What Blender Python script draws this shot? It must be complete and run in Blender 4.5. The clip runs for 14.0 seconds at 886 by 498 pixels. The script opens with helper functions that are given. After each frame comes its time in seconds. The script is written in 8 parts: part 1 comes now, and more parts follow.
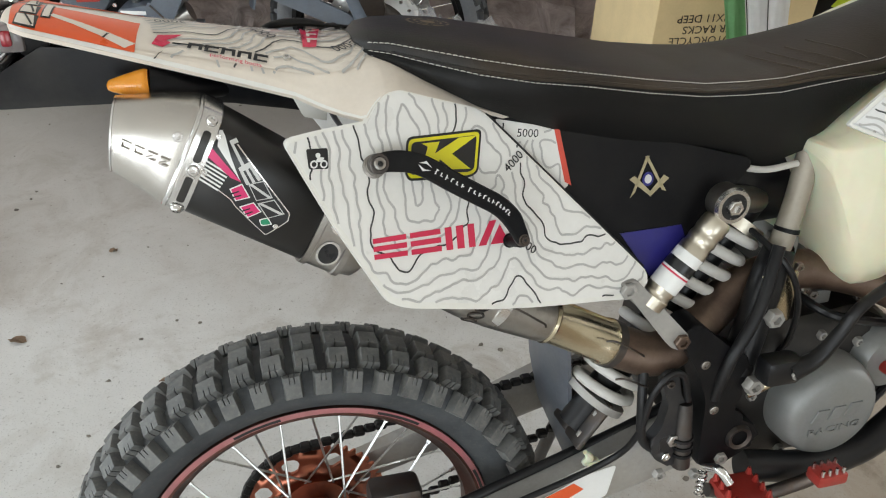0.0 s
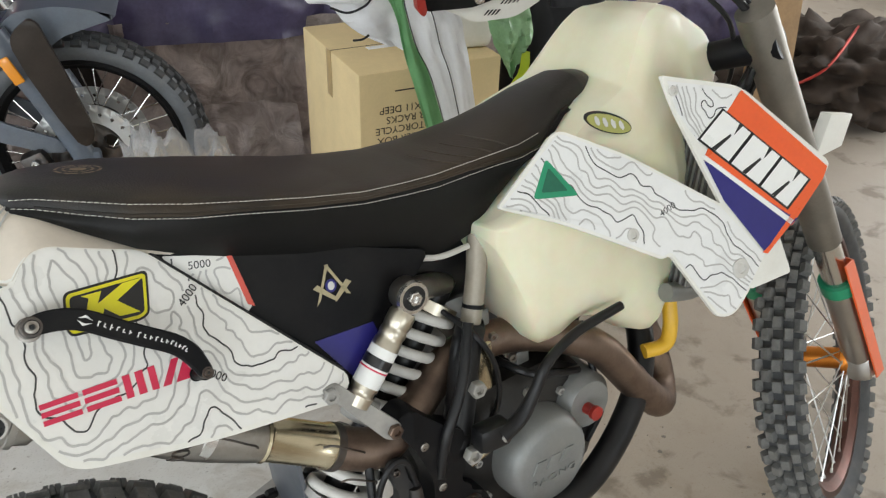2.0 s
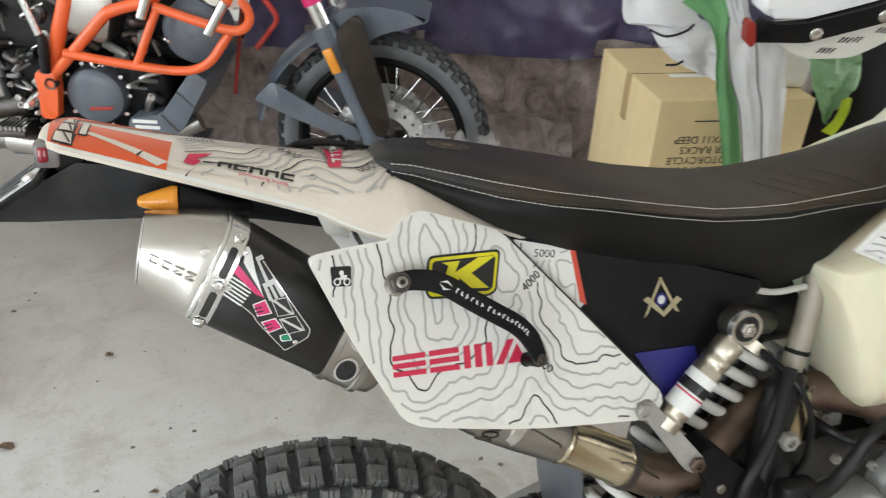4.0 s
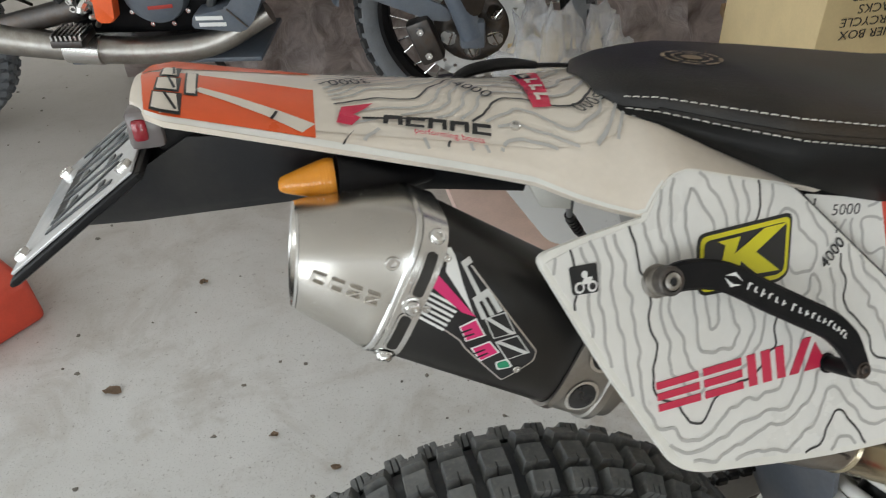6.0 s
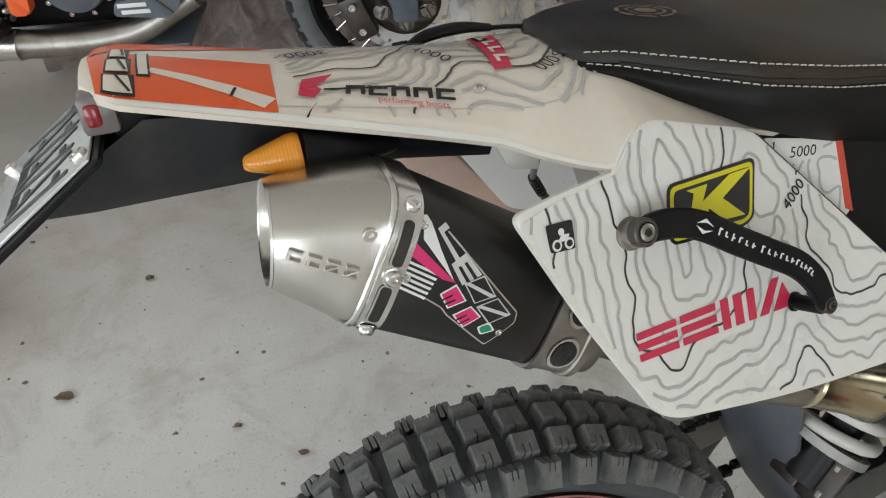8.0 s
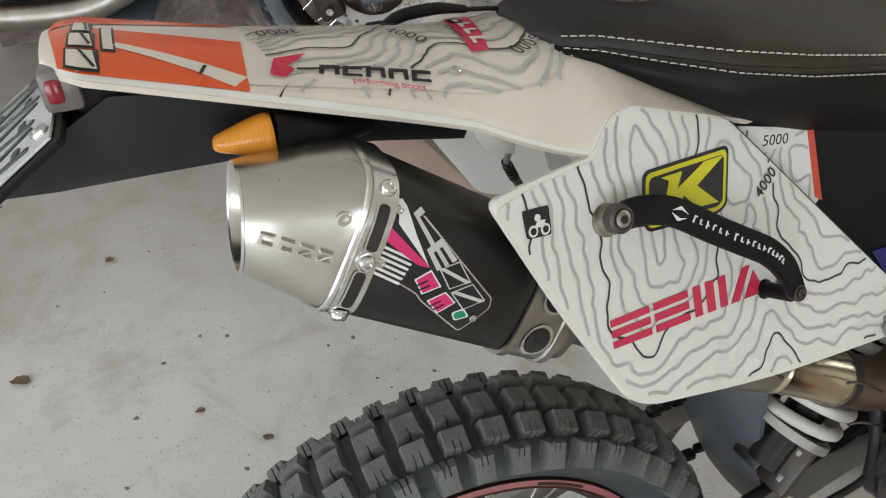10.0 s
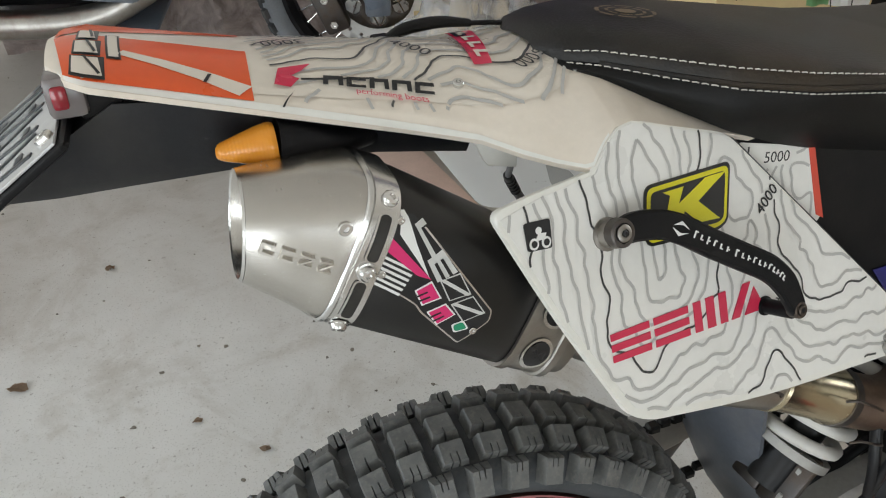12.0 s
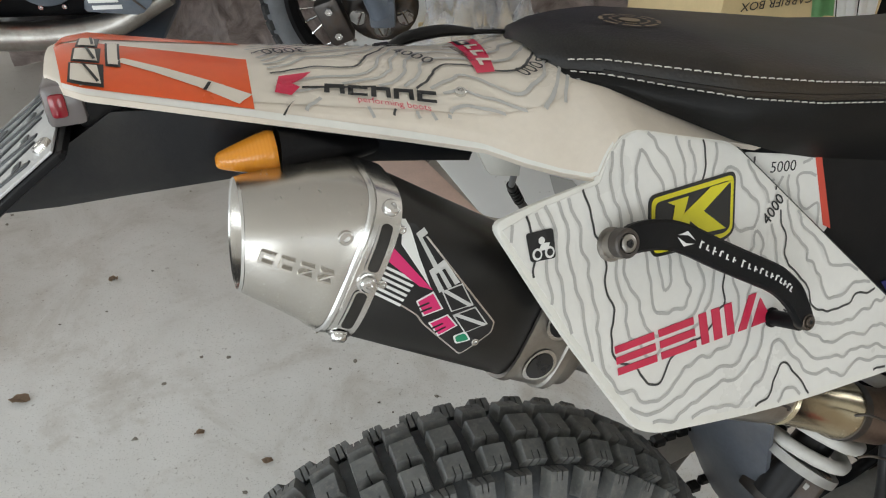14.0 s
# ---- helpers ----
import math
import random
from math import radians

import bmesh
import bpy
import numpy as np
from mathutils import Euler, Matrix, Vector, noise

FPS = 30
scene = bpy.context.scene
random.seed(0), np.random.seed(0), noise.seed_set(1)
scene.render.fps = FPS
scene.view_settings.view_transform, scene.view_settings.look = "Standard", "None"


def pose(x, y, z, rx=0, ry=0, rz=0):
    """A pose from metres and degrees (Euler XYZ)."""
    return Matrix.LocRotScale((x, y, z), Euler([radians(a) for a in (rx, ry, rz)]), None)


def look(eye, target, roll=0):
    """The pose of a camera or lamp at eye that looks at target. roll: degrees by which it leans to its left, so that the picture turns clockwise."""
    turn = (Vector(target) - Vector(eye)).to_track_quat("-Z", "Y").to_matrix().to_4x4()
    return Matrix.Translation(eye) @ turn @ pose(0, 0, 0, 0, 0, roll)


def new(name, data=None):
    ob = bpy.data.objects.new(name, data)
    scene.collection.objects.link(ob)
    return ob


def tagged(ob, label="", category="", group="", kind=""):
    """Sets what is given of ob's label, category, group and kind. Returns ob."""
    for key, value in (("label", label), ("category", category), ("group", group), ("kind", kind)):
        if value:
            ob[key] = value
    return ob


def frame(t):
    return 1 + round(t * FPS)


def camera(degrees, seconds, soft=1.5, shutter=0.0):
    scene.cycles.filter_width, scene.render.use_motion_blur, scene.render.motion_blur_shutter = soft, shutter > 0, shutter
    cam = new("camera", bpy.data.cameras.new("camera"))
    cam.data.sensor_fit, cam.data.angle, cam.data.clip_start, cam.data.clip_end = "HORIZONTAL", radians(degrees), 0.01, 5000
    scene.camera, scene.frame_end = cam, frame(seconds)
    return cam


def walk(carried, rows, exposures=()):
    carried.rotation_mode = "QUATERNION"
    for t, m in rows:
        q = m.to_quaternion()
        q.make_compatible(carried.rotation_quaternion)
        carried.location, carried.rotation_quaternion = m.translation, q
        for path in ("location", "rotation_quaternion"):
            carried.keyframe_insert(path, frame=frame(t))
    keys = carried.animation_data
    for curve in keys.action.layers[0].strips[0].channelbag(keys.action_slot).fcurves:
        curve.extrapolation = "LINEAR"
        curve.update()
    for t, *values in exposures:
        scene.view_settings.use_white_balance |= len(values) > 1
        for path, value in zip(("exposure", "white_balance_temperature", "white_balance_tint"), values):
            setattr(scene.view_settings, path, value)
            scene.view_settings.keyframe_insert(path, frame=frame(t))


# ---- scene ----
cam = camera(58.8, 14.0, 1.1, 0.5)
PATH = [
    (0, (0.0319, 0.2417, 1.3457), (-0.0064, 1.6659, 0.2084), 1.17),
    (0.5, (0.0401, 0.2380, 1.3452), (-0.0036, 1.6632, 0.2088), 0.64),
    (1, (0.0747, 0.2371, 1.3527), (0.1677, 1.6618, 0.2190), 0.26),
    (1.5, (0.1285, 0.2365, 1.3905), (0.4448, 1.6887, 0.3341), 1.28),
    (2, (0.1395, 0.2325, 1.3956), (0.5916, 1.7009, 0.4143), 2.01),
    (2.5, (0.0830, 0.2355, 1.3759), (0.5150, 1.7417, 0.4449), 3.92),
    (2.7, (0.0255, 0.2220, 1.3565), (0.3665, 1.7767, 0.4670), 3.90),
    (3, (0.0182, 0.2179, 1.3745), (0.1349, 1.7785, 0.4382), 2.80),
    (3.5, (0.0009, 0.2112, 1.3726), (0.0593, 1.7816, 0.4480), 3.20),
    (4, (0.0027, 0.2418, 1.3603), (-0.0228, 1.8048, 0.4220), 2.57),
    (4.2, (0.0055, 0.2746, 1.3515), (-0.0665, 1.8240, 0.3928), 2.02),
    (6.3, (-0.1668, 0.4859, 1.3002), (-0.3063, 1.8479, 0.0955), -4.81),
    (6.5, (-0.1723, 0.4865, 1.2983), (-0.2899, 1.8441, 0.0868), -4.87),
    (7, (-0.1641, 0.4891, 1.2969), (-0.2361, 1.8384, 0.0720), -5.78),
    (7.5, (-0.1641, 0.4864, 1.2973), (-0.2115, 1.8303, 0.0657), -5.52),
    (8, (-0.1686, 0.4780, 1.2966), (-0.1887, 1.8218, 0.0640), -4.83),
    (10.5, (-0.1787, 0.4900, 1.2905), (-0.1030, 1.7991, 0.0238), -1.27),
    (11, (-0.1823, 0.4954, 1.2889), (-0.1039, 1.8044, 0.0221), -0.65),
    (11.5, (-0.1796, 0.4899, 1.2896), (-0.1067, 1.8085, 0.0327), -0.70),
    (12, (-0.1759, 0.4829, 1.2914), (-0.1139, 1.8185, 0.0526), -1.08),
    (12.5, (-0.1750, 0.4781, 1.2901), (-0.1130, 1.8254, 0.0636), -0.89),
    (13, (-0.1723, 0.4771, 1.2893), (-0.1130, 1.8329, 0.0718), -1.01),
    (13.5, (-0.1741, 0.4809, 1.2907), (-0.1194, 1.8368, 0.0731), -1.44),
    (14, (-0.1741, 0.4868, 1.2863), (-0.1212, 1.8415, 0.0670), -1.25),
]
walk(cam, [(t, look(eye, target, roll)) for t, eye, target, roll in PATH], [(0.0, -0.03), (4.0, 0.05), (6.4, -0.34), (8.0, -0.34), (10.5, -0.26), (14.0, -0.26)])

# ---- world and light ----
world = bpy.data.worlds.new("sky")
scene.world = world
world.use_nodes = True
wn = world.node_tree.nodes
sky = wn.new("ShaderNodeTexSky")
sky.sky_type = "NISHITA"
sky.sun_disc = False
sky.sun_elevation, sky.sun_rotation = radians(48), radians(200)
world.node_tree.links.new(sky.outputs[0], wn["Background"].inputs[0])
wn["Background"].inputs[1].default_value = 0.12

sun = new("sun", bpy.data.lights.new("sun", "SUN"))
sun.data.energy, sun.data.angle, sun.data.color = 2.5, radians(0.6), (1.0, 0.95, 0.88)
sun.matrix_world = look((0, -14, 8), (0, -12.6, 0))


def area_lamp(name, eye, target, w, h, power, colour):
    ob = new(name, bpy.data.lights.new(name, "AREA"))
    ob.data.shape, ob.data.size, ob.data.size_y, ob.data.energy, ob.data.color = "RECTANGLE", w, h, power, colour
    ob.matrix_world = look(eye, target)
    return ob


# skylight that comes in by the two open, unseen garage doors
area_lamp("door_daylight", (-2.4, -4.62, 1.75), (-0.1, 1.6, 0.75), 3.0, 2.3, 108, (0.90, 0.965, 1.0))
area_lamp("door_daylight", (2.1, -4.62, 1.75), (0.4, 1.6, 0.75), 2.0, 2.3, 52, (0.90, 0.965, 1.0))
# side lamps added at unseen openings to brighten the things at the back
area_lamp("side_fill", (-4.16, 0.7, 1.55), (0.3, 1.7, 0.6), 4.5, 2.0, 100, (0.90, 0.965, 1.0))

area_lamp("side_fill", (4.76, 2.6, 1.45), (0.4, 2.3, 0.7), 2.8, 2.0, 95, (0.96, 0.98, 0.98))
# ---- materials ----
MATS = {}


class Nodes:
    def __init__(self, name):
        self.m = bpy.data.materials.new(name)
        self.m.use_nodes = True
        self.t = self.m.node_tree
        self.b = self.t.nodes["Principled BSDF"]
        MATS[name] = self.m

    def n(self, kind, **kw):
        node = self.t.nodes.new(kind)
        for k, v in kw.items():
            if k in ("operation", "blend_type", "data_type", "noise_dimensions", "feature", "wave_type", "bands_direction", "interpolation"):
                if k == "operation":
                    node.operation = v
                elif k == "blend_type":
                    node.blend_type = v
                elif k == "data_type":
                    node.data_type = v
                elif k == "feature":
                    node.feature = v
                elif k == "wave_type":
                    node.wave_type = v
                elif k == "bands_direction":
                    node.bands_direction = v
            else:
                node.inputs[k].default_value = v
        return node

    def link(self, a, b):
        self.t.links.new(a, b)

    def coords(self):
        return self.n("ShaderNodeTexCoord").outputs["Object"]

    def noise(self, scale, detail=4, rough=0.55, distortion=0.0, vec=None):
        node = self.n("ShaderNodeTexNoise", Scale=scale, Detail=detail, Roughness=rough, Distortion=distortion)
        self.link(vec or self.coords(), node.inputs["Vector"])
        return node.outputs["Fac"]

    def ramp(self, fac, stops):
        node = self.n("ShaderNodeValToRGB")
        el = node.color_ramp.elements
        while len(el) < len(stops):
            el.new(0.5)
        for e, (p, c) in zip(el, stops):
            e.position = p
            e.color = (*c, 1) if len(c) == 3 else c
        self.link(fac, node.inputs[0])
        return node.outputs["Color"]

    def math(self, op, a, b=None, c=None):
        node = self.n("ShaderNodeMath", operation=op)
        for k, v in enumerate((a, b, c)):
            if v is None:
                continue
            if isinstance(v, (int, float)):
                node.inputs[k].default_value = v
            else:
                self.link(v, node.inputs[k])
        return node.outputs[0]

    def mix(self, fac, a, b):
        node = self.n("ShaderNodeMixRGB", blend_type="MIX")
        for k, v in zip((0, 1, 2), (fac, a, b)):
            if isinstance(v, (int, float)):
                node.inputs[k].default_value = v
            elif isinstance(v, tuple):
                node.inputs[k].default_value = (*v, 1)
            else:
                self.link(v, node.inputs[k])
        return node.outputs[0]

    def bump(self, height, strength, distance):
        node = self.n("ShaderNodeBump", Strength=strength, Distance=distance)
        self.link(height, node.inputs["Height"])
        self.link(node.outputs[0], self.b.inputs["Normal"])

    def set(self, **kw):
        for k, v in kw.items():
            k = k.replace("_", " ")
            if isinstance(v, (int, float)):
                self.b.inputs[k].default_value = v
            elif isinstance(v, tuple):
                self.b.inputs[k].default_value = (*v, 1)
            else:
                self.link(v, self.b.inputs[k])
        return self


def plain(name, colour, rough=0.5, metal=0.0, vary=0.15, scale=14.0, bump=0.0, bump_scale=300.0, coat=0.0, dust=0.0, dust_colour=(0.35, 0.31, 0.25), spec=0.5):
    """A surface with broad stains and fine grain."""
    k = Nodes(name)
    broad, fine = k.noise(scale, 5, 0.6), k.noise(scale * 12, 3, 0.6)
    both = k.math("ADD", k.math("MULTIPLY", broad, 0.7), k.math("MULTIPLY", fine, 0.3))
    lo, hi = tuple(c * (1 - vary) for c in colour), tuple(min(1, c * (1 + vary)) for c in colour)
    col = k.ramp(both, [(0.3, lo), (0.7, hi)])
    if dust:
        mask = k.math("MULTIPLY", k.ramp(k.noise(scale * 0.6, 6, 0.65), [(0.42, (0, 0, 0)), (0.68, (1, 1, 1))]), dust)
        col = k.mix(mask, col, dust_colour)
    r = k.math("ADD", k.math("MULTIPLY", broad, 0.22), rough - 0.11)
    k.set(Base_Color=col, Roughness=r, Metallic=metal)
    k.set(Specular_IOR_Level=spec)
    if coat:
        k.set(Coat_Weight=coat)
    if bump:
        k.bump(k.noise(bump_scale, 3, 0.6), bump, 0.001)
    return k.m


def metal(name, colour, rough, stretch=(1, 1, 1), vary=0.12, bump=0.05, stain=None, grain=0.25):
    k = Nodes(name)
    mp = k.n("ShaderNodeMapping")
    mp.inputs["Scale"].default_value = stretch
    k.link(k.coords(), mp.inputs["Vector"])
    fine, broad = k.noise(240, 3, 0.6, 0, mp.outputs[0]), k.noise(16, 5, 0.6)
    col = k.ramp(broad, [(0.3, tuple(c * (1 - vary) for c in colour)), (0.7, colour)])
    if stain:
        col = k.mix(k.ramp(k.noise(20, 6, 0.7), [(0.45, (0, 0, 0)), (0.7, (1, 1, 1))]), col, stain)
    k.set(Base_Color=col, Metallic=1.0, Roughness=k.math("ADD", k.math("MULTIPLY", fine, grain), rough - 0.4 * grain))
    k.bump(fine, bump, 0.0005)
    return k.m


plain("print_panel", (0.80, 0.79, 0.755), 0.3, vary=0.05, coat=0.25, dust=0.12, dust_colour=(0.6, 0.55, 0.46))
plain("print_fender", (0.76, 0.695, 0.605), 0.3, vary=0.05, coat=0.25, dust=0.12, dust_colour=(0.6, 0.55, 0.46))
plain("print_shroud", (0.80, 0.80, 0.79), 0.3, vary=0.05, coat=0.25, dust=0.12, dust_colour=(0.6, 0.55, 0.46))
plain("contour_grey", (0.48, 0.47, 0.45), 0.32, vary=0.06, coat=0.2)
plain("contour_black", (0.045, 0.045, 0.045), 0.32, vary=0.1, coat=0.2)
plain("white_plastic", (0.80, 0.79, 0.74), 0.35, vary=0.06, dust=0.25, dust_colour=(0.62, 0.57, 0.46))
plain("cream_fender", (0.77, 0.695, 0.60), 0.38, vary=0.07, dust=0.35, dust_colour=(0.55, 0.47, 0.36))
plain("black_plastic", (0.005, 0.005, 0.006), 0.46, vary=0.3, dust=0.025, spec=0.16, bump=0.15, bump_scale=500)
plain("dark_plastic", (0.012, 0.013, 0.016), 0.42, vary=0.3, dust=0.08, spec=0.4, bump=0.1)
plain("flap_grey", (0.10, 0.11, 0.13), 0.4, vary=0.25, dust=0.2)
plain("rubber_hose", (0.008, 0.008, 0.009), 0.34, vary=0.3, dust=0.02, spec=0.3)
plain("gunmetal_paint", (0.105, 0.125, 0.155), 0.33, vary=0.2, dust=0.12)
plain("orange_paint", (0.85, 0.13, 0.03), 0.35, vary=0.1, coat=0.3)
plain("orange_decal", (0.80, 0.11, 0.022), 0.3, vary=0.08, coat=0.2)
plain("black_decal", (0.015, 0.015, 0.016), 0.3, vary=0.2)
plain("white_decal", (0.82, 0.82, 0.80), 0.3, vary=0.04)
plain("grey_decal", (0.62, 0.62, 0.60), 0.3, vary=0.05)
plain("crimson_decal", (0.62, 0.03, 0.08), 0.3, vary=0.06)
plain("magenta_decal", (0.72, 0.03, 0.17), 0.3, vary=0.06)
plain("yellow_decal", (0.72, 0.66, 0.02), 0.3, vary=0.06)
plain("green_decal", (0.02, 0.28, 0.14), 0.32, vary=0.1)
plain("blue_decal", (0.022, 0.02, 0.17), 0.32, vary=0.1)
plain("gold_decal", (0.42, 0.36, 0.22), 0.35, metal=0.3, vary=0.15)
plain("red_metal", (0.42, 0.04, 0.03), 0.38, metal=0.4, vary=0.2, dust=0.15)
plain("grey_cast", (0.235, 0.24, 0.235), 0.45, metal=0.35, vary=0.12, dust=0.3, bump=0.08, dust_colour=(0.26, 0.24, 0.20))
plain("frame_cream", (0.33, 0.295, 0.24), 0.42, metal=0.2, vary=0.2, dust=0.3)
plain("disc_silver", (0.66, 0.66, 0.65), 0.3, metal=0.5, vary=0.1)
plain("grey_frame", (0.36, 0.35, 0.33), 0.45, metal=0.3, vary=0.2, dust=0.4)
plain("spring_white", (0.60, 0.585, 0.55), 0.4, vary=0.1, dust=0.35)
plain("card", (0.68, 0.53, 0.29), 0.85, vary=0.08, bump=0.2, bump_scale=120)
plain("card_tape", (0.46, 0.33, 0.16), 0.35, vary=0.1)
plain("card_pink", (0.60, 0.44, 0.37), 0.8, vary=0.12)
k = Nodes("speckled_white")
specks, broad = k.noise(120, 3, 0.6), k.noise(22, 4, 0.6)
col = k.ramp(broad, [(0.3, (0.80, 0.81, 0.80)), (0.7, (0.88, 0.88, 0.87))])
k.set(Base_Color=k.mix(k.ramp(specks, [(0.68, (0, 0, 0)), (0.74, (0.85, 0.85, 0.85))]), col, (0.16, 0.13, 0.10)), Roughness=0.4)
thin, both = k.n("ShaderNodeBsdfTranslucent", Color=(0.9, 0.9, 0.89, 1.0)), k.n("ShaderNodeMixShader", Fac=0.65)
k.link(k.b.outputs[0], both.inputs[1])
k.link(thin.outputs[0], both.inputs[2])
k.link(both.outputs[0], k.t.nodes["Material Output"].inputs["Surface"])
plain("white_board", (0.84, 0.84, 0.83), 0.4, vary=0.1, scale=40)
plain("red_pack", (0.55, 0.06, 0.03), 0.4, vary=0.12)
plain("tyre_grey", (0.16, 0.172, 0.187), 0.7, vary=0.25, bump=0.2, bump_scale=200, dust=0.3, dust_colour=(0.16, 0.15, 0.14))
plain("tyre_dark", (0.045, 0.047, 0.05), 0.7, vary=0.3, scale=40, dust=0.35, dust_colour=(0.12, 0.115, 0.105))
plain("tyre_dusty", (0.13, 0.13, 0.125), 0.75, vary=0.4, scale=60, dust=0.5, dust_colour=(0.22, 0.21, 0.19))
plain("hose_yellow", (0.72, 0.42, 0.03), 0.4, vary=0.12)
plain("green_film", (0.36, 0.58, 0.33), 0.25, vary=0.2)
plain("brown_guard", (0.026, 0.018, 0.013), 0.36, vary=0.3, dust=0.03, spec=0.25)
plain("grit", (0.17, 0.15, 0.125), 0.9, vary=0.4)
plain("leaf_brown", (0.30, 0.21, 0.14), 0.8, vary=0.3)
plain("emblem_bronze", (0.25, 0.19, 0.12), 0.5, vary=0.3)
plain("plate_ink", (0.05, 0.055, 0.06), 0.3, vary=0.3)
plain("plate_sheet", (0.62, 0.62, 0.62), 0.22, metal=0.25, vary=0.1)
plain("red_paint_stripe", (0.62, 0.075, 0.045), 0.3, vary=0.06)
plain("olive_decal", (0.40, 0.40, 0.12), 0.35, vary=0.1)
plain("green_dark", (0.012, 0.13, 0.075), 0.35, vary=0.2)
plain("slot_dark", (0.05, 0.048, 0.045), 0.35, metal=0.6, vary=0.3)
plain("card_ink", (0.05, 0.04, 0.03), 0.8, vary=0.2)
plain("seat_thread", (0.58, 0.55, 0.50), 0.7, vary=0.1)
plain("fabric_white", (0.91, 0.91, 0.915), 0.8, vary=0.06, bump=0.3)
plain("fabric_green", (0.25, 0.52, 0.25), 0.8, vary=0.12, bump=0.3)
plain("fabric_black", (0.012, 0.012, 0.014), 0.85, vary=0.3, bump=0.3)
plain("fabric_brown", (0.040, 0.026, 0.018), 0.85, vary=0.4, bump=0.3)
plain("neon_strap", (0.62, 0.75, 0.05), 0.6, vary=0.1)
plain("tarp_blue", (0.15, 0.13, 0.235), 0.34, vary=0.35, scale=5)
plain("wall_paint", (0.82, 0.80, 0.76), 0.85, vary=0.15, scale=3, bump=0.1)
plain("ceiling_paint", (0.80, 0.78, 0.74), 0.9, vary=0.1, scale=2)
plain("wood", (0.32, 0.2, 0.1), 0.6, vary=0.25, scale=9)
metal("brushed_steel", (0.60, 0.575, 0.535), 0.26, (3, 0.3, 3), vary=0.10, bump=0.0, grain=0.05)
metal("dull_steel", (0.42, 0.40, 0.37), 0.34, (1, 8, 8), vary=0.25, stain=(0.28, 0.25, 0.22))
metal("rim_dark", (0.16, 0.08, 0.065), 0.4, vary=0.3, stain=(0.09, 0.06, 0.05))
metal("bright_steel", (0.75, 0.74, 0.72), 0.2)
metal("spoke_steel", (0.7, 0.7, 0.68), 0.28)
metal("titanium_tone", (0.66, 0.58, 0.42), 0.2, vary=0.08, stain=(0.58, 0.50, 0.35), bump=0.01)
metal("gold_anodised", (0.66, 0.61, 0.51), 0.32, vary=0.06, bump=0.02, stain=(0.58, 0.53, 0.43))
metal("copper_anodised", (0.50, 0.17, 0.10), 0.36, stain=(0.26, 0.12, 0.09))
metal("orange_anodised", (0.80, 0.28, 0.05), 0.3)
metal("header_rust", (0.24, 0.175, 0.135), 0.46, vary=0.35, stain=(0.12, 0.085, 0.07))
plain("chain_black", (0.012, 0.011, 0.010), 0.4, metal=0.3, vary=0.4)
plain("engine_dark", (0.022, 0.021, 0.020), 0.42, metal=0.4, vary=0.35, dust=0.15, dust_colour=(0.12, 0.10, 0.08))
metal("dark_steel", (0.14, 0.13, 0.125), 0.45, vary=0.3, stain=(0.12, 0.09, 0.07))
metal("fork_alloy", (0.52, 0.5, 0.47), 0.36, (8, 8, 1))
metal("fork_dull", (0.30, 0.28, 0.25), 0.48, vary=0.2)
plain("rim_red", (0.40, 0.13, 0.14), 0.42, vary=0.25, dust=0.3)

k = Nodes("muffler_black")
n1 = k.noise(18, 5)
k.set(Base_Color=k.ramp(n1, [(0.3, (0.008, 0.008, 0.008)), (0.7, (0.020, 0.018, 0.016))]), Roughness=k.math("ADD", k.math("MULTIPLY", n1, 0.2), 0.28), Metallic=0.2)
k.bump(k.noise(700, 2), 0.08, 0.0005)

k = Nodes("tyre_rubber")
n1, n2 = k.noise(25, 6, 0.65), k.noise(160, 4)
col = k.ramp(n1, [(0.3, (0.038, 0.042, 0.046)), (0.72, (0.08, 0.086, 0.091))])
col = k.mix(k.ramp(n2, [(0.55, (0, 0, 0)), (0.8, (0.6, 0.6, 0.6))]), col, (0.11, 0.105, 0.095))
k.set(Base_Color=col, Roughness=k.math("ADD", k.math("MULTIPLY", n1, 0.2), 0.55))
k.bump(n2, 0.3, 0.0006)

k = Nodes("tread_rubber")
n1, n2 = k.noise(30, 6, 0.65), k.noise(190, 4)
col = k.ramp(n1, [(0.3, (0.088, 0.091, 0.089)), (0.72, (0.185, 0.187, 0.180))])
col = k.mix(k.ramp(n2, [(0.5, (0, 0, 0)), (0.8, (0.7, 0.7, 0.7))]), col, (0.23, 0.22, 0.20))
k.set(Base_Color=col, Roughness=k.math("ADD", k.math("MULTIPLY", n1, 0.2), 0.5))
k.bump(n2, 0.3, 0.0006)

k = Nodes("seat_vinyl")
vor = k.n("ShaderNodeTexVoronoi", Scale=420.0)
k.link(k.coords(), vor.inputs["Vector"])
n1 = k.noise(9, 6, 0.65)
sep = k.n("ShaderNodeSeparateXYZ")
k.link(k.coords(), sep.inputs[0])
worn = k.ramp(k.math("ADD", sep.outputs["X"], k.math("MULTIPLY", k.math("SUBTRACT", n1, 0.5), 0.35)), [(0.12, (0, 0, 0)), (0.34, (0.85, 0.85, 0.85)), (0.60, (1, 1, 1)), (0.74, (0.12, 0.12, 0.12))])
col = k.ramp(n1, [(0.3, (0.011, 0.010, 0.0095)), (0.7, (0.019, 0.0168, 0.0145))])
col = k.mix(worn, col, k.ramp(n1, [(0.3, (0.026, 0.0175, 0.0095)), (0.7, (0.052, 0.035, 0.0195))]))
k.set(Base_Color=col, Roughness=k.math("ADD", k.math("MULTIPLY", n1, 0.16), 0.40), Specular_IOR_Level=0.36)
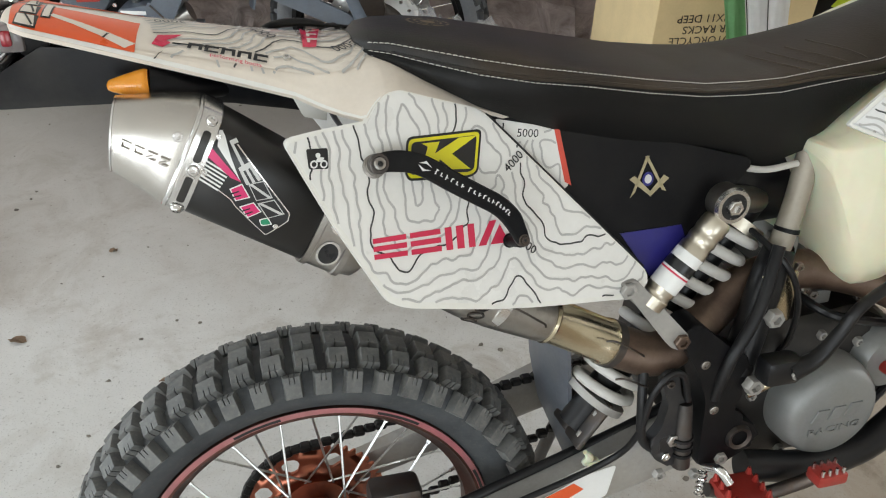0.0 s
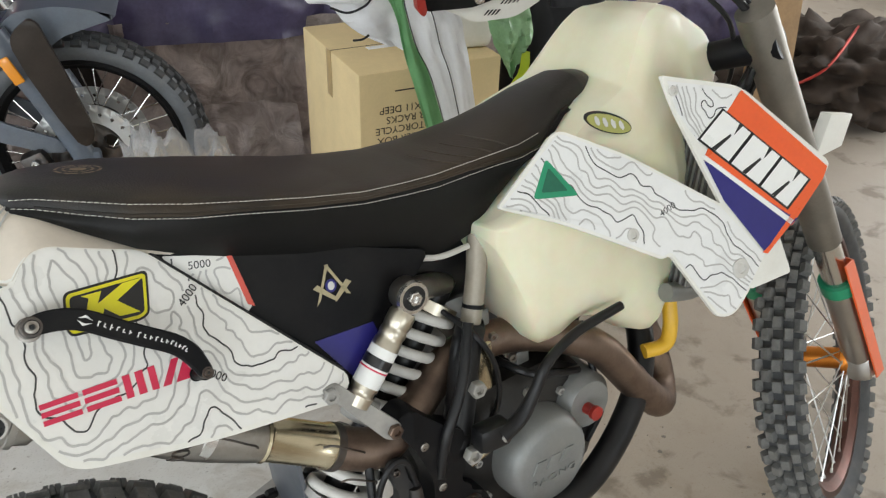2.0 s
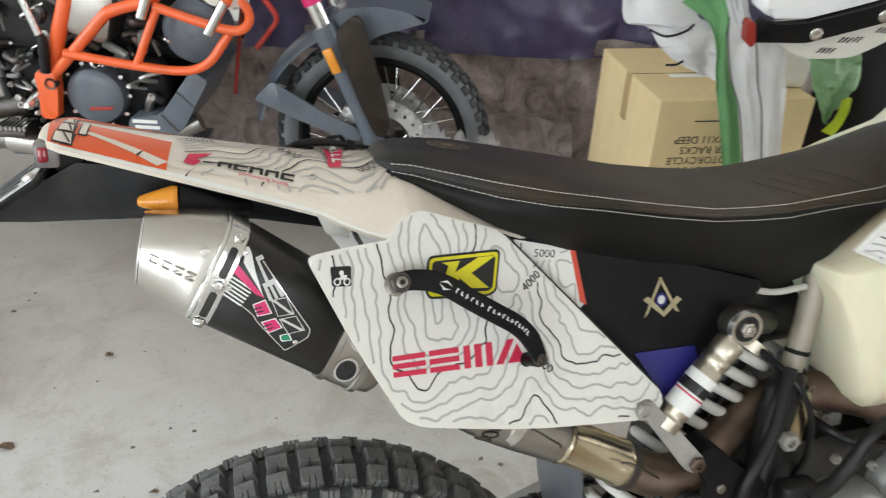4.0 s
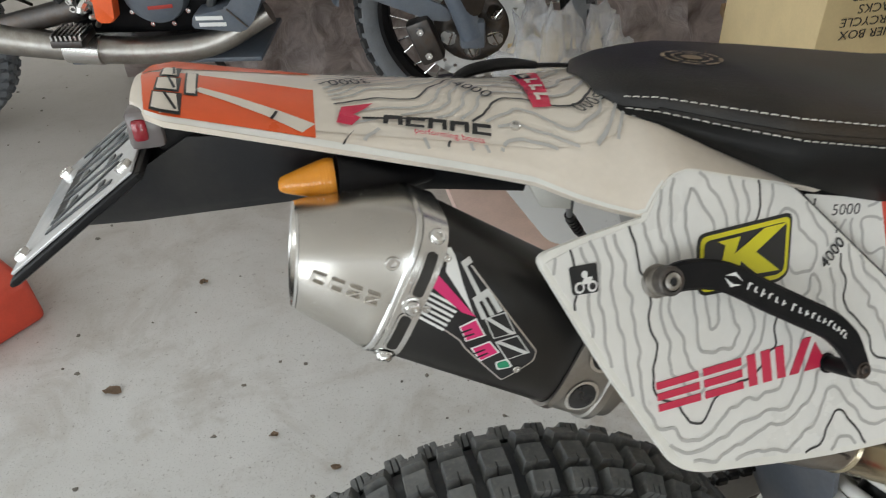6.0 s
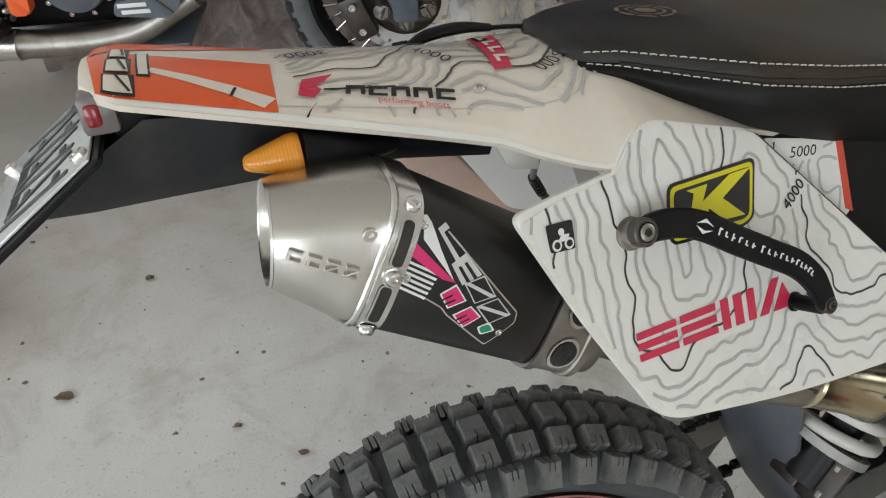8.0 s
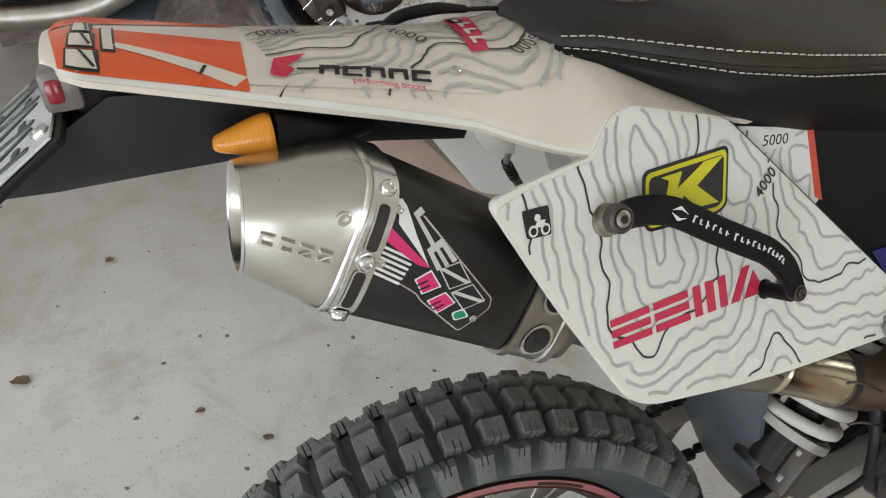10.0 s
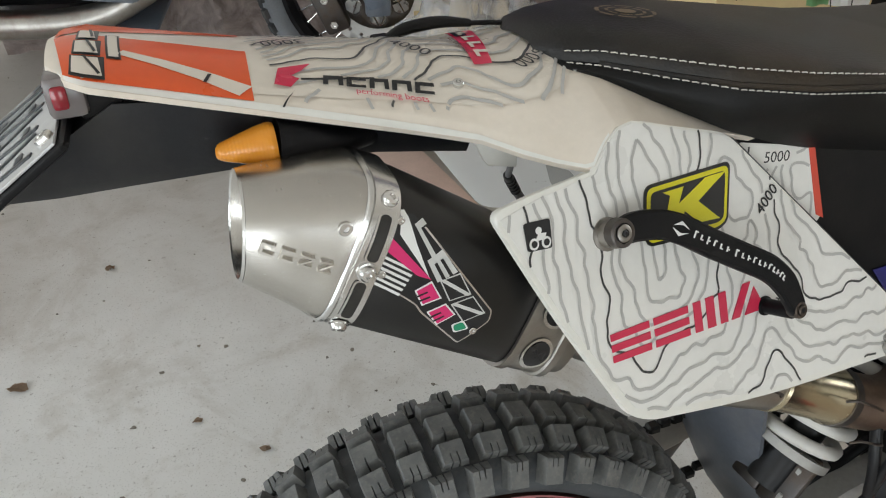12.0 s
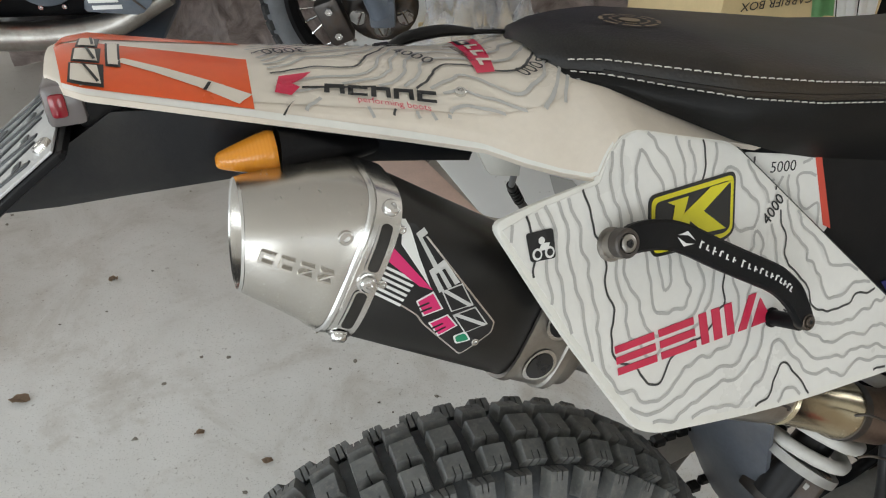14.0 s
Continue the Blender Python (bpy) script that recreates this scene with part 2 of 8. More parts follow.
k.bump(vor.outputs["Distance"], 0.25, 0.0008)

k = Nodes("seat_side")
ch = k.n("ShaderNodeTexChecker", Scale=420.0)
k.link(k.coords(), ch.inputs["Vector"])
n1 = k.noise(9, 6, 0.65)
k.set(Base_Color=k.ramp(n1, [(0.3, (0.006, 0.006, 0.006)), (0.7, (0.011, 0.0105, 0.010))]), Roughness=0.5, Specular_IOR_Level=0.22)
k.bump(ch.outputs["Fac"], 0.35, 0.0005)

k = Nodes("tank_plastic")
n1 = k.noise(7, 5, 0.6)
k.set(Base_Color=k.ramp(n1, [(0.3, (0.72, 0.68, 0.48)), (0.7, (0.82, 0.79, 0.62))]), Roughness=k.math("ADD", k.math("MULTIPLY", k.noise(40), 0.15), 0.3))
k.set(Subsurface_Weight=0.35, Subsurface_Scale=0.03)

k = Nodes("amber_lens")
wv = k.n("ShaderNodeTexWave", Scale=140.0)
k.link(k.coords(), wv.inputs["Vector"])
k.set(Base_Color=(0.95, 0.37, 0.03), Roughness=0.15, Transmission_Weight=0.2, IOR=1.4, Coat_Weight=0.5)
k.bump(wv.outputs["Fac"], 0.12, 0.001)
k = Nodes("red_lens")
k.set(Base_Color=(0.40, 0.02, 0.035), Roughness=0.15, Transmission_Weight=0.3, Coat_Weight=0.5)
k = Nodes("clear_lens")
k.set(Base_Color=(0.28, 0.25, 0.245), Roughness=0.15, Transmission_Weight=0.3, IOR=1.45)

k = Nodes("plastic_film")
n1 = k.noise(13, 5, 0.6, 1.0)
k.set(Base_Color=(0.82, 0.82, 0.84), Roughness=0.18, Transmission_Weight=0.55, IOR=1.15, Alpha=0.62)
k.bump(n1, 0.6, 0.01)

k = Nodes("brown_film")
n1 = k.noise(9, 6, 0.62, 1.5)
k.set(Base_Color=k.ramp(n1, [(0.3, (0.24, 0.19, 0.17)), (0.7, (0.60, 0.52, 0.49))]), Roughness=0.3)
k.bump(n1, 0.7, 0.02)

k = Nodes("concrete")
n1, n2, n3 = k.noise(1.6, 6, 0.6), k.noise(14, 6, 0.65), k.noise(90, 4, 0.6)
col = k.ramp(n1, [(0.3, (0.54, 0.53, 0.50)), (0.7, (0.68, 0.67, 0.645))])
col = k.mix(k.ramp(n2, [(0.60, (0, 0, 0)), (0.78, (0.75, 0.75, 0.75))]), col, (0.42, 0.385, 0.33))
n4 = k.noise(5.5, 7, 0.7, 0.6)
col = k.mix(k.ramp(n4, [(0.50, (0, 0, 0)), (0.72, (0.6, 0.6, 0.6))]), col, (0.40, 0.365, 0.31))
col = k.mix(k.ramp(n3, [(0.62, (0, 0, 0)), (0.72, (0.8, 0.8, 0.8))]), col, (0.24, 0.22, 0.19))
col = k.mix(k.ramp(k.noise(260, 2, 0.5), [(0.60, (0, 0, 0)), (0.70, (0.5, 0.5, 0.5))]), col, (0.30, 0.28, 0.25))
sep = k.n("ShaderNodeSeparateXYZ")
k.link(k.coords(), sep.inputs[0])
dirt = k.math("ADD", k.math("MULTIPLY", k.math("SUBTRACT", sep.outputs["X"], 0.15), 1.1), k.math("MULTIPLY", k.math("SUBTRACT", n4, 0.5), 1.3))
dirt = k.ramp(dirt, [(0.0, (0, 0, 0)), (0.75, (0.72, 0.72, 0.72))])
col = k.mix(dirt, col, (0.31, 0.225, 0.14))
# darker towards the back: shade near the other bike put into the colour
back = k.ramp(k.math("ADD", k.math("MULTIPLY", k.math("SUBTRACT", sep.outputs["Y"], 1.4), 0.9), k.math("MULTIPLY", k.math("SUBTRACT", n4, 0.5), 0.9)), [(0.0, (0, 0, 0)), (0.9, (0.7, 0.7, 0.7))])
col = k.mix(back, col, (0.33, 0.285, 0.24))
oil = k.math("MULTIPLY", k.ramp(k.noise(7.5, 6, 0.6, 0.4), [(0.56, (0, 0, 0)), (0.66, (0.85, 0.85, 0.85))]), dirt)
col = k.mix(oil, col, (0.12, 0.09, 0.06))
k.set(Base_Color=col, Roughness=k.math("ADD", k.math("MULTIPLY", n2, 0.25), 0.42))
k.bump(k.math("ADD", n3, n2), 0.12, 0.003)

# ---- mesh tools ----


def part(name, bm, material, parent, label="", smooth=True):
    """Links a bmesh as one mesh under a thing or a part."""
    bmesh.ops.recalc_face_normals(bm, faces=bm.faces)
    me = bpy.data.meshes.new(name)
    bm.to_mesh(me)
    bm.free()
    if smooth:
        me.shade_smooth()
        me.set_sharp_from_angle(angle=radians(38))
    me.materials.append(MATS[material])
    ob = new(name, me)
    if parent is not None:
        ob.parent = parent
    if label:
        ob["label"] = label
    return ob


def thing(name, label, category, m=None, group=""):
    ob = new(name)
    ob.empty_display_size = 0.05
    if m is not None:
        ob.matrix_world = m
    return tagged(ob, label, category, group)


def absorb(bm, other, m=None):
    """Adds the geometry of another bmesh, moved by m."""
    if m is not None:
        other.transform(m)
    me = bpy.data.meshes.new("tmp")
    other.to_mesh(me)
    other.free()
    bm.from_mesh(me)
    bpy.data.meshes.remove(me)
    return bm


def ring_loft(rings, close=True, cap=True):
    """A skin over rings of points, all of the same count."""
    bm = bmesh.new()
    vs = [[bm.verts.new(p) for p in r] for r in rings]
    n = len(rings[0])
    for a, b in zip(vs, vs[1:]):
        for i in range(n if close else n - 1):
            j = (i + 1) % n
            bm.faces.new((a[i], a[j], b[j], b[i]))
    if cap and close:
        bm.faces.new(vs[0])
        bm.faces.new(vs[-1])
    return bm


def spline(pts, per=6):
    """Catmull-Rom through the points."""
    pts = [Vector(p) for p in pts]
    if len(pts) < 3 or per < 2:
        return pts
    ext = [pts[0] * 2 - pts[1]] + pts + [pts[-1] * 2 - pts[-2]]
    out = []
    for k in range(1, len(ext) - 2):
        a, b, c, d = ext[k - 1:k + 3]
        for s in range(per):
            t = s / per
            out.append(0.5 * (2 * b + (c - a) * t + (2 * a - 5 * b + 4 * c - d) * t * t + (3 * b - 3 * c + d - a) * t ** 3))
    out.append(pts[-1])
    return out


def tube(pts, r, segs=12, per=6, cap=True, flat=1.0):
    """A round bar along the points; r is one radius or one for each given point."""
    path = spline(pts, per)
    n = len(path)
    if isinstance(r, (int, float)):
        rad = [r] * n
    else:
        rad = [v.x for v in spline([(q, 0, 0) for q in r], per)]
    rings = []
    up = Vector((0, 0, 1))
    t0 = (path[1] - path[0]).normalized()
    if abs(t0.dot(up)) > 0.9:
        up = Vector((0, 1, 0))
    side = t0.cross(up).normalized()
    for k in range(n):
        t = (path[min(k + 1, n - 1)] - path[max(k - 1, 0)]).normalized()
        side = (side - t * side.dot(t)).normalized()
        top = side.cross(t)
        rings.append([path[k] + side * rad[k] * math.cos(a) + top * rad[k] * flat * math.sin(a) for a in (2 * math.pi * i / segs for i in range(segs))])
    return ring_loft(rings, True, cap)


def lathe(profile, segs=48, cap=False):
    """Turns (along, radius) pairs about the local Y axis."""
    rings = [[Vector((r * math.cos(a), y, r * math.sin(a))) for a in (2 * math.pi * i / segs for i in range(segs))] for y, r in profile]
    return ring_loft(rings, True, cap)


def rbox(x, y, z, bevel=0.0, segs=2):
    bm = bmesh.new()
    bmesh.ops.create_cube(bm, size=1.0)
    bmesh.ops.scale(bm, vec=(x, y, z), verts=bm.verts)
    if bevel:
        bmesh.ops.bevel(bm, geom=bm.edges[:], offset=bevel, segments=segs, profile=0.5, affect="EDGES")
    return bm


def rounded(poly, radius, steps=4):
    """The polygon with its corners rounded; radius is one number or one for each corner."""
    out = []
    n = len(poly)
    for i in range(n):
        p, a, b = Vector(poly[i]), Vector(poly[i - 1]), Vector(poly[(i + 1) % n])
        r = radius if isinstance(radius, (int, float)) else radius[i]
        da, db = (a - p), (b - p)
        cut = min(r, da.length * 0.45, db.length * 0.45)
        if cut <= 0:
            out.append(tuple(p))
            continue
        s, e = p + da.normalized() * cut, p + db.normalized() * cut
        for k in range(steps + 1):
            t = k / steps
            q = s * (1 - t) ** 2 + p * 2 * t * (1 - t) + e * t * t
            out.append(tuple(q))
    return out


def slab(top, bottom, bevel=0.0, segs=2):
    """A solid between two matching outlines in space."""
    bm = bmesh.new()
    a = [bm.verts.new(p) for p in top]
    b = [bm.verts.new(p) for p in bottom]
    n = len(a)
    f = bm.faces.new(a)
    bm.faces.new(b[::-1])
    for i in range(n):
        bm.faces.new((a[i], b[i], b[(i + 1) % n], a[(i + 1) % n]))
    if bevel:
        bmesh.ops.bevel(bm, geom=list(f.edges), offset=bevel, segments=segs, profile=0.5, affect="EDGES")
    return bm


def sub_ngon(bm):
    bmesh.ops.triangulate(bm, faces=[f for f in bm.faces if len(f.verts) > 4])
    return bm


def letters(text, size, m, depth=0.0004):
    """Words in the built-in font as a thin solid bmesh, centred, moved by m."""
    cu = bpy.data.curves.new("words", "FONT")
    cu.body, cu.size, cu.extrude, cu.align_x, cu.align_y, cu.resolution_u = text, size, depth / 2, "CENTER", "CENTER", 3
    ob = bpy.data.objects.new("words", cu)
    scene.collection.objects.link(ob)
    me = bpy.data.meshes.new_from_object(ob.evaluated_get(bpy.context.evaluated_depsgraph_get()))
    bpy.data.objects.remove(ob)
    bm = bmesh.new()
    bm.from_mesh(me)
    bpy.data.meshes.remove(me)
    bm.transform(m)
    return bm


class Plane:
    """A flat face of the bike: v = a + b f + c u, with f forward, v to the right side, u up."""

    def __init__(self, a, b, c):
        self.a, self.b, self.c = a, b, c
        self.n = Vector((-b, -1, -c)).normalized()

    def at(self, f, u, off=0.0):
        p = Vector((f, -(self.a + self.b * f + self.c * u), u))
        return p + Vector((self.n.x, self.n.y, self.n.z)) * off

    def solid(self, poly, lo, hi, bevel=0.0, segs=2):
        return slab([self.at(f, u, hi) for f, u in poly], [self.at(f, u, lo) for f, u in poly], bevel, segs)

    def basis(self, f, u, off, angle=0.0):
        """A frame on the face: x forward along it, y up along it, turned by an angle."""
        o = self.at(f, u, off)
        x = (self.at(f + 0.01, u, off) - o).normalized()
        z = (self.n - x * self.n.dot(x)).normalized()
        y = z.cross(x)
        m = Matrix((x, y, z)).transposed().to_4x4()
        m.translation = o
        return m @ Matrix.Rotation(radians(angle), 4, "Z")


def bolt(r, h, hexed=True):
    """A bolt head with a recess, along +Z."""
    segs = 6 if hexed else 16
    rings = [[Vector((q * math.cos(2 * math.pi * i / segs), q * math.sin(2 * math.pi * i / segs), z)) for i in range(segs)] for q, z in ((r, 0), (r, h * 0.8), (r * 0.85, h), (r * 0.5, h), (r * 0.45, h * 0.5))]
    return ring_loft(rings, True, True)


def aim(p, d, up=(0, 0, 1)):
    """A pose at p whose +Z looks along d."""
    z = Vector(d).normalized()
    x = Vector(up).cross(z)
    if x.length < 1e-4:
        x = Vector((1, 0, 0)).cross(z)
    x.normalize()
    m = Matrix((x, z.cross(x), z)).transposed().to_4x4()
    m.translation = p
    return m


def B(f, v, u):
    """A point of the bike: metres ahead of the rear contact, to the right of its middle, and up."""
    return Vector((f, -v, u))


# ---- setting ----


def block(name, lo, hi, material, label="", bevel=0.0):
    size = [b - a for a, b in zip(lo, hi)]
    bm = rbox(*size, bevel)
    bm.transform(Matrix.Translation([(a + b) / 2 for a, b in zip(lo, hi)]))
    ob = part(name, bm, material, None, smooth=bool(bevel))
    return tagged(ob, label, name.split("_")[0], kind="structure")


block("floor", (-4.4, -5.0, -0.15), (5.0, 5.2, 0.0), "concrete", "worn light grey concrete garage floor with specks and stains")
block("wall_north", (-4.4, 5.0, 0.0), (5.0, 5.2, 3.1), "wall_paint", "dim painted garage back wall")
# side walls with unseen openings, added to let the fill lamps in
block("wall_west", (-4.4, 3.02, 0.0), (-4.2, 5.0, 3.1), "wall_paint", "painted garage side wall")
block("wall_west_pier", (-4.4, -4.8, 0.0), (-4.2, -1.6, 3.1), "wall_paint", "painted garage side wall")
block("wall_west_lintel", (-4.4, -1.6, 2.6), (-4.2, 3.02, 3.1), "wall_paint", "painted lintel over an unseen opening added for the side fill")
block("wall_east", (4.8, -4.8, 0.0), (5.0, 1.18, 3.1), "wall_paint", "painted garage side wall")
block("wall_east_pier", (4.8, 4.02, 0.0), (5.0, 5.0, 3.1), "wall_paint", "painted garage side wall")
block("wall_east_lintel", (4.8, 1.18, 2.6), (5.0, 4.02, 3.1), "wall_paint", "painted lintel over an unseen opening added for the side fill")
block("wall_south_west_pier", (-4.4, -5.0, 0.0), (-4.06, -4.8, 3.1), "wall_paint", "painted wall beside the garage door")
# pier added out of view to hold door light off the engine bay
block("wall_south_middle_pier", (-1.04, -5.0, 0.0), (0.99, -4.8, 3.1), "wall_paint", "unseen wall piece added to keep door light off the engine")
block("wall_south_east_pier", (3.01, -5.0, 0.0), (5.0, -4.8, 3.1), "wall_paint", "painted wall beside the garage door")
block("wall_south_lintel_west", (-4.06, -5.0, 2.95), (-1.04, -4.8, 3.1), "wall_paint", "painted lintel over the open garage door")
block("wall_south_lintel_east", (0.99, -5.0, 2.95), (3.01, -4.8, 3.1), "wall_paint", "painted lintel over the open garage door")
block("ceiling", (-4.4, -5.0, 3.1), (5.0, 5.2, 3.25), "ceiling_paint", "plain garage ceiling")
block("ground", (-60, -60, -0.35), (60, 60, -0.16), "concrete", "pale concrete yard outside the open doors")

# ---- the dirt bike ----
BIKE = Matrix(((0.95732, -0.28793, -0.02519, -0.161), (0.28662, 0.93451, 0.21105, 0.786), (-0.03723, -0.20926, 0.97715, 0.0), (0, 0, 0, 1)))
bike = thing("dirt_bike", "muddy white and orange enduro motorcycle leaning on its side stand", "motorcycle", BIKE)
PANEL = Plane(0.5349, -0.176, -0.383)
SHROUD = Plane(0.3166, 0.1845, -0.2735)
MID = 0.012


def on_bike(bm, p, d, material, parent, name, label=""):
    bm.transform(aim(p, d))
    return part(name, bm, material, parent, label)


def in_poly(x, y, poly):
    inside = False
    n = len(poly)
    for i in range(n):
        (x1, y1), (x2, y2) = poly[i], poly[i - 1]
        if (y1 > y) != (y2 > y) and x < (x2 - x1) * (y - y1) / (y2 - y1) + x1:
            inside = not inside
    return inside


def contour_print(parent, place, keep, box, field, step=0.0028):
    """Map contours of a height field as printed lines: grey ones, and every fifth thin and black.
    place(x, y) puts a point of the sheet on the thing; keep(x, y) tells whether it is printed."""
    x0, y0, x1, y1 = box
    nx, ny = int((x1 - x0) / step), int((y1 - y0) / step)
    h = [[field(x0 + i * step, y0 + j * step) for i in range(nx + 1)] for j in range(ny + 1)]
    out = (bmesh.new(), bmesh.new())
    for j in range(ny):
        for i in range(nx):
            cell = ((i, j), (i + 1, j), (i + 1, j + 1), (i, j + 1))
            hs = [h[q][p] for p, q in cell]
            for level in range(math.ceil(min(hs)), math.floor(max(hs)) + 1):
                cut = []
                for e in range(4):
                    ha, hb = hs[e], hs[(e + 1) % 4]
                    if (ha < level) != (hb < level):
                        t = (level - ha) / (hb - ha)
                        (pa, qa), (pb, qb) = cell[e], cell[(e + 1) % 4]
                        cut.append(Vector((x0 + (pa + (pb - pa) * t) * step, y0 + (qa + (qb - qa) * t) * step)))
                for k in range(0, len(cut) - 1, 2):
                    p, q = cut[k], cut[k + 1]
                    mid = (p + q) / 2
                    if (q - p).length < 1e-5 or not keep(mid.x, mid.y):
                        continue
                    black = level % 5 == 0
                    w = 0.0008 if black else 0.0011
                    d = (q - p).normalized()
                    sd = Vector((-d.y, d.x)) * w
                    bm = out[1 if black else 0]
                    bm.faces.new([bm.verts.new(place(v.x, v.y)) for v in (p + sd, q + sd, q - sd, p - sd)])
    for bm, mat_ in zip(out, ("contour_grey", "contour_black")):
        if bm.faces:
            tagged(part("contour_line", bm, mat_, parent, smooth=False), kind="stuff")
        else:
            bm.free()


def relief(seed, slope, gain, fx=9.0):
    def field(x, y):
        p = Vector((x * fx + seed, y * fx, seed * 0.3))
        return slope[0] * x + slope[1] * y + gain * noise.noise(p) + gain * 0.30 * noise.noise(p * 2.7) + gain * 0.10 * noise.noise(p * 6.5) + 100
    return field


# rear wheel
def lug(w, l, h, taper=0.86, cuts=None):
    """A tread block on +Z; cuts is (count, side, depth): narrow sipes let into one of its long sides."""
    a, b = l / 2, w / 2
    low, top = [(-a, -b), (a, -b)], [(a, b), (-a, b)]
    if cuts:
        count, side, deep = cuts
        n, d = 0.0008, w * deep
        xs = [0.0] if count == 1 else [-l * 0.15, l * 0.15]
        if side < 0:
            row = [(-a, -b)]
            for x in xs:
                row += [(x - n, -b), (x - n * 0.7, -b + d), (x + n * 0.7, -b + d), (x + n, -b)]
            low = row + [(a, -b)]
        else:
            row = [(a, b)]
            for x in reversed(xs):
                row += [(x + n, b), (x + n * 0.7, b - d), (x - n * 0.7, b - d), (x - n, b)]
            top = row + [(-a, b)]
    out = low + top
    return ring_loft([[Vector((x * p, y * q, z)) for x, y in out] for p, q, z in ((1.06, 1.04, 0), (0.99, 1.0, h * 0.55), (taper + 0.04, 0.97, h * 0.91), (taper - 0.02, 0.92, h))])


def tyre_mesh(base, half, lugs, columns, lug_size, rim_r):
    """A knobbly tyre about Y: crown radius, half width, and columns of (y, tilt, phase, slit, size)."""
    prof = [(-0.33, rim_r - 0.008), (-0.62, rim_r + 0.002), (-0.9, rim_r + (base - rim_r) * 0.32), (-1.0, rim_r + (base - rim_r) * 0.58), (-0.93, rim_r + (base - rim_r) * 0.78),
            (-0.7, rim_r + (base - rim_r) * 0.93), (-0.35, base - 0.001), (0, base)]
    prof = [(y * half, r) for y, r in prof] + [(-y * half, r) for y, r in prof[-2::-1]]
    crown = [p for p in prof if p[1] > rim_r + (base - rim_r) * 0.5]
    ys, rs = [p[0] for p in crown], [p[1] for p in crown]
    segs = 96
    verts, faces = [], []
    for y, r in prof:
        for i in range(segs):
            a = 2 * math.pi * i / segs
            verts.append((r * math.cos(a), y, r * math.sin(a)))
    for j in range(len(prof) - 1):
        for i in range(segs):
            q = (i + 1) % segs
            faces.append((j * segs + i, j * segs + q, (j + 1) * segs + q, (j + 1) * segs + i))
    rnd = random.Random(4)
    for y, tilt, phase, slit, size in columns:
        r = float(np.interp(y, ys, rs))
        src = lug(lug_size[0] * size[0], lug_size[1] * size[1], lug_size[2] * size[2], 0.86, slit)
        src.verts.index_update()
        lv, lf = [v.co.copy() for v in src.verts], [[v.index for v in f.verts] for f in src.faces]
        src.free()
        for k in range(lugs):
            a = 2 * math.pi * (k + phase) / lugs + rnd.uniform(-0.005, 0.005)
            m = Matrix.Rotation(a, 4, "Y") @ Matrix.Translation((0, y, r - 0.0015)) @ Matrix.Rotation(-tilt, 4, "X")
            base_i = len(verts)
            verts.extend(tuple(m @ p) for p in lv)
            faces.extend([base_i + i for i in f] for f in lf)
    n = (len(prof) - 1) * segs
    m = len(prof) * segs
    out = []
    for vv, ff in ((verts[:m], faces[:n]), (verts[m:], [[i - m for i in f] for f in faces[n:]])):
        me = bpy.data.meshes.new("tyre")
        me.from_pydata(vv, [], ff)
        bm = bmesh.new()
        bm.from_mesh(me)
        bpy.data.meshes.remove(me)
        out.append(bm)
    return out


def tyre_parts(shape, rubber, tread, wheel_, label=""):
    """The carcass and, as one lot of blocks, its tread."""
    part("tyre", shape[0], rubber, wheel_, label)
    tagged(part("tread_block", shape[1], tread, wheel_), kind="stuff")


def holed_disc(r0, r1, holes, hole_r, thick, teeth=0, tooth=0.0, hole_at=None):
    """A disc about Y with a bore and a ring of round holes, toothed if asked."""
    mid = hole_at or (r0 + r1) / 2
    bm = bmesh.new()
    step = 2 * math.pi / holes
    for k in range(holes):
        a0 = k * step
        edge = [(r1, a0), (r1, a0 + step * 0.25), (r1, a0 + step * 0.5), (r1, a0 + step * 0.75), (r1, a0 + step), (mid, a0 + step), (r0, a0 + step), (r0, a0 + step * 0.5), (r0, a0), (mid, a0)]
        n = len(edge)
        c = Vector((mid * math.cos(a0 + step / 2), 0, mid * math.sin(a0 + step / 2)))
        out = [Vector((r * math.cos(a), 0, r * math.sin(a))) for r, a in edge]
        inn = [c + (p - c).normalized() * hole_r for p in out]
        for y in (-thick / 2, thick / 2):
            vo = [bm.verts.new(p + Vector((0, y, 0))) for p in out]
            vi = [bm.verts.new(p + Vector((0, y, 0))) for p in inn]
            for i in range(n):
                bm.faces.new((vo[i], vo[(i + 1) % n], vi[(i + 1) % n], vi[i]))
        va = [bm.verts.new(p + Vector((0, -thick / 2, 0))) for p in inn]
        vb = [bm.verts.new(p + Vector((0, thick / 2, 0))) for p in inn]
        for i in range(n):
            bm.faces.new((va[i], va[(i + 1) % n], vb[(i + 1) % n], vb[i]))
    absorb(bm, lathe([(-thick / 2, r1), (thick / 2, r1)], 72))
    absorb(bm, lathe([(-thick / 2, r0), (thick / 2, r0)], 48))
    for k in range(teeth):
        a = 2 * math.pi * k / teeth
        t = rbox(tooth, thick * 0.9, tooth * 1.1)
        for v in t.verts:
            if v.co.x > 0:
                v.co.z *= 0.35
        absorb(bm, t, Matrix.Rotation(a, 4, "Y") @ Matrix.Translation((r1 + tooth * 0.3, 0, 0)))
    bmesh.ops.remove_doubles(bm, verts=bm.verts, dist=1e-5)
    return bm


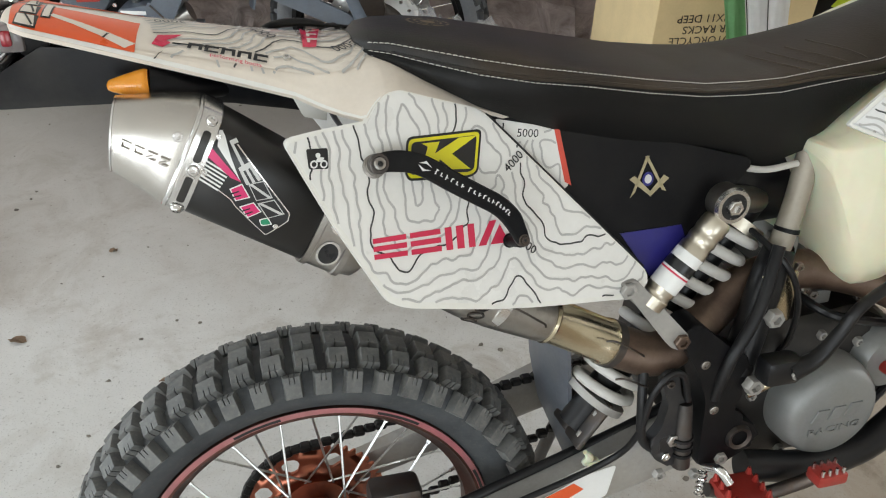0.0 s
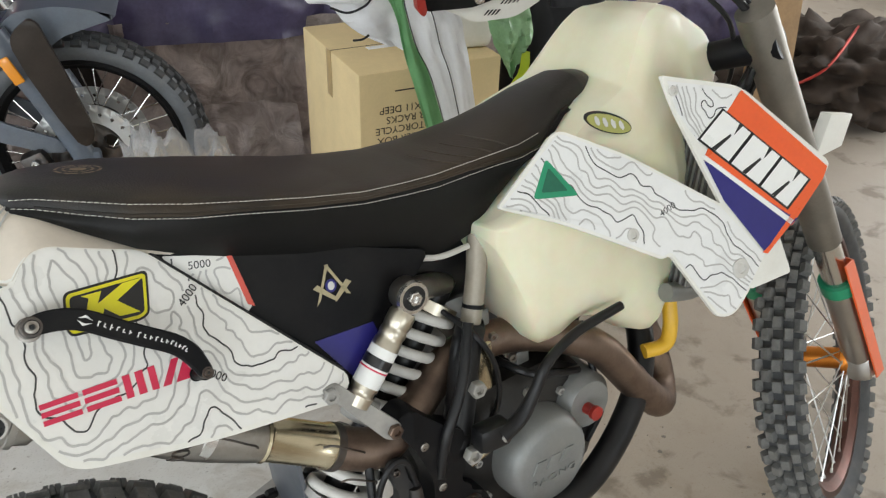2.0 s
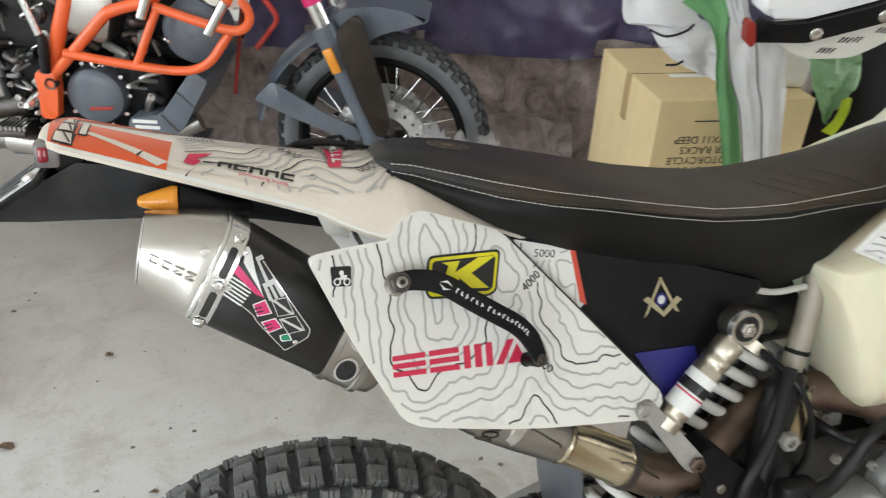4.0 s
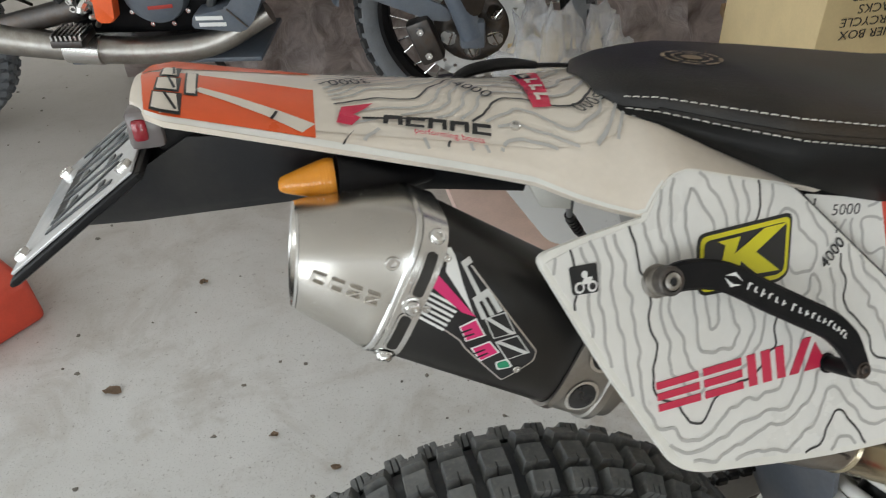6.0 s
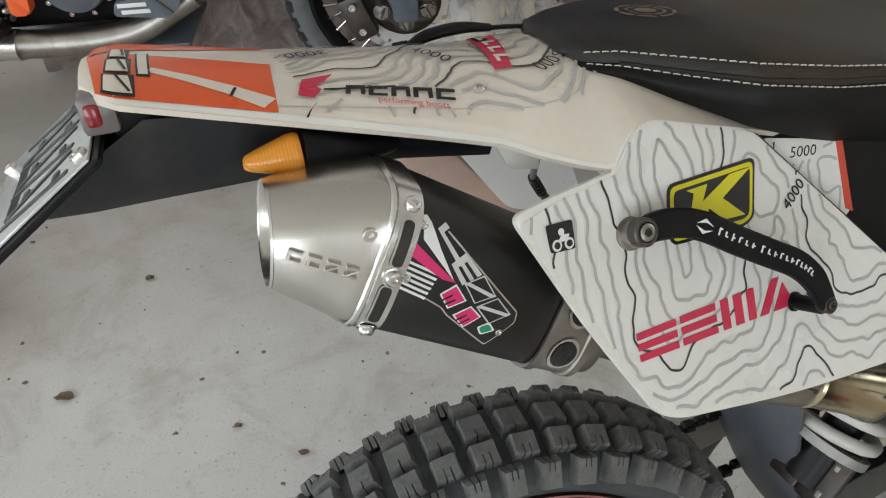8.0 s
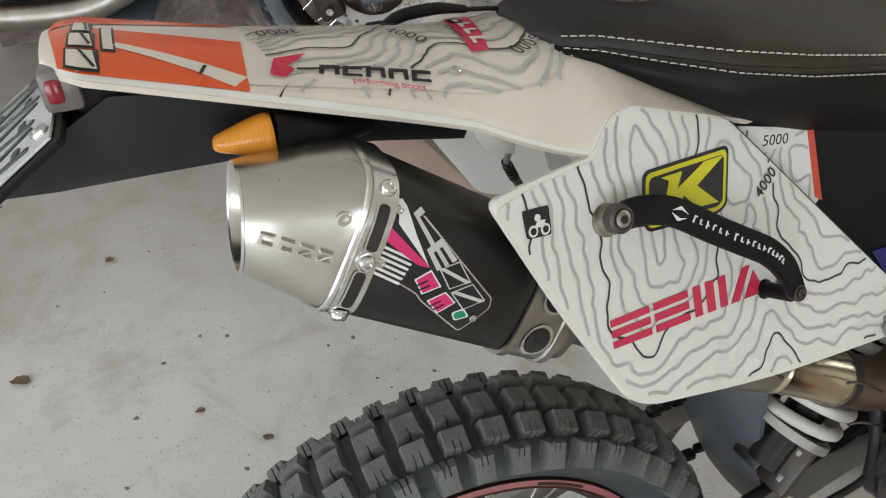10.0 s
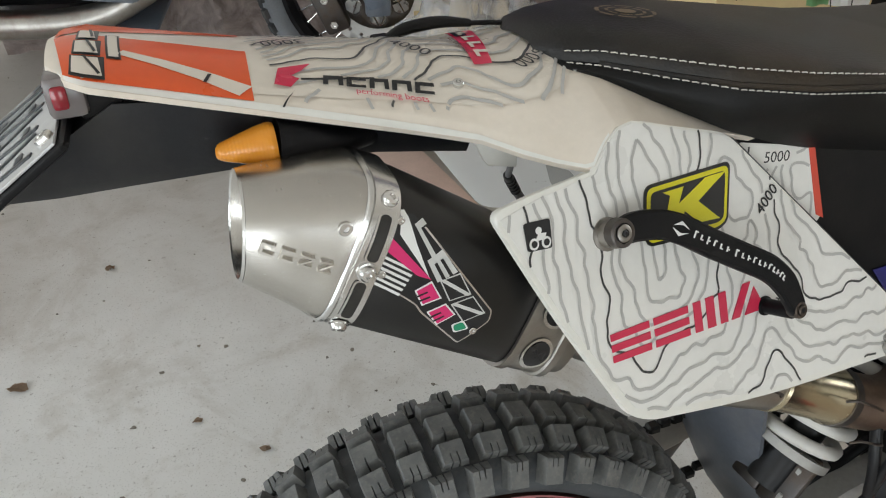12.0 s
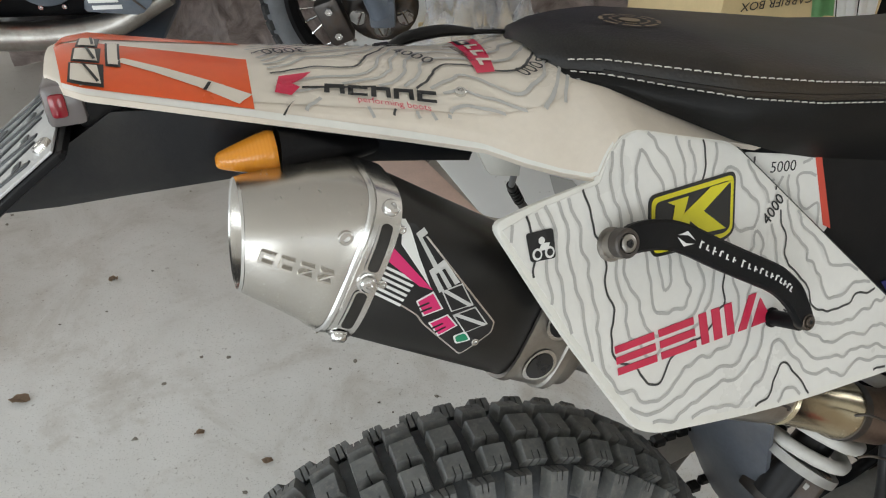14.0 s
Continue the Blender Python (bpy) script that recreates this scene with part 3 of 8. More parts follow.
def rim_mesh(r, half):
    prof = [(-half, r), (-half, r - 0.012), (-half * 0.75, r - 0.016), (-half * 0.45, r - 0.028), (0, r - 0.030), (half * 0.45, r - 0.028), (half * 0.75, r - 0.016), (half, r - 0.012), (half, r)]
    bm = lathe(prof, 96)
    absorb(bm, lathe([(half, r), (half * 0.7, r + 0.002), (half * 0.3, r - 0.012), (-half * 0.3, r - 0.012), (-half * 0.7, r + 0.002), (-half, r)], 96))
    return bm


def spokes(parent, count, r_hub, w_hub, r_rim, m, radius=0.0017, material="spoke_steel"):
    for k in range(count):
        side = 1 if k % 2 else -1
        a = 2 * math.pi * k / count
        twist = (0.42 if (k // 2) % 2 else -0.42)
        p = Vector((r_rim * math.cos(a), 0, r_rim * math.sin(a)))
        q = Vector((r_hub * math.cos(a + twist * 1.6), side * w_hub, r_hub * math.sin(a + twist * 1.6)))
        d = (q - p).normalized()
        bm = tube([p, p + d * 0.018, p + d * 0.019, q], [radius * 1.9, radius * 1.9, radius, radius], 6, 1)
        bm.transform(m)
        part("spoke", bm, material, parent)


RW = Matrix.Translation(B(0.018, 0.0, 0.335))
wheel = part("rear_wheel", lathe([(-0.075, 0.012), (-0.075, 0.03), (-0.06, 0.05), (-0.045, 0.05), (-0.04, 0.028), (0.04, 0.028), (0.045, 0.05), (0.06, 0.05), (0.075, 0.03), (0.075, 0.012)], 40), "copper_anodised", bike, "spoked rear wheel with orange hub")
wheel.matrix_local = RW
TREAD = [(-0.0505, -1.12, 0.5, (2, 1, 0.34), (1.15, 0.54, 1.0)), (-0.0285, -0.42, 0.0, (2, -1, 0.45), (0.95, 0.655, 1.0)), (0.0, 0.0, 0.0, (1, -1, 0.3), (1.16, 0.67, 1.0)),
         (0.0285, 0.42, 0.0, (2, 1, 0.45), (0.95, 0.655, 1.0)), (0.0505, 1.12, 0.5, (2, -1, 0.34), (1.15, 0.54, 1.0))]
tyre_parts(tyre_mesh(0.3105, 0.054, 50, TREAD, (0.024, 0.041, 0.0160), 0.2415), "tyre_rubber", "tread_rubber", wheel, "dusty knobbly trials tyre")
part("rim", rim_mesh(0.2415, 0.036), "rim_dark", wheel, "dark alloy rim with a faded red tape")
def arc_band(r0, r1, a0, a1, y):
    """A flat arc on the wheel's face."""
    n = max(4, int((a1 - a0) / 0.05))
    return ring_loft([[Vector((r * math.cos(a), y, r * math.sin(a))) for r in (r0, r1)] for a in (a0 + (a1 - a0) * i / n for i in range(n + 1))], False)


part("rim_tape", lathe([(-0.0364, 0.2410), (-0.0366, 0.2400), (-0.0366, 0.2335), (-0.0340, 0.2315)], 96), "rim_red", wheel, "faded red rim tape")
for k in range(8):
    a = 2 * math.pi * (k + 0.2) / 8
    part("tape_print", arc_band(0.2345, 0.2385, a, a + 0.26, -0.0369), "black_decal", wheel)
part("sprocket", holed_disc(0.045, 0.098, 8, 0.0135, 0.005, 48, 0.009, 0.079), "copper_anodised", wheel, "orange anodised drilled rear sprocket").location = (0, 0.062, 0)
part("brake_disc", holed_disc(0.06, 0.108, 12, 0.007, 0.004), "dark_steel", wheel, "drilled steel rear brake disc").location = (0, -0.062, 0)
spokes(wheel, 36, 0.046, 0.05, 0.222, Matrix())

# chain: a row of links from the sprocket forward
chain = part("chain", bmesh.new(), "chain_black", bike, "black drive chain")
cb = bmesh.new()
for top in (1, -1):
    p0, p1 = Vector((0.018, 0.062, 0.335 + top * 0.103)), Vector((0.56, 0.062, 0.50 + top * 0.035))
    n = 34
    for i in range(n):
        q = p0.lerp(p1, (i + 0.5) / n)
        b = rbox(0.0172, 0.012 if i % 2 else 0.016, 0.012, 0.003, 1)
        absorb(cb, b, Matrix.Translation(q))
for i in range(24):
    a = math.pi * 0.5 + math.pi * (i + 0.5) / 24
    q = Vector((0.018 + 0.104 * math.cos(a), 0.062, 0.335 + 0.104 * math.sin(a)))
    absorb(cb, rbox(0.0172, 0.012 if i % 2 else 0.016, 0.012, 0.003, 1), Matrix.Translation(q) @ Matrix.Rotation(-a - math.pi / 2, 4, "Y"))
cb.to_mesh(chain.data)
cb.free()

# swing arm, both legs, with its slider and stickers
for s, nm in ((1, "swing_arm_leg"), (-1, "swing_arm_leg")):
    rings = []
    for f, u, h, w in ((-0.03, 0.330, 0.03, 0.022), (0.03, 0.340, 0.042, 0.026), (0.16, 0.378, 0.052, 0.03), (0.32, 0.428, 0.066, 0.034), (0.44, 0.468, 0.080, 0.036), (0.56, 0.50, 0.07, 0.036)):
        v = s * (0.098 if f < 0.3 else 0.105)
        rings.append([B(f, v + dv * w / 2, u + du * h / 2) for dv, du in ((-1, -0.8), (-0.8, -1), (0.8, -1), (1, -0.8), (1, 0.8), (0.8, 1), (-0.8, 1), (-1, 0.8))])
    arm = part(nm, ring_loft(rings), "grey_frame", bike, "bare aluminium swing arm leg")
    if s == 1:
        face = Plane(0.1235, 0.0, 0.0)
        part("sticker", face.solid(rounded([(0.27, 0.385), (0.395, 0.425), (0.405, 0.476), (0.36, 0.468), (0.27, 0.425)], 0.006), 0.0, 0.0008), "white_decal", arm)
        part("sticker_stripe", face.solid([(0.262, 0.392), (0.36, 0.445), (0.345, 0.458), (0.262, 0.425)], 0.0008, 0.0014), "orange_decal", arm)
part("chain_slider", tube([B(0.2, 0.085, 0.422), B(0.32, 0.085, 0.463), B(0.45, 0.085, 0.509), B(0.53, 0.085, 0.55)], 0.007, 10), "rubber_hose", bike)
part("axle_nut", lathe([(-0.135, 0.0), (-0.135, 0.011), (-0.118, 0.013), (-0.118, 0.019), (-0.11, 0.019)], 24), "bright_steel", bike).location = (0.018, 0, 0.335)
part("axle_block", rbox(0.05, 0.012, 0.034, 0.003), "grey_frame", bike).location = B(0.012, 0.116, 0.335)
part("brake_caliper", rbox(0.07, 0.045, 0.05, 0.01), "dark_steel", bike).location = B(0.115, 0.07, 0.44)

# mud flap ahead of the rear wheel
rings = []
for u, f in ((0.66, 0.330), (0.60, 0.335), (0.54, 0.340), (0.48, 0.352), (0.40, 0.385)):
    rings.append([B(f + 0.012 * abs(k) ** 2, 0.075 * k, u) for k in (-1, -0.5, 0, 0.5, 0.9, 1)] + [B(f + 0.005 + 0.012 * abs(k) ** 2, 0.075 * k, u) for k in (1, 0.9, 0.5, 0, -0.5, -1)])
part("mud_flap", ring_loft(rings), "flap_grey", bike, "scuffed blue-grey plastic mud flap")

# rear fender
FF = (-0.222, -0.212, -0.2, -0.11, -0.02, 0.03, 0.052, 0.07, 0.0885, 0.098, 0.110, 0.123, 0.158, 0.202, 0.24)
FV = (0.035, 0.055, 0.066, 0.072, 0.076, 0.088, 0.104, 0.119, 0.1325, 0.1262, 0.1205, 0.118, 0.116, 0.1135, 0.105)
FE = (1.066, 1.064, 1.061, 1.034, 1.006, 0.993, 0.985, 0.981, 0.9785, 0.990, 0.9995, 1.001, 0.990, 0.976, 0.962)
FR = (1.072, 1.075, 1.075, 1.056, 1.043, 1.036, 1.034, 1.033, 1.0315, 1.031, 1.030, 1.028, 1.018, 1.004, 0.99)


def fender_at(f, s, off=0.0):
    v, e, r = (float(np.interp(f, FF, q)) for q in (FV, FE, FR))
    a, w = abs(s), float(np.interp(f, (0.0, 0.08), (1.0, 0.0)))
    lipped = 0.75 * (a / 0.93) ** 2.2 if a < 0.93 else 0.75 + 0.25 * (a - 0.93) / 0.07
    p = B(f, MID + v * s, r - (r - e) * (lipped * w + a ** 2.2 * (1 - w)))
    if off:
        a, b = fender_at(f + 0.004, s), fender_at(f, s + 0.03)
        n = (a - p).cross(b - p)
        n = n if n.z > 0 else -n
        p = p + n.normalized() * off
    return p


rings = []
SS = [-1, -0.965, -0.935, -0.925] + [k / 10 for k in range(-9, 10)] + [0.925, 0.935, 0.965, 1]
for f in sorted(set(list(FF) + list(np.linspace(FF[0], FF[-1], 30)))):
    top = [fender_at(f, s) for s in SS]
    low = [fender_at(f, s * 0.985) + Vector((0, 0, -0.003 - 0.002 * abs(s) ** 8)) for s in reversed(SS)]
    rings.append(top + low)
fender = part("rear_fender", ring_loft(rings), "cream_fender", bike, "off-white plastic rear fender with printed map contours")


def quad_patch(surface, corners, nx, ny, off, thick=0.0):
    """A thin skin over a curved surface between four (a, b) corners."""
    bm = bmesh.new()
    grid = []
    for j in range(ny + 1):
        row = []
        for i in range(nx + 1):
            s, t = i / nx, j / ny
            a = [(corners[0][q] * (1 - s) + corners[1][q] * s) * (1 - t) + (corners[3][q] * (1 - s) + corners[2][q] * s) * t for q in (0, 1)]
            row.append(bm.verts.new(surface(a[0], a[1], off)))
        grid.append(row)
    for j in range(ny):
        for i in range(nx):
            bm.faces.new((grid[j][i], grid[j][i + 1], grid[j + 1][i + 1], grid[j + 1][i]))
    return bm


part("fender_print", quad_patch(fender_at, [(-0.216, -0.9), (0.118, -0.9), (0.118, 0.5), (-0.216, 0.9)], 54, 20, 0.0006), "print_fender", fender, "white film printed with map contour lines")
part("fender_print", quad_patch(fender_at, [(-0.216, 0.89), (0.118, 0.49), (0.033, 0.80), (-0.216, 0.95)], 54, 6, 0.0006), "print_fender", fender, "white film printed with map contour lines")
for side in (1, -1):
    part("orange_graphic", quad_patch(fender_at, [(-0.2165, side * 0.02), (-0.106, side * 0.27), (-0.110, side * 0.95), (-0.211, side * 0.95)], 24, 12, 0.0011), "orange_decal", fender)
part("pale_stripe", quad_patch(fender_at, [(-0.182, 0.52), (-0.178, 0.44), (-0.109, 0.82), (-0.118, 0.93)], 18, 3, 0.0016), "print_fender", fender)
part("tick_mark", quad_patch(fender_at, [(-0.137, 0.83), (-0.135, 0.83), (-0.131, 0.72), (-0.133, 0.72)], 2, 2, 0.0020), "black_decal", fender)
# mark near the tail: three black-edged pale blocks, slashed, standing across the fender
for k, (s0, s1) in enumerate(((0.60, 0.93), (0.26, 0.58), (-0.06, 0.24))):
    f0, f1 = -0.2065 + 0.002 * k, -0.1885 - 0.001 * k
    part("logo_edge", quad_patch(fender_at, [(f0, s0), (f1, s0), (f1 - 0.001, s1), (f0 - 0.001, s1)], 6, 6, 0.0016), "black_decal", fender)
    part("logo_block", quad_patch(fender_at, [(f0 + 0.0012, s0 + 0.03), (f1 - 0.0035, s0 + 0.03), (f1 - 0.0022, s1 - 0.03), (f0 + 0.0005, s1 - 0.03)], 5, 5, 0.0021), "print_fender", fender)
    part("logo_slash", quad_patch(fender_at, [(f0 + 0.006, s0 + 0.02), (f0 + 0.0078, s0 + 0.02), (f1 - 0.003, s1 - 0.06), (f1 - 0.0045, s1 - 0.04)], 4, 4, 0.0026), "black_decal", fender)
part("logo_edge", quad_patch(fender_at, [(-0.1875, 0.08), (-0.1795, 0.08), (-0.1795, 0.62), (-0.1875, 0.62)], 3, 8, 0.0016), "black_decal", fender)
part("logo_block", quad_patch(fender_at, [(-0.1862, 0.11), (-0.1808, 0.11), (-0.1808, 0.59), (-0.1862, 0.59)], 3, 8, 0.0021), "print_fender", fender)
# red leaf shape and the dark bars beside it
part("logo_swoosh", quad_patch(fender_at, [(-0.0955, 0.78), (-0.0900, 0.58), (-0.0685, 0.50), (-0.0760, 0.60)], 6, 4, 0.0022), "crimson_decal", fender)
part("logo_swoosh", quad_patch(fender_at, [(-0.0955, 0.78), (-0.0840, 0.66), (-0.0790, 0.70), (-0.0860, 0.80)], 5, 4, 0.0022), "crimson_decal", fender)
part("logo_bar", quad_patch(fender_at, [(-0.0780, 0.690), (-0.030, 0.640), (-0.030, 0.660), (-0.0780, 0.712)], 8, 2, 0.0022), "black_decal", fender)
part("logo_bar", quad_patch(fender_at, [(-0.0860, 0.86), (-0.0840, 0.83), (-0.0930, 0.97), (-0.0945, 0.97)], 2, 4, 0.0022), "black_decal", fender)
for k in range(5):
    f0 = -0.063 + k * 0.0148
    d = 0.02 * k / 5
    part("logo_bar", quad_patch(fender_at, [(f0, 0.645 + d), (f0 + 0.0125, 0.645 + d), (f0 + 0.0118, 0.680 + d), (f0 - 0.0007, 0.680 + d)], 3, 2, 0.0022), "black_decal", fender)
    part("logo_bar", quad_patch(fender_at, [(f0 - 0.0008, 0.680 + d), (f0 + 0.0025, 0.680 + d), (f0 + 0.0012, 0.745 + d), (f0 - 0.0022, 0.745 + d)], 2, 3, 0.0022), "black_decal", fender)
    part("logo_bar", quad_patch(fender_at, [(f0 - 0.0014, 0.722 + d), (f0 + 0.0108, 0.722 + d), (f0 + 0.0104, 0.748 + d), (f0 - 0.0022, 0.748 + d)] if k in (1, 4) else [(f0 + 0.0092, 0.645 + d), (f0 + 0.0125, 0.645 + d), (f0 + 0.0108, 0.745 + d), (f0 + 0.0078, 0.745 + d)], 3, 3, 0.0022), "black_decal", fender)
part("sticker", quad_patch(fender_at, [(0.046, -0.24), (0.068, -0.24), (0.0565, 0.40), (0.0435, 0.43)], 4, 12, 0.0022), "crimson_decal", fender)
part("sticker", quad_patch(fender_at, [(0.049, -0.24), (0.060, -0.24), (0.0575, -0.06), (0.0475, -0.05)], 3, 4, 0.0026), "black_decal", fender)
for k in range(4):
    s0 = -0.16 + k * 0.135
    c = 0.0565 - 0.006 * (s0 + 0.24)
    part("sticker_bar", quad_patch(fender_at, [(c - 0.0045, s0), (c + 0.0055, s0), (c + 0.005, s0 + 0.035), (c - 0.005, s0 + 0.035)], 2, 2, 0.0030), "print_fender", fender)
    part("sticker_bar", quad_patch(fender_at, [(c - 0.0045, s0 + 0.035), (c - 0.0015, s0 + 0.035), (c - 0.002, s0 + 0.095), (c - 0.005, s0 + 0.095)], 2, 2, 0.0030), "print_fender", fender)


def fender_relief(x, y):
    """Broad valleys along the fender with a fine ripple."""
    p = Vector((x * 16 + 3.1, y * 22, 0.7))
    return 100.3 + 50 * x + 78 * y + 3.1 * noise.noise(p) + 0.6 * noise.noise(p * 2.3) + 0.15 * noise.noise(p * 6.5) + 1.1 * math.sin(x * 40 + 1.2)


def fender_kept(x, y):
    s = y / 0.085
    if -0.068 < x < 0.014 and 0.63 < s < 0.84:
        return False
    return x > -0.104 + 0.02 * abs(s) and s < float(np.interp(x, (-0.1, 0.0, 0.035, 0.065, 0.095, 0.118), (0.93, 0.90, 0.80, 0.70, 0.62, 0.50)))


# lip skin whiter than the dusty film; light it faces is in the colour
part("fender_lip_lit", quad_patch(fender_at, [(-0.214, 0.937), (0.105, 0.985), (0.105, 0.998), (-0.214, 0.998)], 64, 3, 0.0005), "white_plastic", fender, "white fender lip, lightened for the light it faces")
contour_print(fender, lambda x, y: fender_at(x, y / 0.085, 0.0016), fender_kept, (-0.104, -0.075, 0.118, 0.08), fender_relief, 0.0024)


def fender_words(text, size, f, s, angle, material="black_decal"):
    """Print on the fender, bent to its skin."""
    bm = letters(text, size, Matrix.Rotation(radians(angle), 4, "Z"), 0.0)
    run = (fender_at(f, s + 0.05) - fender_at(f, s - 0.05)).length / 0.1
    for v in bm.verts:
        v.co = fender_at(f + v.co.x, s - v.co.y / run, 0.0023)
    return part("lettering", bm, material, fender, smooth=False)


fender_words("3000", 0.0155, -0.080, 0.06, 192)
fender_words("4000", 0.0155, 0.006, 0.17, -46)
fender_words("5000", 0.0155, 0.084, 0.34, 215)
fender_words("performing boots", 0.0066, -0.022, 0.80, -3, "crimson_decal")
fender_words("NG DECALS", 0.0058, 0.043, 0.12, -80)
on_bike(bolt(0.004, 0.003, False), fender_at(0.026, 0.64, 0.0005), (0, -0.4, 1), "bright_steel", fender, "screw")
strap = part("rack_buckle", tube([B(0.006, -0.034, 1.030), B(0.022, -0.034, 1.0365), B(0.05, -0.034, 1.038), B(0.075, -0.034, 1.034)], [0.006, 0.0075, 0.0075, 0.005], 12, 5, True, 0.6), "black_plastic", bike, "black rack buckle on the fender")
part("strap_tail", tube([B(0.072, -0.034, 1.034), B(0.10, -0.032, 1.031), B(0.125, -0.03, 1.024)], 0.0032, 8, 4, True, 0.6), "black_plastic", strap)
part("buckle_end", rbox(0.014, 0.018, 0.008, 0.002), "black_plastic", strap).location = B(0.002, -0.034, 1.030)

# tail light, turn signal, number plate and the black hanger below the fender
part("lamp_housing", rbox(0.028, 0.1, 0.03, 0.006), "black_plastic", bike).location = B(-0.196, MID, 1.050)
part("side_lens", rbox(0.022, 0.108, 0.026, 0.004), "clear_lens", bike, "clear tail light housing").location = B(-0.2135, MID, 1.053)
part("tail_lens", rbox(0.010, 0.112, 0.015, 0.003), "red_lens", bike, "red tail light lens").location = B(-0.2165, MID, 1.0535)

rings = []
for f, lo, hi, w in ((-0.285, 0.988, 0.999, 0.045), (-0.235, 0.986, 1.02, 0.05), (-0.19, 0.986, 1.045, 0.052), (-0.11, 0.985, 1.035, 0.055), (-0.06, 0.982, 1.02, 0.055), (-0.03, 0.9785, 1.012, 0.055), (0.0, 0.973, 1.005, 0.055), (0.036, 0.966, 0.99, 0.054)):
    rings.append([B(f, MID + a * w, u) for a, u in ((-1, hi), (-0.9, lo + 0.01), (-0.75, lo), (0.75, lo), (0.9, lo + 0.01), (1, hi))])
part("inner_fender", ring_loft(rings), "dark_plastic", bike, "black plastic under-fender and plate hanger")
part("turn_signal_lens", tube([B(-0.1015, 0.080, 1.0098), B(-0.106, 0.080, 1.0098), B(-0.117, 0.080, 1.0096), B(-0.130, 0.080, 1.0096), B(-0.1365, 0.080, 1.0098), B(-0.1385, 0.080, 1.0100)], [0.0128, 0.0136, 0.0112, 0.0074, 0.0050, 0.0025], 20), "amber_lens", bike, "amber turn signal lens")
part("turn_signal_body", tube([B(-0.1005, 0.080, 1.010), B(-0.088, 0.079, 1.008), B(-0.06, 0.070, 1.0), B(-0.03, 0.05, 0.995)], [0.0148, 0.0125, 0.010, 0.010], 16), "black_plastic", bike)
PM = aim(B(-0.262, 0.008, 1.006), B(-0.55, 0.0, 0.835), (0, 1, 0))
plate = part("number_plate", rbox(0.005, 0.005, 0.003, 0.0), "black_plastic", bike, "embossed number plate in a dark frame")
plate.matrix_local = Matrix()
bm = rbox(0.112, 0.182, 0.006, 0.004)
bm.transform(PM)
absorb(bm, rbox(0.01, 0.01, 0.002), PM)
bm.to_mesh(plate.data)
bm.free()
bm = rbox(0.101, 0.172, 0.002, 0.0005)
bm.transform(PM @ Matrix.Translation((0, 0, 0.0045)))
part("plate_face", bm, "plate_sheet", plate, "silver-white plate face")
for k in range(7):
    bm = rbox(0.060, 0.0055, 0.0016, 0.0006)
    bm.transform(PM @ Matrix.Translation((0.004, -0.069 + k * 0.023, 0.0058)) @ Matrix.Rotation(0.22 if k % 2 else -0.18, 4, "Z"))
    part("plate_bar", bm, "plate_ink", plate)
    bm = rbox(0.006, 0.012, 0.0016, 0.0006)
    bm.transform(PM @ Matrix.Translation((0.022 - 0.03 * (k % 2), -0.063 + k * 0.023, 0.0058)))
    part("plate_bar", bm, "plate_ink", plate)
for x in (-0.044, 0.044):
    for y in (-0.07, 0.07):
        b = bolt(0.006, 0.005)
        b.transform(PM @ Matrix.Translation((x, y, 0.0045)))
        part("plate_bolt", b, "bright_steel", plate)


def inset(poly, d):
    """The outline drawn in by about d towards its middle line."""
    n = len(poly)
    out = []
    for i in range(n):
        a, p, b = Vector(poly[i - 1]), Vector(poly[i]), Vector(poly[(i + 1) % n])
        e1, e2 = (p - a).normalized(), (b - p).normalized()
        n1, n2 = Vector((e1.y, -e1.x)), Vector((e2.y, -e2.x))
        m = (n1 + n2)
        m = m.normalized() * (d / max(0.5, m.length / 2)) if m.length > 0.01 else n1 * d
        out.append(tuple(p + m))
    return out


# silencer
MA, MC = Vector((0.883, 0, -0.469)), B(-0.077, 0.109, 0.954)
MP = Vector((0.469, 0, 0.883)) * 0.91
MS = Vector((0, -1, 0))


def muf(s, p, q, w=None):
    return MC + MA * s + MP * p + MS * q


def oval(s, hp, hq, cp=0.0, cq=0.0, n=44, ex=3.6, slant=0.0):
    out = []
    for i in range(n):
        a = 2 * math.pi * i / n
        c, d = math.cos(a), math.sin(a)
        p = hp * math.copysign(abs(d) ** (2 / ex), d)
        out.append(muf(s + slant * p, cp + p, cq + hq * math.copysign(abs(c) ** (2 / ex), c)))
    return out


silencer = part("silencer", ring_loft([oval(0.004, 0.053, 0.044), oval(0.008, 0.055, 0.0465), oval(0.138, 0.051, 0.0465, -0.014), oval(0.142, 0.049, 0.044, -0.0145)]), "muffler_black", bike, "black silencer can with a brushed steel end cap")
part("end_cap", ring_loft([oval(-0.001, 0.0550, 0.0465), oval(-0.008, 0.0548, 0.0463), oval(-0.013, 0.0530, 0.0450, -0.0005, ex=3.2), oval(-0.030, 0.0475, 0.0425, -0.0035, ex=2.8, slant=-0.1), oval(-0.058, 0.0365, 0.036, -0.0105, 0, ex=2.3, slant=-0.25), oval(-0.0605, 0.0352, 0.0347, -0.011, 0, ex=2.2, slant=-0.27), oval(-0.0612, 0.0335, 0.033, -0.011, 0, ex=2.2, slant=-0.27), oval(-0.058, 0.0315, 0.031, -0.0105, 0, ex=2.1, slant=-0.27), oval(-0.040, 0.026, 0.026, -0.011, 0, ex=2)], True, True), "brushed_steel", silencer, "brushed stainless end cap")
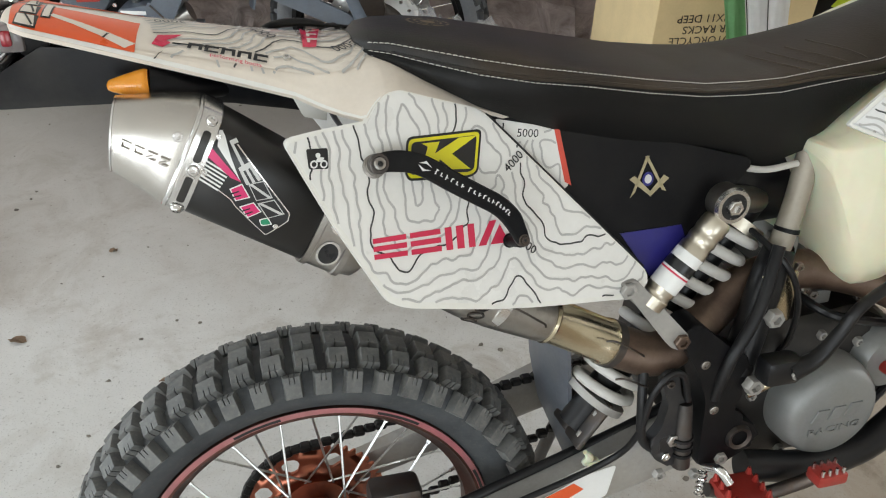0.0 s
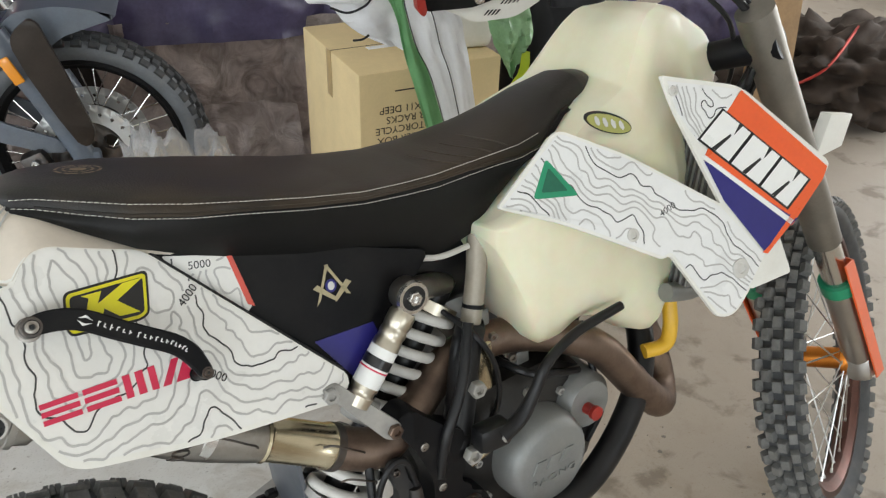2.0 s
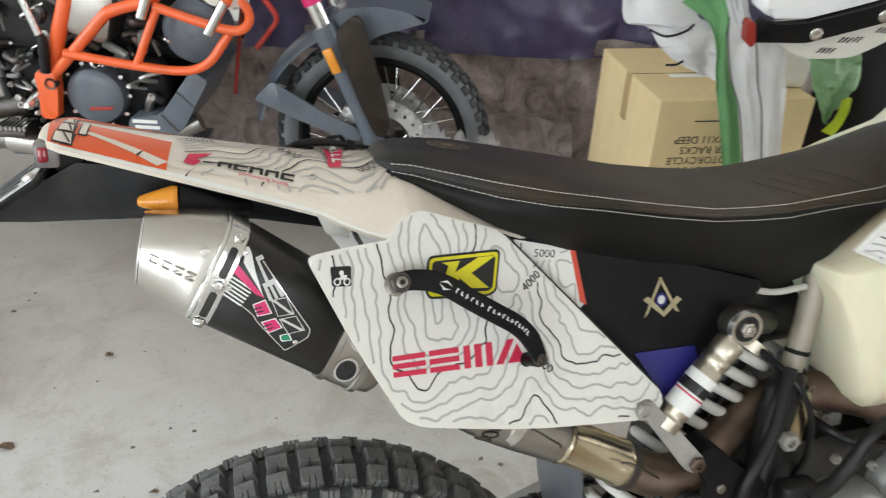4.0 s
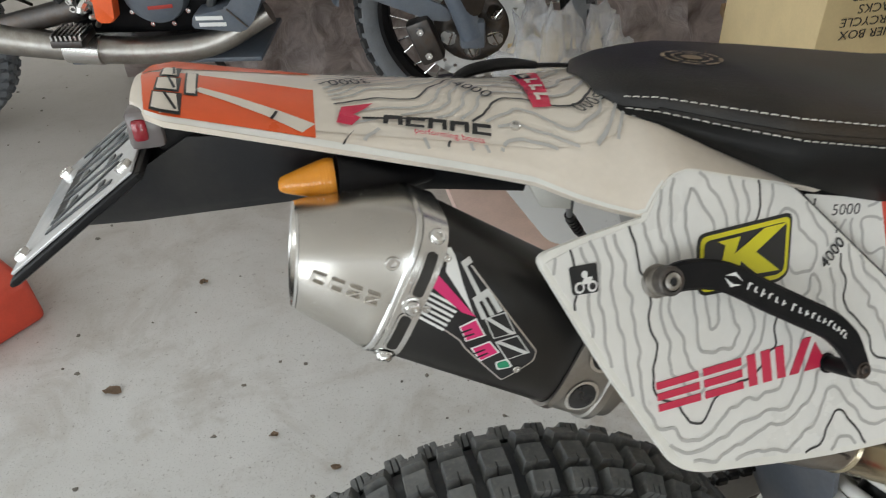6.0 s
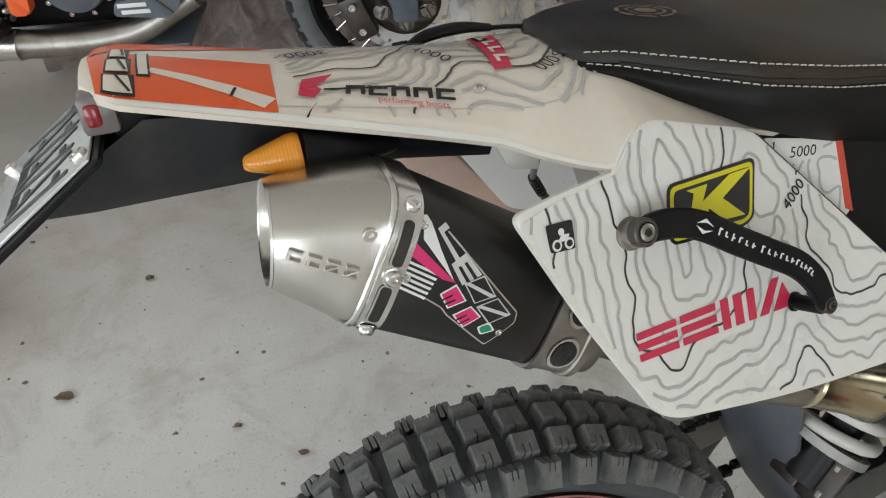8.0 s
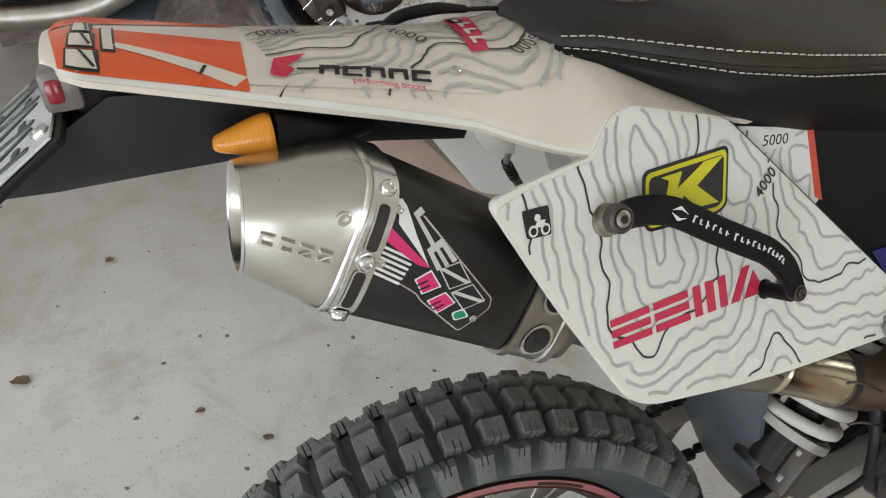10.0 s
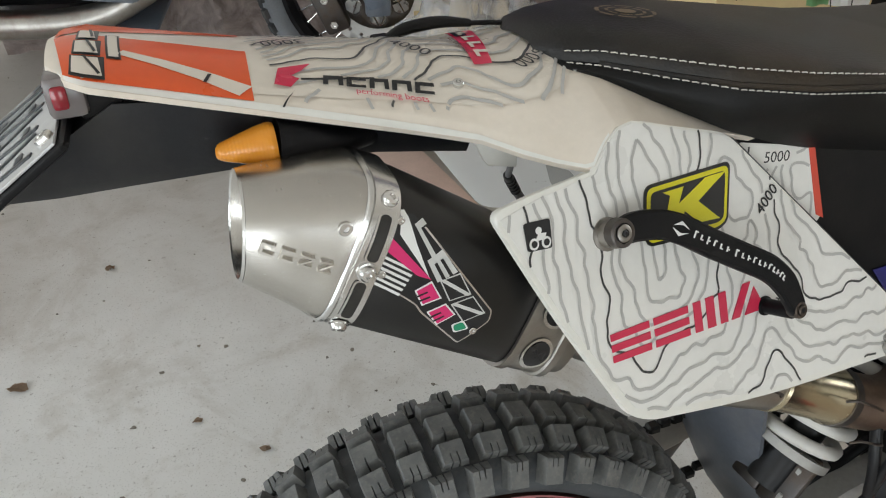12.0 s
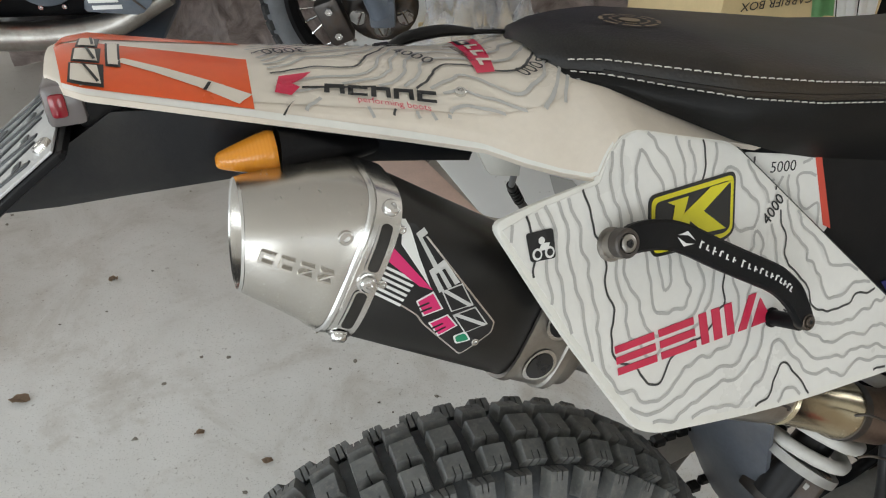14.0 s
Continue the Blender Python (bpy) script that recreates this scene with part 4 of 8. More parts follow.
part("cap_rim", ring_loft([oval(-0.0612, 0.0335, 0.033, -0.011, 0, ex=2.2, slant=-0.27), oval(-0.0622, 0.0345, 0.034, -0.011, 0, ex=2.2, slant=-0.27), oval(-0.0605, 0.0356, 0.0351, -0.011, 0, ex=2.2, slant=-0.27)], True, False), "bright_steel", silencer, "bright outlet rim")
part("cap_bead", ring_loft([oval(-0.0045, 0.0552, 0.0467), oval(-0.0035, 0.0566, 0.0481), oval(-0.0015, 0.0570, 0.0485), oval(0.0, 0.0560, 0.0475)], True, False), "bright_steel", silencer, "bright seam bead")
part("collar", ring_loft([oval(0.0, 0.0555, 0.0470), oval(0.0, 0.0566, 0.0481), oval(0.0165, 0.0566, 0.0481), oval(0.0175, 0.0555, 0.0470)], True, False), "bright_steel", silencer, "polished clamp band with slots")
part("collar", ring_loft([oval(0.134, 0.0515, 0.047, -0.0135), oval(0.134, 0.0540, 0.0495, -0.0135), oval(0.140, 0.0540, 0.0495, -0.0145), oval(0.141, 0.0520, 0.0475, -0.0145), oval(0.168, 0.0508, 0.047, -0.0175), oval(0.169, 0.0525, 0.0487, -0.0176), oval(0.175, 0.0522, 0.0484, -0.018), oval(0.176, 0.0490, 0.0452, -0.018), oval(0.190, 0.046, 0.042, -0.020), oval(0.196, 0.040, 0.037, -0.020)], True, False), "dull_steel", silencer, "dull steel front clamp cone with round holes")


def skin_q(s, p, grow=0.0):
    """How far out the side of the can lies at a place along it and up it."""
    if s < 0.0:
        hp, hq, cp = 0.0548, 0.0464, 0.0
    elif s < 0.138:
        hp, hq, cp = 0.055 - 0.004 * s / 0.138, 0.0465, -0.014 * s / 0.138
    else:
        hp, hq, cp = 0.0514, 0.0473, -0.016
    a = min(0.999, abs((p - cp) / (hp + grow)))
    return (hq + grow) * (1 - a ** 3.6) ** (1 / 3.6)


def wrapped(poly, off):
    """A thin skin over the can inside an outline of (along, up) points, lifted by off."""
    bm = bmesh.new()
    bm.faces.new([bm.verts.new((s, p, 0)) for s, p in poly])
    bmesh.ops.triangulate(bm, faces=bm.faces[:])
    for k in range(-9, 10):
        bmesh.ops.bisect_plane(bm, geom=bm.verts[:] + bm.edges[:] + bm.faces[:], plane_co=(0, 0.006 * k, 0), plane_no=(0, 1, 0))
    for v in bm.verts:
        v.co = muf(v.co.x, v.co.y, skin_q(v.co.x, v.co.y) + off)
    return bm


for p in (0.002, -0.038):
    pts = [(0.155 + 0.0095 * math.cos(a), p + 0.0125 * math.sin(a)) for a in (2 * math.pi * i / 18 for i in range(18))]
    part("hole_lip", wrapped([(0.155 + (a - 0.155) * 1.25, p + (b - p) * 1.25) for a, b in pts], 0.0008), "bright_steel", silencer)
    part("round_hole", wrapped(pts, 0.0014), "black_decal", silencer)
for lo, hi in ((0.006, 0.042), (-0.040, -0.007)):
    edge = rounded([(0.0035, lo), (0.0140, lo), (0.0140, hi), (0.0035, hi)], 0.005, 5)
    part("slot_lip", wrapped(edge, 0.0022), "bright_steel", silencer)
    part("slot", wrapped(rounded([(0.0052, lo + 0.0017), (0.0123, lo + 0.0017), (0.0123, hi - 0.0017), (0.0052, hi - 0.0017)], 0.0035, 5), 0.0026), "slot_dark", silencer)
for p in (0.0475, -0.0005, -0.0465):
    q = skin_q(0.009, p)
    n = MS + MP * (1.2 if p > 0.04 else -1.2 if p < -0.04 else 0.0)
    on_bike(ring_loft([[Vector((r * math.cos(a), r * math.sin(a), z)) for a in (2 * math.pi * i / 20 for i in range(20))] for r, z in ((0.0066, 0), (0.0066, 0.0012), (0.0054, 0.0014), (0.0052, 0.0035), (0.0040, 0.0050), (0.0022, 0.0052), (0.0020, 0.0034))]), muf(0.009, p, q + 0.0015), n, "bright_steel", silencer, "rivet")


def can(poly, lo, hi):
    return wrapped([(a, (b + 0.0425) * 1.09 - 0.0425) for a, b in poly], hi - 0.0465)


H0, H1, H2, H3, H4 = 0.0455, 0.0470, 0.0474, 0.0477, 0.0480
DEC = [(0.0125, 0.040), (0.0175, 0.044), (0.1045, -0.012), (0.106, -0.020), (0.092, -0.0425), (0.0546, -0.024), (0.0493, -0.0196), (0.0373, -0.0154), (0.014, -0.011), (0.0124, -0.005)]
part("badge_edge", (can(rounded(DEC, 0.002), H0, H1)), "bright_steel", silencer)
part("badge", (can(rounded(inset(DEC, 0.0012), 0.002), H1 - 0.0002, H2)), "black_decal", silencer, "black badge with white and pink shapes")
part("badge_shape", can([(0.0165, 0.041), (0.0205, 0.024), (0.0506, 0.001), (0.034, 0.020), (0.0235, 0.0345), (0.0215, 0.036)], H2, H3), "white_decal", silencer)
part("badge_shape", can([(0.0155, 0.0125), (0.0165, 0.021), (0.0519, 0.0005), (0.0416, 0.0011)], H3, H4), "magenta_decal", silencer)
for k in range(6):
    p = 0.0092 - 0.0036 * k
    part("badge_bar", can([(0.0155, p - 0.0018), (0.0385 - 0.0006 * k, p - 0.0066), (0.0390 - 0.0006 * k, p - 0.0048), (0.0155, p)], H2, H3), "white_decal", silencer)
def on_quad(quad, pts):
    """Points given along and across a slanted block."""
    a, b, c, d = (Vector(q) for q in quad)
    return [tuple(a.lerp(b, t).lerp(d.lerp(c, t), r)) for r, t in pts]


for k, quad in enumerate(([(0.0285, 0.0315), (0.0335, 0.0355), (0.0535, 0.0205), (0.0465, 0.0145)], [(0.044, 0.0122), (0.0514, 0.0214), (0.0674, 0.0096), (0.0568, -0.0005)], [(0.0577, 0.0012), (0.0694, 0.0094), (0.0834, -0.0032), (0.0705, -0.0116)], [(0.0724, -0.0135), (0.0854, -0.0041), (0.0995, -0.0142), (0.0867, -0.0244)])):
    if k == 0:
        part("badge_letter", can(on_quad(quad, [(0.0, 0.0), (0.0, 1.0), (0.16, 1.0), (0.16, 0.34), (1.0, 0.34), (1.0, 0.0)]), H2, H3), "grey_decal", silencer)
        continue
    part("badge_letter", can(quad, H2, H3), "grey_decal", silencer)
    if k == 1:
        for t0 in (0.24, 0.60):
            part("badge_slit", can(on_quad(quad, [(0.26, t0), (0.26, t0 + 0.16), (1.02, t0 + 0.16), (1.02, t0)]), H3, H4), "black_decal", silencer)
    else:
        part("badge_slit", can(on_quad(quad, [(0.05, 0.06), (0.05, 0.94), (0.95, 0.94), (0.95, 0.06)]), H3, H4), "black_decal", silencer)
        part("badge_slit", can(on_quad(quad, [(0.0, 0.0), (0.0, 0.22), (1.0, 1.0), (1.0, 0.78)]), H4, H4 + 0.0002), "grey_decal", silencer)
for quad in ([(0.045, -0.0094), (0.0528, -0.0011), (0.0635, -0.0105), (0.0535, -0.018)], [(0.0595, -0.0224), (0.0689, -0.0142), (0.0784, -0.0201), (0.0697, -0.0298)]):
    part("badge_letter", can(on_quad(quad, [(-0.05, -0.05), (-0.05, 1.05), (1.05, 1.05), (1.05, -0.05)]), H2, H3), "white_decal", silencer)
    part("badge_letter", can(on_quad(quad, [(0.04, 0.04), (0.04, 0.96), (0.96, 0.96), (0.96, 0.04)]), H3, H4), "magenta_decal", silencer)
    for r0 in (0.3, 0.62):
        part("badge_slit", can(on_quad(quad, [(r0, -0.05), (r0 + 0.03, 0.55), (r0 + 0.13, 0.55), (r0 + 0.12, -0.05)]), H4, H4 + 0.0002), "black_decal", silencer)
part("badge_letter", can(rounded([(0.0795, -0.0282), (0.0868, -0.0228), (0.0935, -0.0284), (0.0844, -0.0340)], 0.002), H2, H3), "white_decal", silencer)
part("badge_letter", can(rounded([(0.0810, -0.0282), (0.0866, -0.0242), (0.0918, -0.0284), (0.0844, -0.0325)], 0.002), H3, H4), "green_decal", silencer)
for s, p in ((0.0185, 0.0385), (0.0185, 0.0005), (0.0965, -0.0276)):
    on_bike(bolt(0.0026, 0.0022, False), muf(s, p, skin_q(s, p) + 0.0008), MS, "bright_steel", silencer, "rivet")
# bright stud in place of the glint from a dimple in the cap
on_bike(bolt(0.0045, 0.003, False), muf(-0.0125, 0.024, 0.0425), MS, "bright_steel", silencer, "rivet")
for k in range(4):
    s = -0.0545 + 0.0115 * k
    def cone(a, b, h):
        return muf(s + a, b - 0.004, float(np.interp(s + a, (-0.058, -0.03, -0.018), (0.0355, 0.0422, 0.0445))) + h)
    for poly in ([(0, -0.004), (0.008, -0.004), (0.008, -0.0025), (0, -0.0025)], [(0, 0.0025), (0.008, 0.0025), (0.008, 0.004), (0, 0.004)], [(0.0, -0.0025), (0.0016, -0.0025), (0.0016, 0.0025), (0.0, 0.0025)] if k < 2 else [(0.0, -0.0025), (0.0016, -0.0025), (0.008, 0.0025), (0.0064, 0.0025)]):
        part("stamped_bar", slab([cone(a, b, 0.0034) for a, b in poly], [cone(a, b, -0.002) for a, b in poly]), "brushed_steel", silencer)

# pipes
part("link_pipe", tube([B(0.083, 0.108, 0.853), B(0.13, 0.11, 0.820), B(0.2, 0.115, 0.766), B(0.27, 0.12, 0.728), B(0.30, 0.121, 0.714)], [0.036, 0.035, 0.033, 0.029, 0.0265], 24), "dull_steel", bike, "dull steel link pipe")
for a in (0.0, 0.055):
    part("pipe_band", tube([B(0.172 + a, 0.1135 + a * 0.07, 0.7885 - a * 0.6), B(0.182 + a, 0.114 + a * 0.07, 0.782 - a * 0.6)], 0.0362 - a * 0.05, 26, 1), "bright_steel", bike, "bright pipe band")
for k in range(7):
    a = -0.9 + 0.42 * k
    c = B(0.206, 0.1155, 0.7645)
    n = Vector((0.47 * math.sin(a), -math.cos(a), 0.88 * math.sin(a)))
    b = ring_loft([[Vector((q * math.cos(w) * 1.5, q * math.sin(w), z)) for w in (2 * math.pi * i / 14 for i in range(14))] for q, z in ((0.0065, 0.0), (0.0065, 0.0022), (0.005, 0.0022), (0.005, 0.0006))])
    on_bike(b, c + n * 0.0325, n, "dark_steel", bike, "band_hole")
part("pipe_sleeve", tube([B(0.290, 0.121, 0.7195), B(0.293, 0.121, 0.718), B(0.297, 0.121, 0.716), B(0.36, 0.1235, 0.681), B(0.366, 0.1238, 0.6775), B(0.372, 0.124, 0.674)], [0.0282, 0.0295, 0.0272, 0.0272, 0.0295, 0.0285], 32, 1), "titanium_tone", bike, "straw-tinted steel pipe sleeve")
part("sleeve_ring", tube([B(0.370, 0.124, 0.675), B(0.379, 0.124, 0.670)], 0.0300, 28, 1), "dark_steel", bike)
part("header_pipe", tube([B(0.372, 0.124, 0.673), B(0.43, 0.136, 0.655), B(0.48, 0.128, 0.674), B(0.56, 0.104, 0.716), B(0.64, 0.108, 0.730), B(0.72, 0.135, 0.718), B(0.79, 0.152, 0.68), B(0.86, 0.155, 0.60), B(0.92, 0.15, 0.54), B(0.965, 0.115, 0.535), B(0.98, 0.08, 0.585), B(0.965, 0.05, 0.65), B(0.93, 0.03, 0.70)], [0.0270, 0.0270] + [0.0255] * 11, 20), "header_rust", bike, "rust-brown exhaust header pipe")

# side panel
POUT = [(0.009, 0.972), (0.041, 0.9755), (0.0885, 0.9782), (0.098, 0.990), (0.110, 0.9995), (0.125, 1.001), (0.158, 0.990), (0.205, 0.9755), (0.392, 0.786), (0.385, 0.770), (0.361, 0.766), (0.22, 0.784), (0.11, 0.808), (0.092, 0.817), (0.047, 0.894)]
PRAD = [0.009, 0.01, 0.003, 0.003, 0.006, 0.02, 0.02, 0.012, 0.012, 0.01, 0.02, 0.06, 0.02, 0.012, 0.03]
panel = part("side_panel", sub_ngon(PANEL.solid(rounded(POUT, PRAD), -0.006, 0.0, 0.002)), "white_plastic", bike, "white plastic side panel printed with map contours")


PEDGE = [(0.015, 0.967), (0.041, 0.972), (0.0895, 0.976), (0.0995, 0.9895), (0.111, 0.998), (0.123, 0.9995), (0.158, 0.9885), (0.205, 0.9735), (0.386, 0.789), (0.381, 0.775), (0.361, 0.771), (0.22, 0.789), (0.112, 0.814), (0.096, 0.822), (0.051, 0.896)]


def panel_relief(x, y):
    """Two open valleys side by side: steep flanks left and right, round ends at the bottom."""
    p = Vector((x * 22 + 7.7, y * 22, 2.3))
    xa = x - 0.133 + 0.10 * (y - 0.9)
    one = math.hypot(xa, 0.95 * min(0.0, y - 0.905 + 0.35 * abs(xa)))
    xb = x - 0.300 + 0.30 * (y - 0.9)
    two = math.hypot(xb, 0.9 * min(0.0, y - 0.885 + 0.3 * abs(xb)))
    low = -0.012 * math.log(math.exp(-one / 0.012) + math.exp(-two / 0.012))
    return 100.6 + 92 * low + 1.15 * noise.noise(p) + 0.55 * noise.noise(p * 2.3) + 0.20 * noise.noise(p * 5.5)


part("panel_print", sub_ngon(PANEL.solid(PEDGE, 0.0, 0.0006)), "print_panel", panel, "printed contour-line film")
contour_print(panel, lambda x, y: PANEL.at(x, y, 0.0010), lambda x, y: in_poly(x, y, PEDGE) and not (abs((x - 0.2365) * 0.8 + (y - 0.9225) * 0.6) < 0.018 and abs((y - 0.9225) * 0.8 - (x - 0.2365) * 0.6) < 0.0065), (0.0, 0.75, 0.4, 1.004), panel_relief, 0.0024)
# shadow line in the gap along the panel edge, laid in as a strip
part("gap_shade", tube([PANEL.at(f, u, -0.006) for f, u in ((0.212, 0.9715), (0.26, 0.9230), (0.33, 0.8520), (0.388, 0.7940))], 0.0021, 8, 2), "black_decal", panel, "dark strip for the shade in the panel gap")
T0 = 0.0012


def decal(poly, material, parent, level=0, plane=None, name="decal", label=""):
    plane = plane or PANEL
    return part(name, sub_ngon(plane.solid(poly, T0 + 0.0004 * level - 0.0003, T0 + 0.0004 * (level + 1))), material, parent, label)


KX = [(0.126, 0.959), (0.2045, 0.957), (0.1965, 0.918), (0.187, 0.9145), (0.124, 0.9205), (0.1205, 0.928)]
decal(rounded(KX, 0.006), "black_decal", panel, 0, name="badge_edge")
decal(rounded(inset(KX, 0.0022), 0.005), "yellow_decal", panel, 1, name="badge_border")
decal(rounded(inset(KX, 0.0052), 0.004), "black_decal", panel, 2, name="badge", label="black six-sided badge with yellow border and mark")
decal([(0.140, 0.9515), (0.1585, 0.951), (0.1525, 0.941), (0.179, 0.952), (0.198, 0.9515), (0.170, 0.9385), (0.188, 0.9225), (0.169, 0.9245), (0.157, 0.9355), (0.1525, 0.9255), (0.137, 0.927), (0.146, 0.948)], "yellow_decal", panel, 3, name="badge_mark")
decal(rounded([(0.030, 0.961), (0.0495, 0.9595), (0.0485, 0.942), (0.0305, 0.944)], 0.002), "black_decal", panel, 0, name="pictogram", label="black square sticker with a white pictogram")
for c, r in (((0.0355, 0.9475), 0.0035), ((0.0445, 0.9465), 0.0035), ((0.040, 0.9545), 0.0022)):
    pts = [(c[0] + r * math.cos(a), c[1] + r * math.sin(a)) for a in (2 * math.pi * i / 14 for i in range(14))]
    decal(pts, "white_decal", panel, 1, name="pictogram_mark")
for cx, cy in ((0.0355, 0.9475), (0.0445, 0.9465)):
    decal([(cx + 0.0021 * math.cos(a), cy + 0.0021 * math.sin(a)) for a in (2 * math.pi * i / 12 for i in range(12))], "black_decal", panel, 2, name="pictogram_mark")
decal([(0.0365, 0.949), (0.0435, 0.9485), (0.0455, 0.952), (0.040, 0.953)], "white_decal", panel, 1, name="pictogram_mark")

# crimson wordmark as four plain slanted blocks with slits
for k, (f0, f1) in enumerate(((0.083, 0.116), (0.120, 0.151), (0.156, 0.187), (0.192, 0.224))):
    def q(s, t):
        f = f0 + (f1 - f0) * s
        return (f, 0.8572 + (0.8485 - 0.8572) * (f - 0.083) / 0.14 + t * (0.0185 + 0.004 * (f - 0.083) / 0.14))
    if k < 2:
        for t0, t1 in ((0.0, 0.24), (0.38, 0.62), (0.76, 1.0)):
            decal([q(0, t0), q(1, t0), q(1, t1), q(0, t1)], "crimson_decal", panel, 0, name="wordmark_bar")
    elif k == 2:
        for poly in ([q(0, 0), q(0.22, 0), q(0.22, 1), q(0, 1)], [q(0.38, 0), q(0.62, 0), q(0.62, 1), q(0.38, 1)], [q(0.78, 0), q(1, 0), q(1, 1), q(0.78, 1)]):
            decal(poly, "crimson_decal", panel, 0, name="wordmark_bar")
    else:
        for poly in ([q(-0.05, 0), q(0.2, 0), q(0.62, 1), q(0.38, 1)], [q(0.36, 0), q(1.0, 0), q(0.72, 0.8)]):
            decal(poly, "crimson_decal", panel, 0, name="wordmark_bar")


def panel_words(text, size, f, u, angle, parent, material="black_decal", plane=None):
    bm = letters(text, size, (plane or PANEL).basis(f, u, T0 + 0.0003, angle))
    return part("printed_number", bm, material, parent, smooth=False)


panel_words("4000", 0.0125, 0.2365, 0.9225, 36, panel)
panel_words("3000", 0.0125, 0.243, 0.842, -40, panel)

# grab handle over the panel
gh = [PANEL.at(0.0905, 0.94, 0.014), PANEL.at(0.104, 0.9402, 0.015), PANEL.at(0.1205, 0.9372, 0.018), PANEL.at(0.136, 0.93, 0.021), PANEL.at(0.158, 0.915, 0.024), PANEL.at(0.1815, 0.8998, 0.027), PANEL.at(0.2015, 0.8868, 0.029), PANEL.at(0.2135, 0.8742, 0.03), PANEL.at(0.2195, 0.863, 0.03), PANEL.at(0.2258, 0.8488, 0.029)]
rings = []
path = spline(gh, 5)
for i, p in enumerate(path):
    t = (path[min(i + 1, len(path) - 1)] - path[max(i - 1, 0)]).normalized()
    n = PANEL.n
    sd = t.cross(n).normalized()
    hw, ht = float(np.interp(i / (len(path) - 1), (0, 0.06, 0.14, 0.8, 0.97, 1), (0.0075, 0.0095, 0.0100, 0.0098, 0.0075, 0.005))), 0.0036
    rings.append([p + sd * hw * a + n * ht * b for a, b in ((-1, -0.6), (-0.85, -1), (0.85, -1), (1, -0.6), (1, 0.45), (0.82, 1), (-0.82, 1), (-1, 0.45))])
handle = part("grab_handle", ring_loft(rings), "black_plastic", bike, "black aluminium grab handle bolted across the panel")
for p, tall, wide in ((PANEL.at(0.0915, 0.9398, 0.0), 0.014, 0.0095), (PANEL.at(0.2245, 0.8515, 0.0), 0.029, 0.0062)):
    sp = ring_loft([[Vector((r * math.cos(a), r * math.sin(a), z)) for a in (2 * math.pi * i / 24 for i in range(24))] for r, z in ((wide * 1.2, 0), (wide * 1.2, 0.0025), (wide * 0.95, 0.003), (wide * 0.95, tall - 0.003))])
    on_bike(sp, p - Vector((0, 0, 0.002)), PANEL.n, "dull_steel" if p.x < 0.15 else "black_plastic", handle, "spacer")
    boss = ring_loft([[Vector((r * math.cos(a), r * math.sin(a), z)) for a in (2 * math.pi * i / 24 for i in range(24))] for r, z in ((wide * 1.02, -0.004), (wide * 1.02, 0.0036), (wide * 0.9, 0.0046), (wide * 0.72, 0.0046), (wide * 0.70, 0.0030))])
    on_bike(boss, p + PANEL.n * tall, PANEL.n, "dark_steel", handle, "boss")
    on_bike(bolt(wide * 0.62, 0.003, False), p + PANEL.n * (tall + 0.003), PANEL.n, "dull_steel" if p.x < 0.15 else "dark_steel", handle, "bolt")
    on_bike(bolt(wide * 0.26, 0.0006), p + PANEL.n * (tall + 0.0055), PANEL.n, "black_decal", handle, "bolt_socket")
for k in range(17):
    a = 0.37 + 0.0225 * k + (0.008 if k > 5 else 0)
    i = int(a * (len(path) - 1))
    fr = a * (len(path) - 1) - i
    p = path[i].lerp(path[i + 1], fr) + PANEL.n * 0.0037
    t = (path[i + 1] - path[i]).normalized()
    x, z = t, PANEL.n
    m = Matrix((x, z.cross(x), z)).transposed().to_4x4()
    m.translation = p
    tall_bar = k in (0, 2, 6)
    bm = rbox(0.0012, 0.0052 if tall_bar else 0.0036, 0.0004)
    absorb(bm, rbox(0.0020, 0.0009, 0.0004), Matrix.Translation((0.0010, (0.0020, -0.0014, 0.0)[k % 3], 0)))
    bm.transform(m)
    part("lettering_bar", bm, "white_decal", handle)
for dy in (0.004, -0.0045):
    i = int(0.325 * (len(path) - 1))
    t = (path[i + 1] - path[i]).normalized()
    m = Matrix((t, PANEL.n.cross(t), PANEL.n)).transposed().to_4x4()
    m.translation = path[i] + PANEL.n * 0.0037
    sg = 1 if dy > 0 else -1
    bm = slab([(-0.006, dy - sg * 0.0035, 0.0002), (0.0, dy + sg * 0.001, 0.0002), (0.007, dy - sg * 0.003, 0.0002), (0.001, dy - sg * 0.0015, 0.0002)], [(-0.006, dy - sg * 0.0035, -0.0002), (0.0, dy + sg * 0.001, -0.0002), (0.007, dy - sg * 0.003, -0.0002), (0.001, dy - sg * 0.0015, -0.0002)])
    bm.transform(m)
    part("mark_shape", bm, "white_decal", handle)

# air box side, behind the panel
AIR = Plane(0.2612, 0.0, -0.15)
air = part("air_box_cover", sub_ngon(AIR.solid(rounded([(0.2, 0.985), (0.30, 0.955), (0.44, 0.918), (0.53, 0.893), (0.50, 0.86), (0.455, 0.80), (0.43, 0.73), (0.36, 0.76), (0.24, 0.9)], 0.01), -0.03, 0.0, 0.004)), "black_plastic", bike, "matt black air box cover with small emblem")
decal(rounded([(0.223, 0.9615), (0.290, 0.947), (0.304, 0.887), (0.296, 0.880), (0.238, 0.934)], 0.003), "print_panel", air, 0, AIR, "cover_print", "white contour print")
decal([(0.2865, 0.948), (0.2925, 0.9465), (0.3065, 0.8855), (0.299, 0.890)], "red_paint_stripe", air, 1, AIR, "red_stripe")
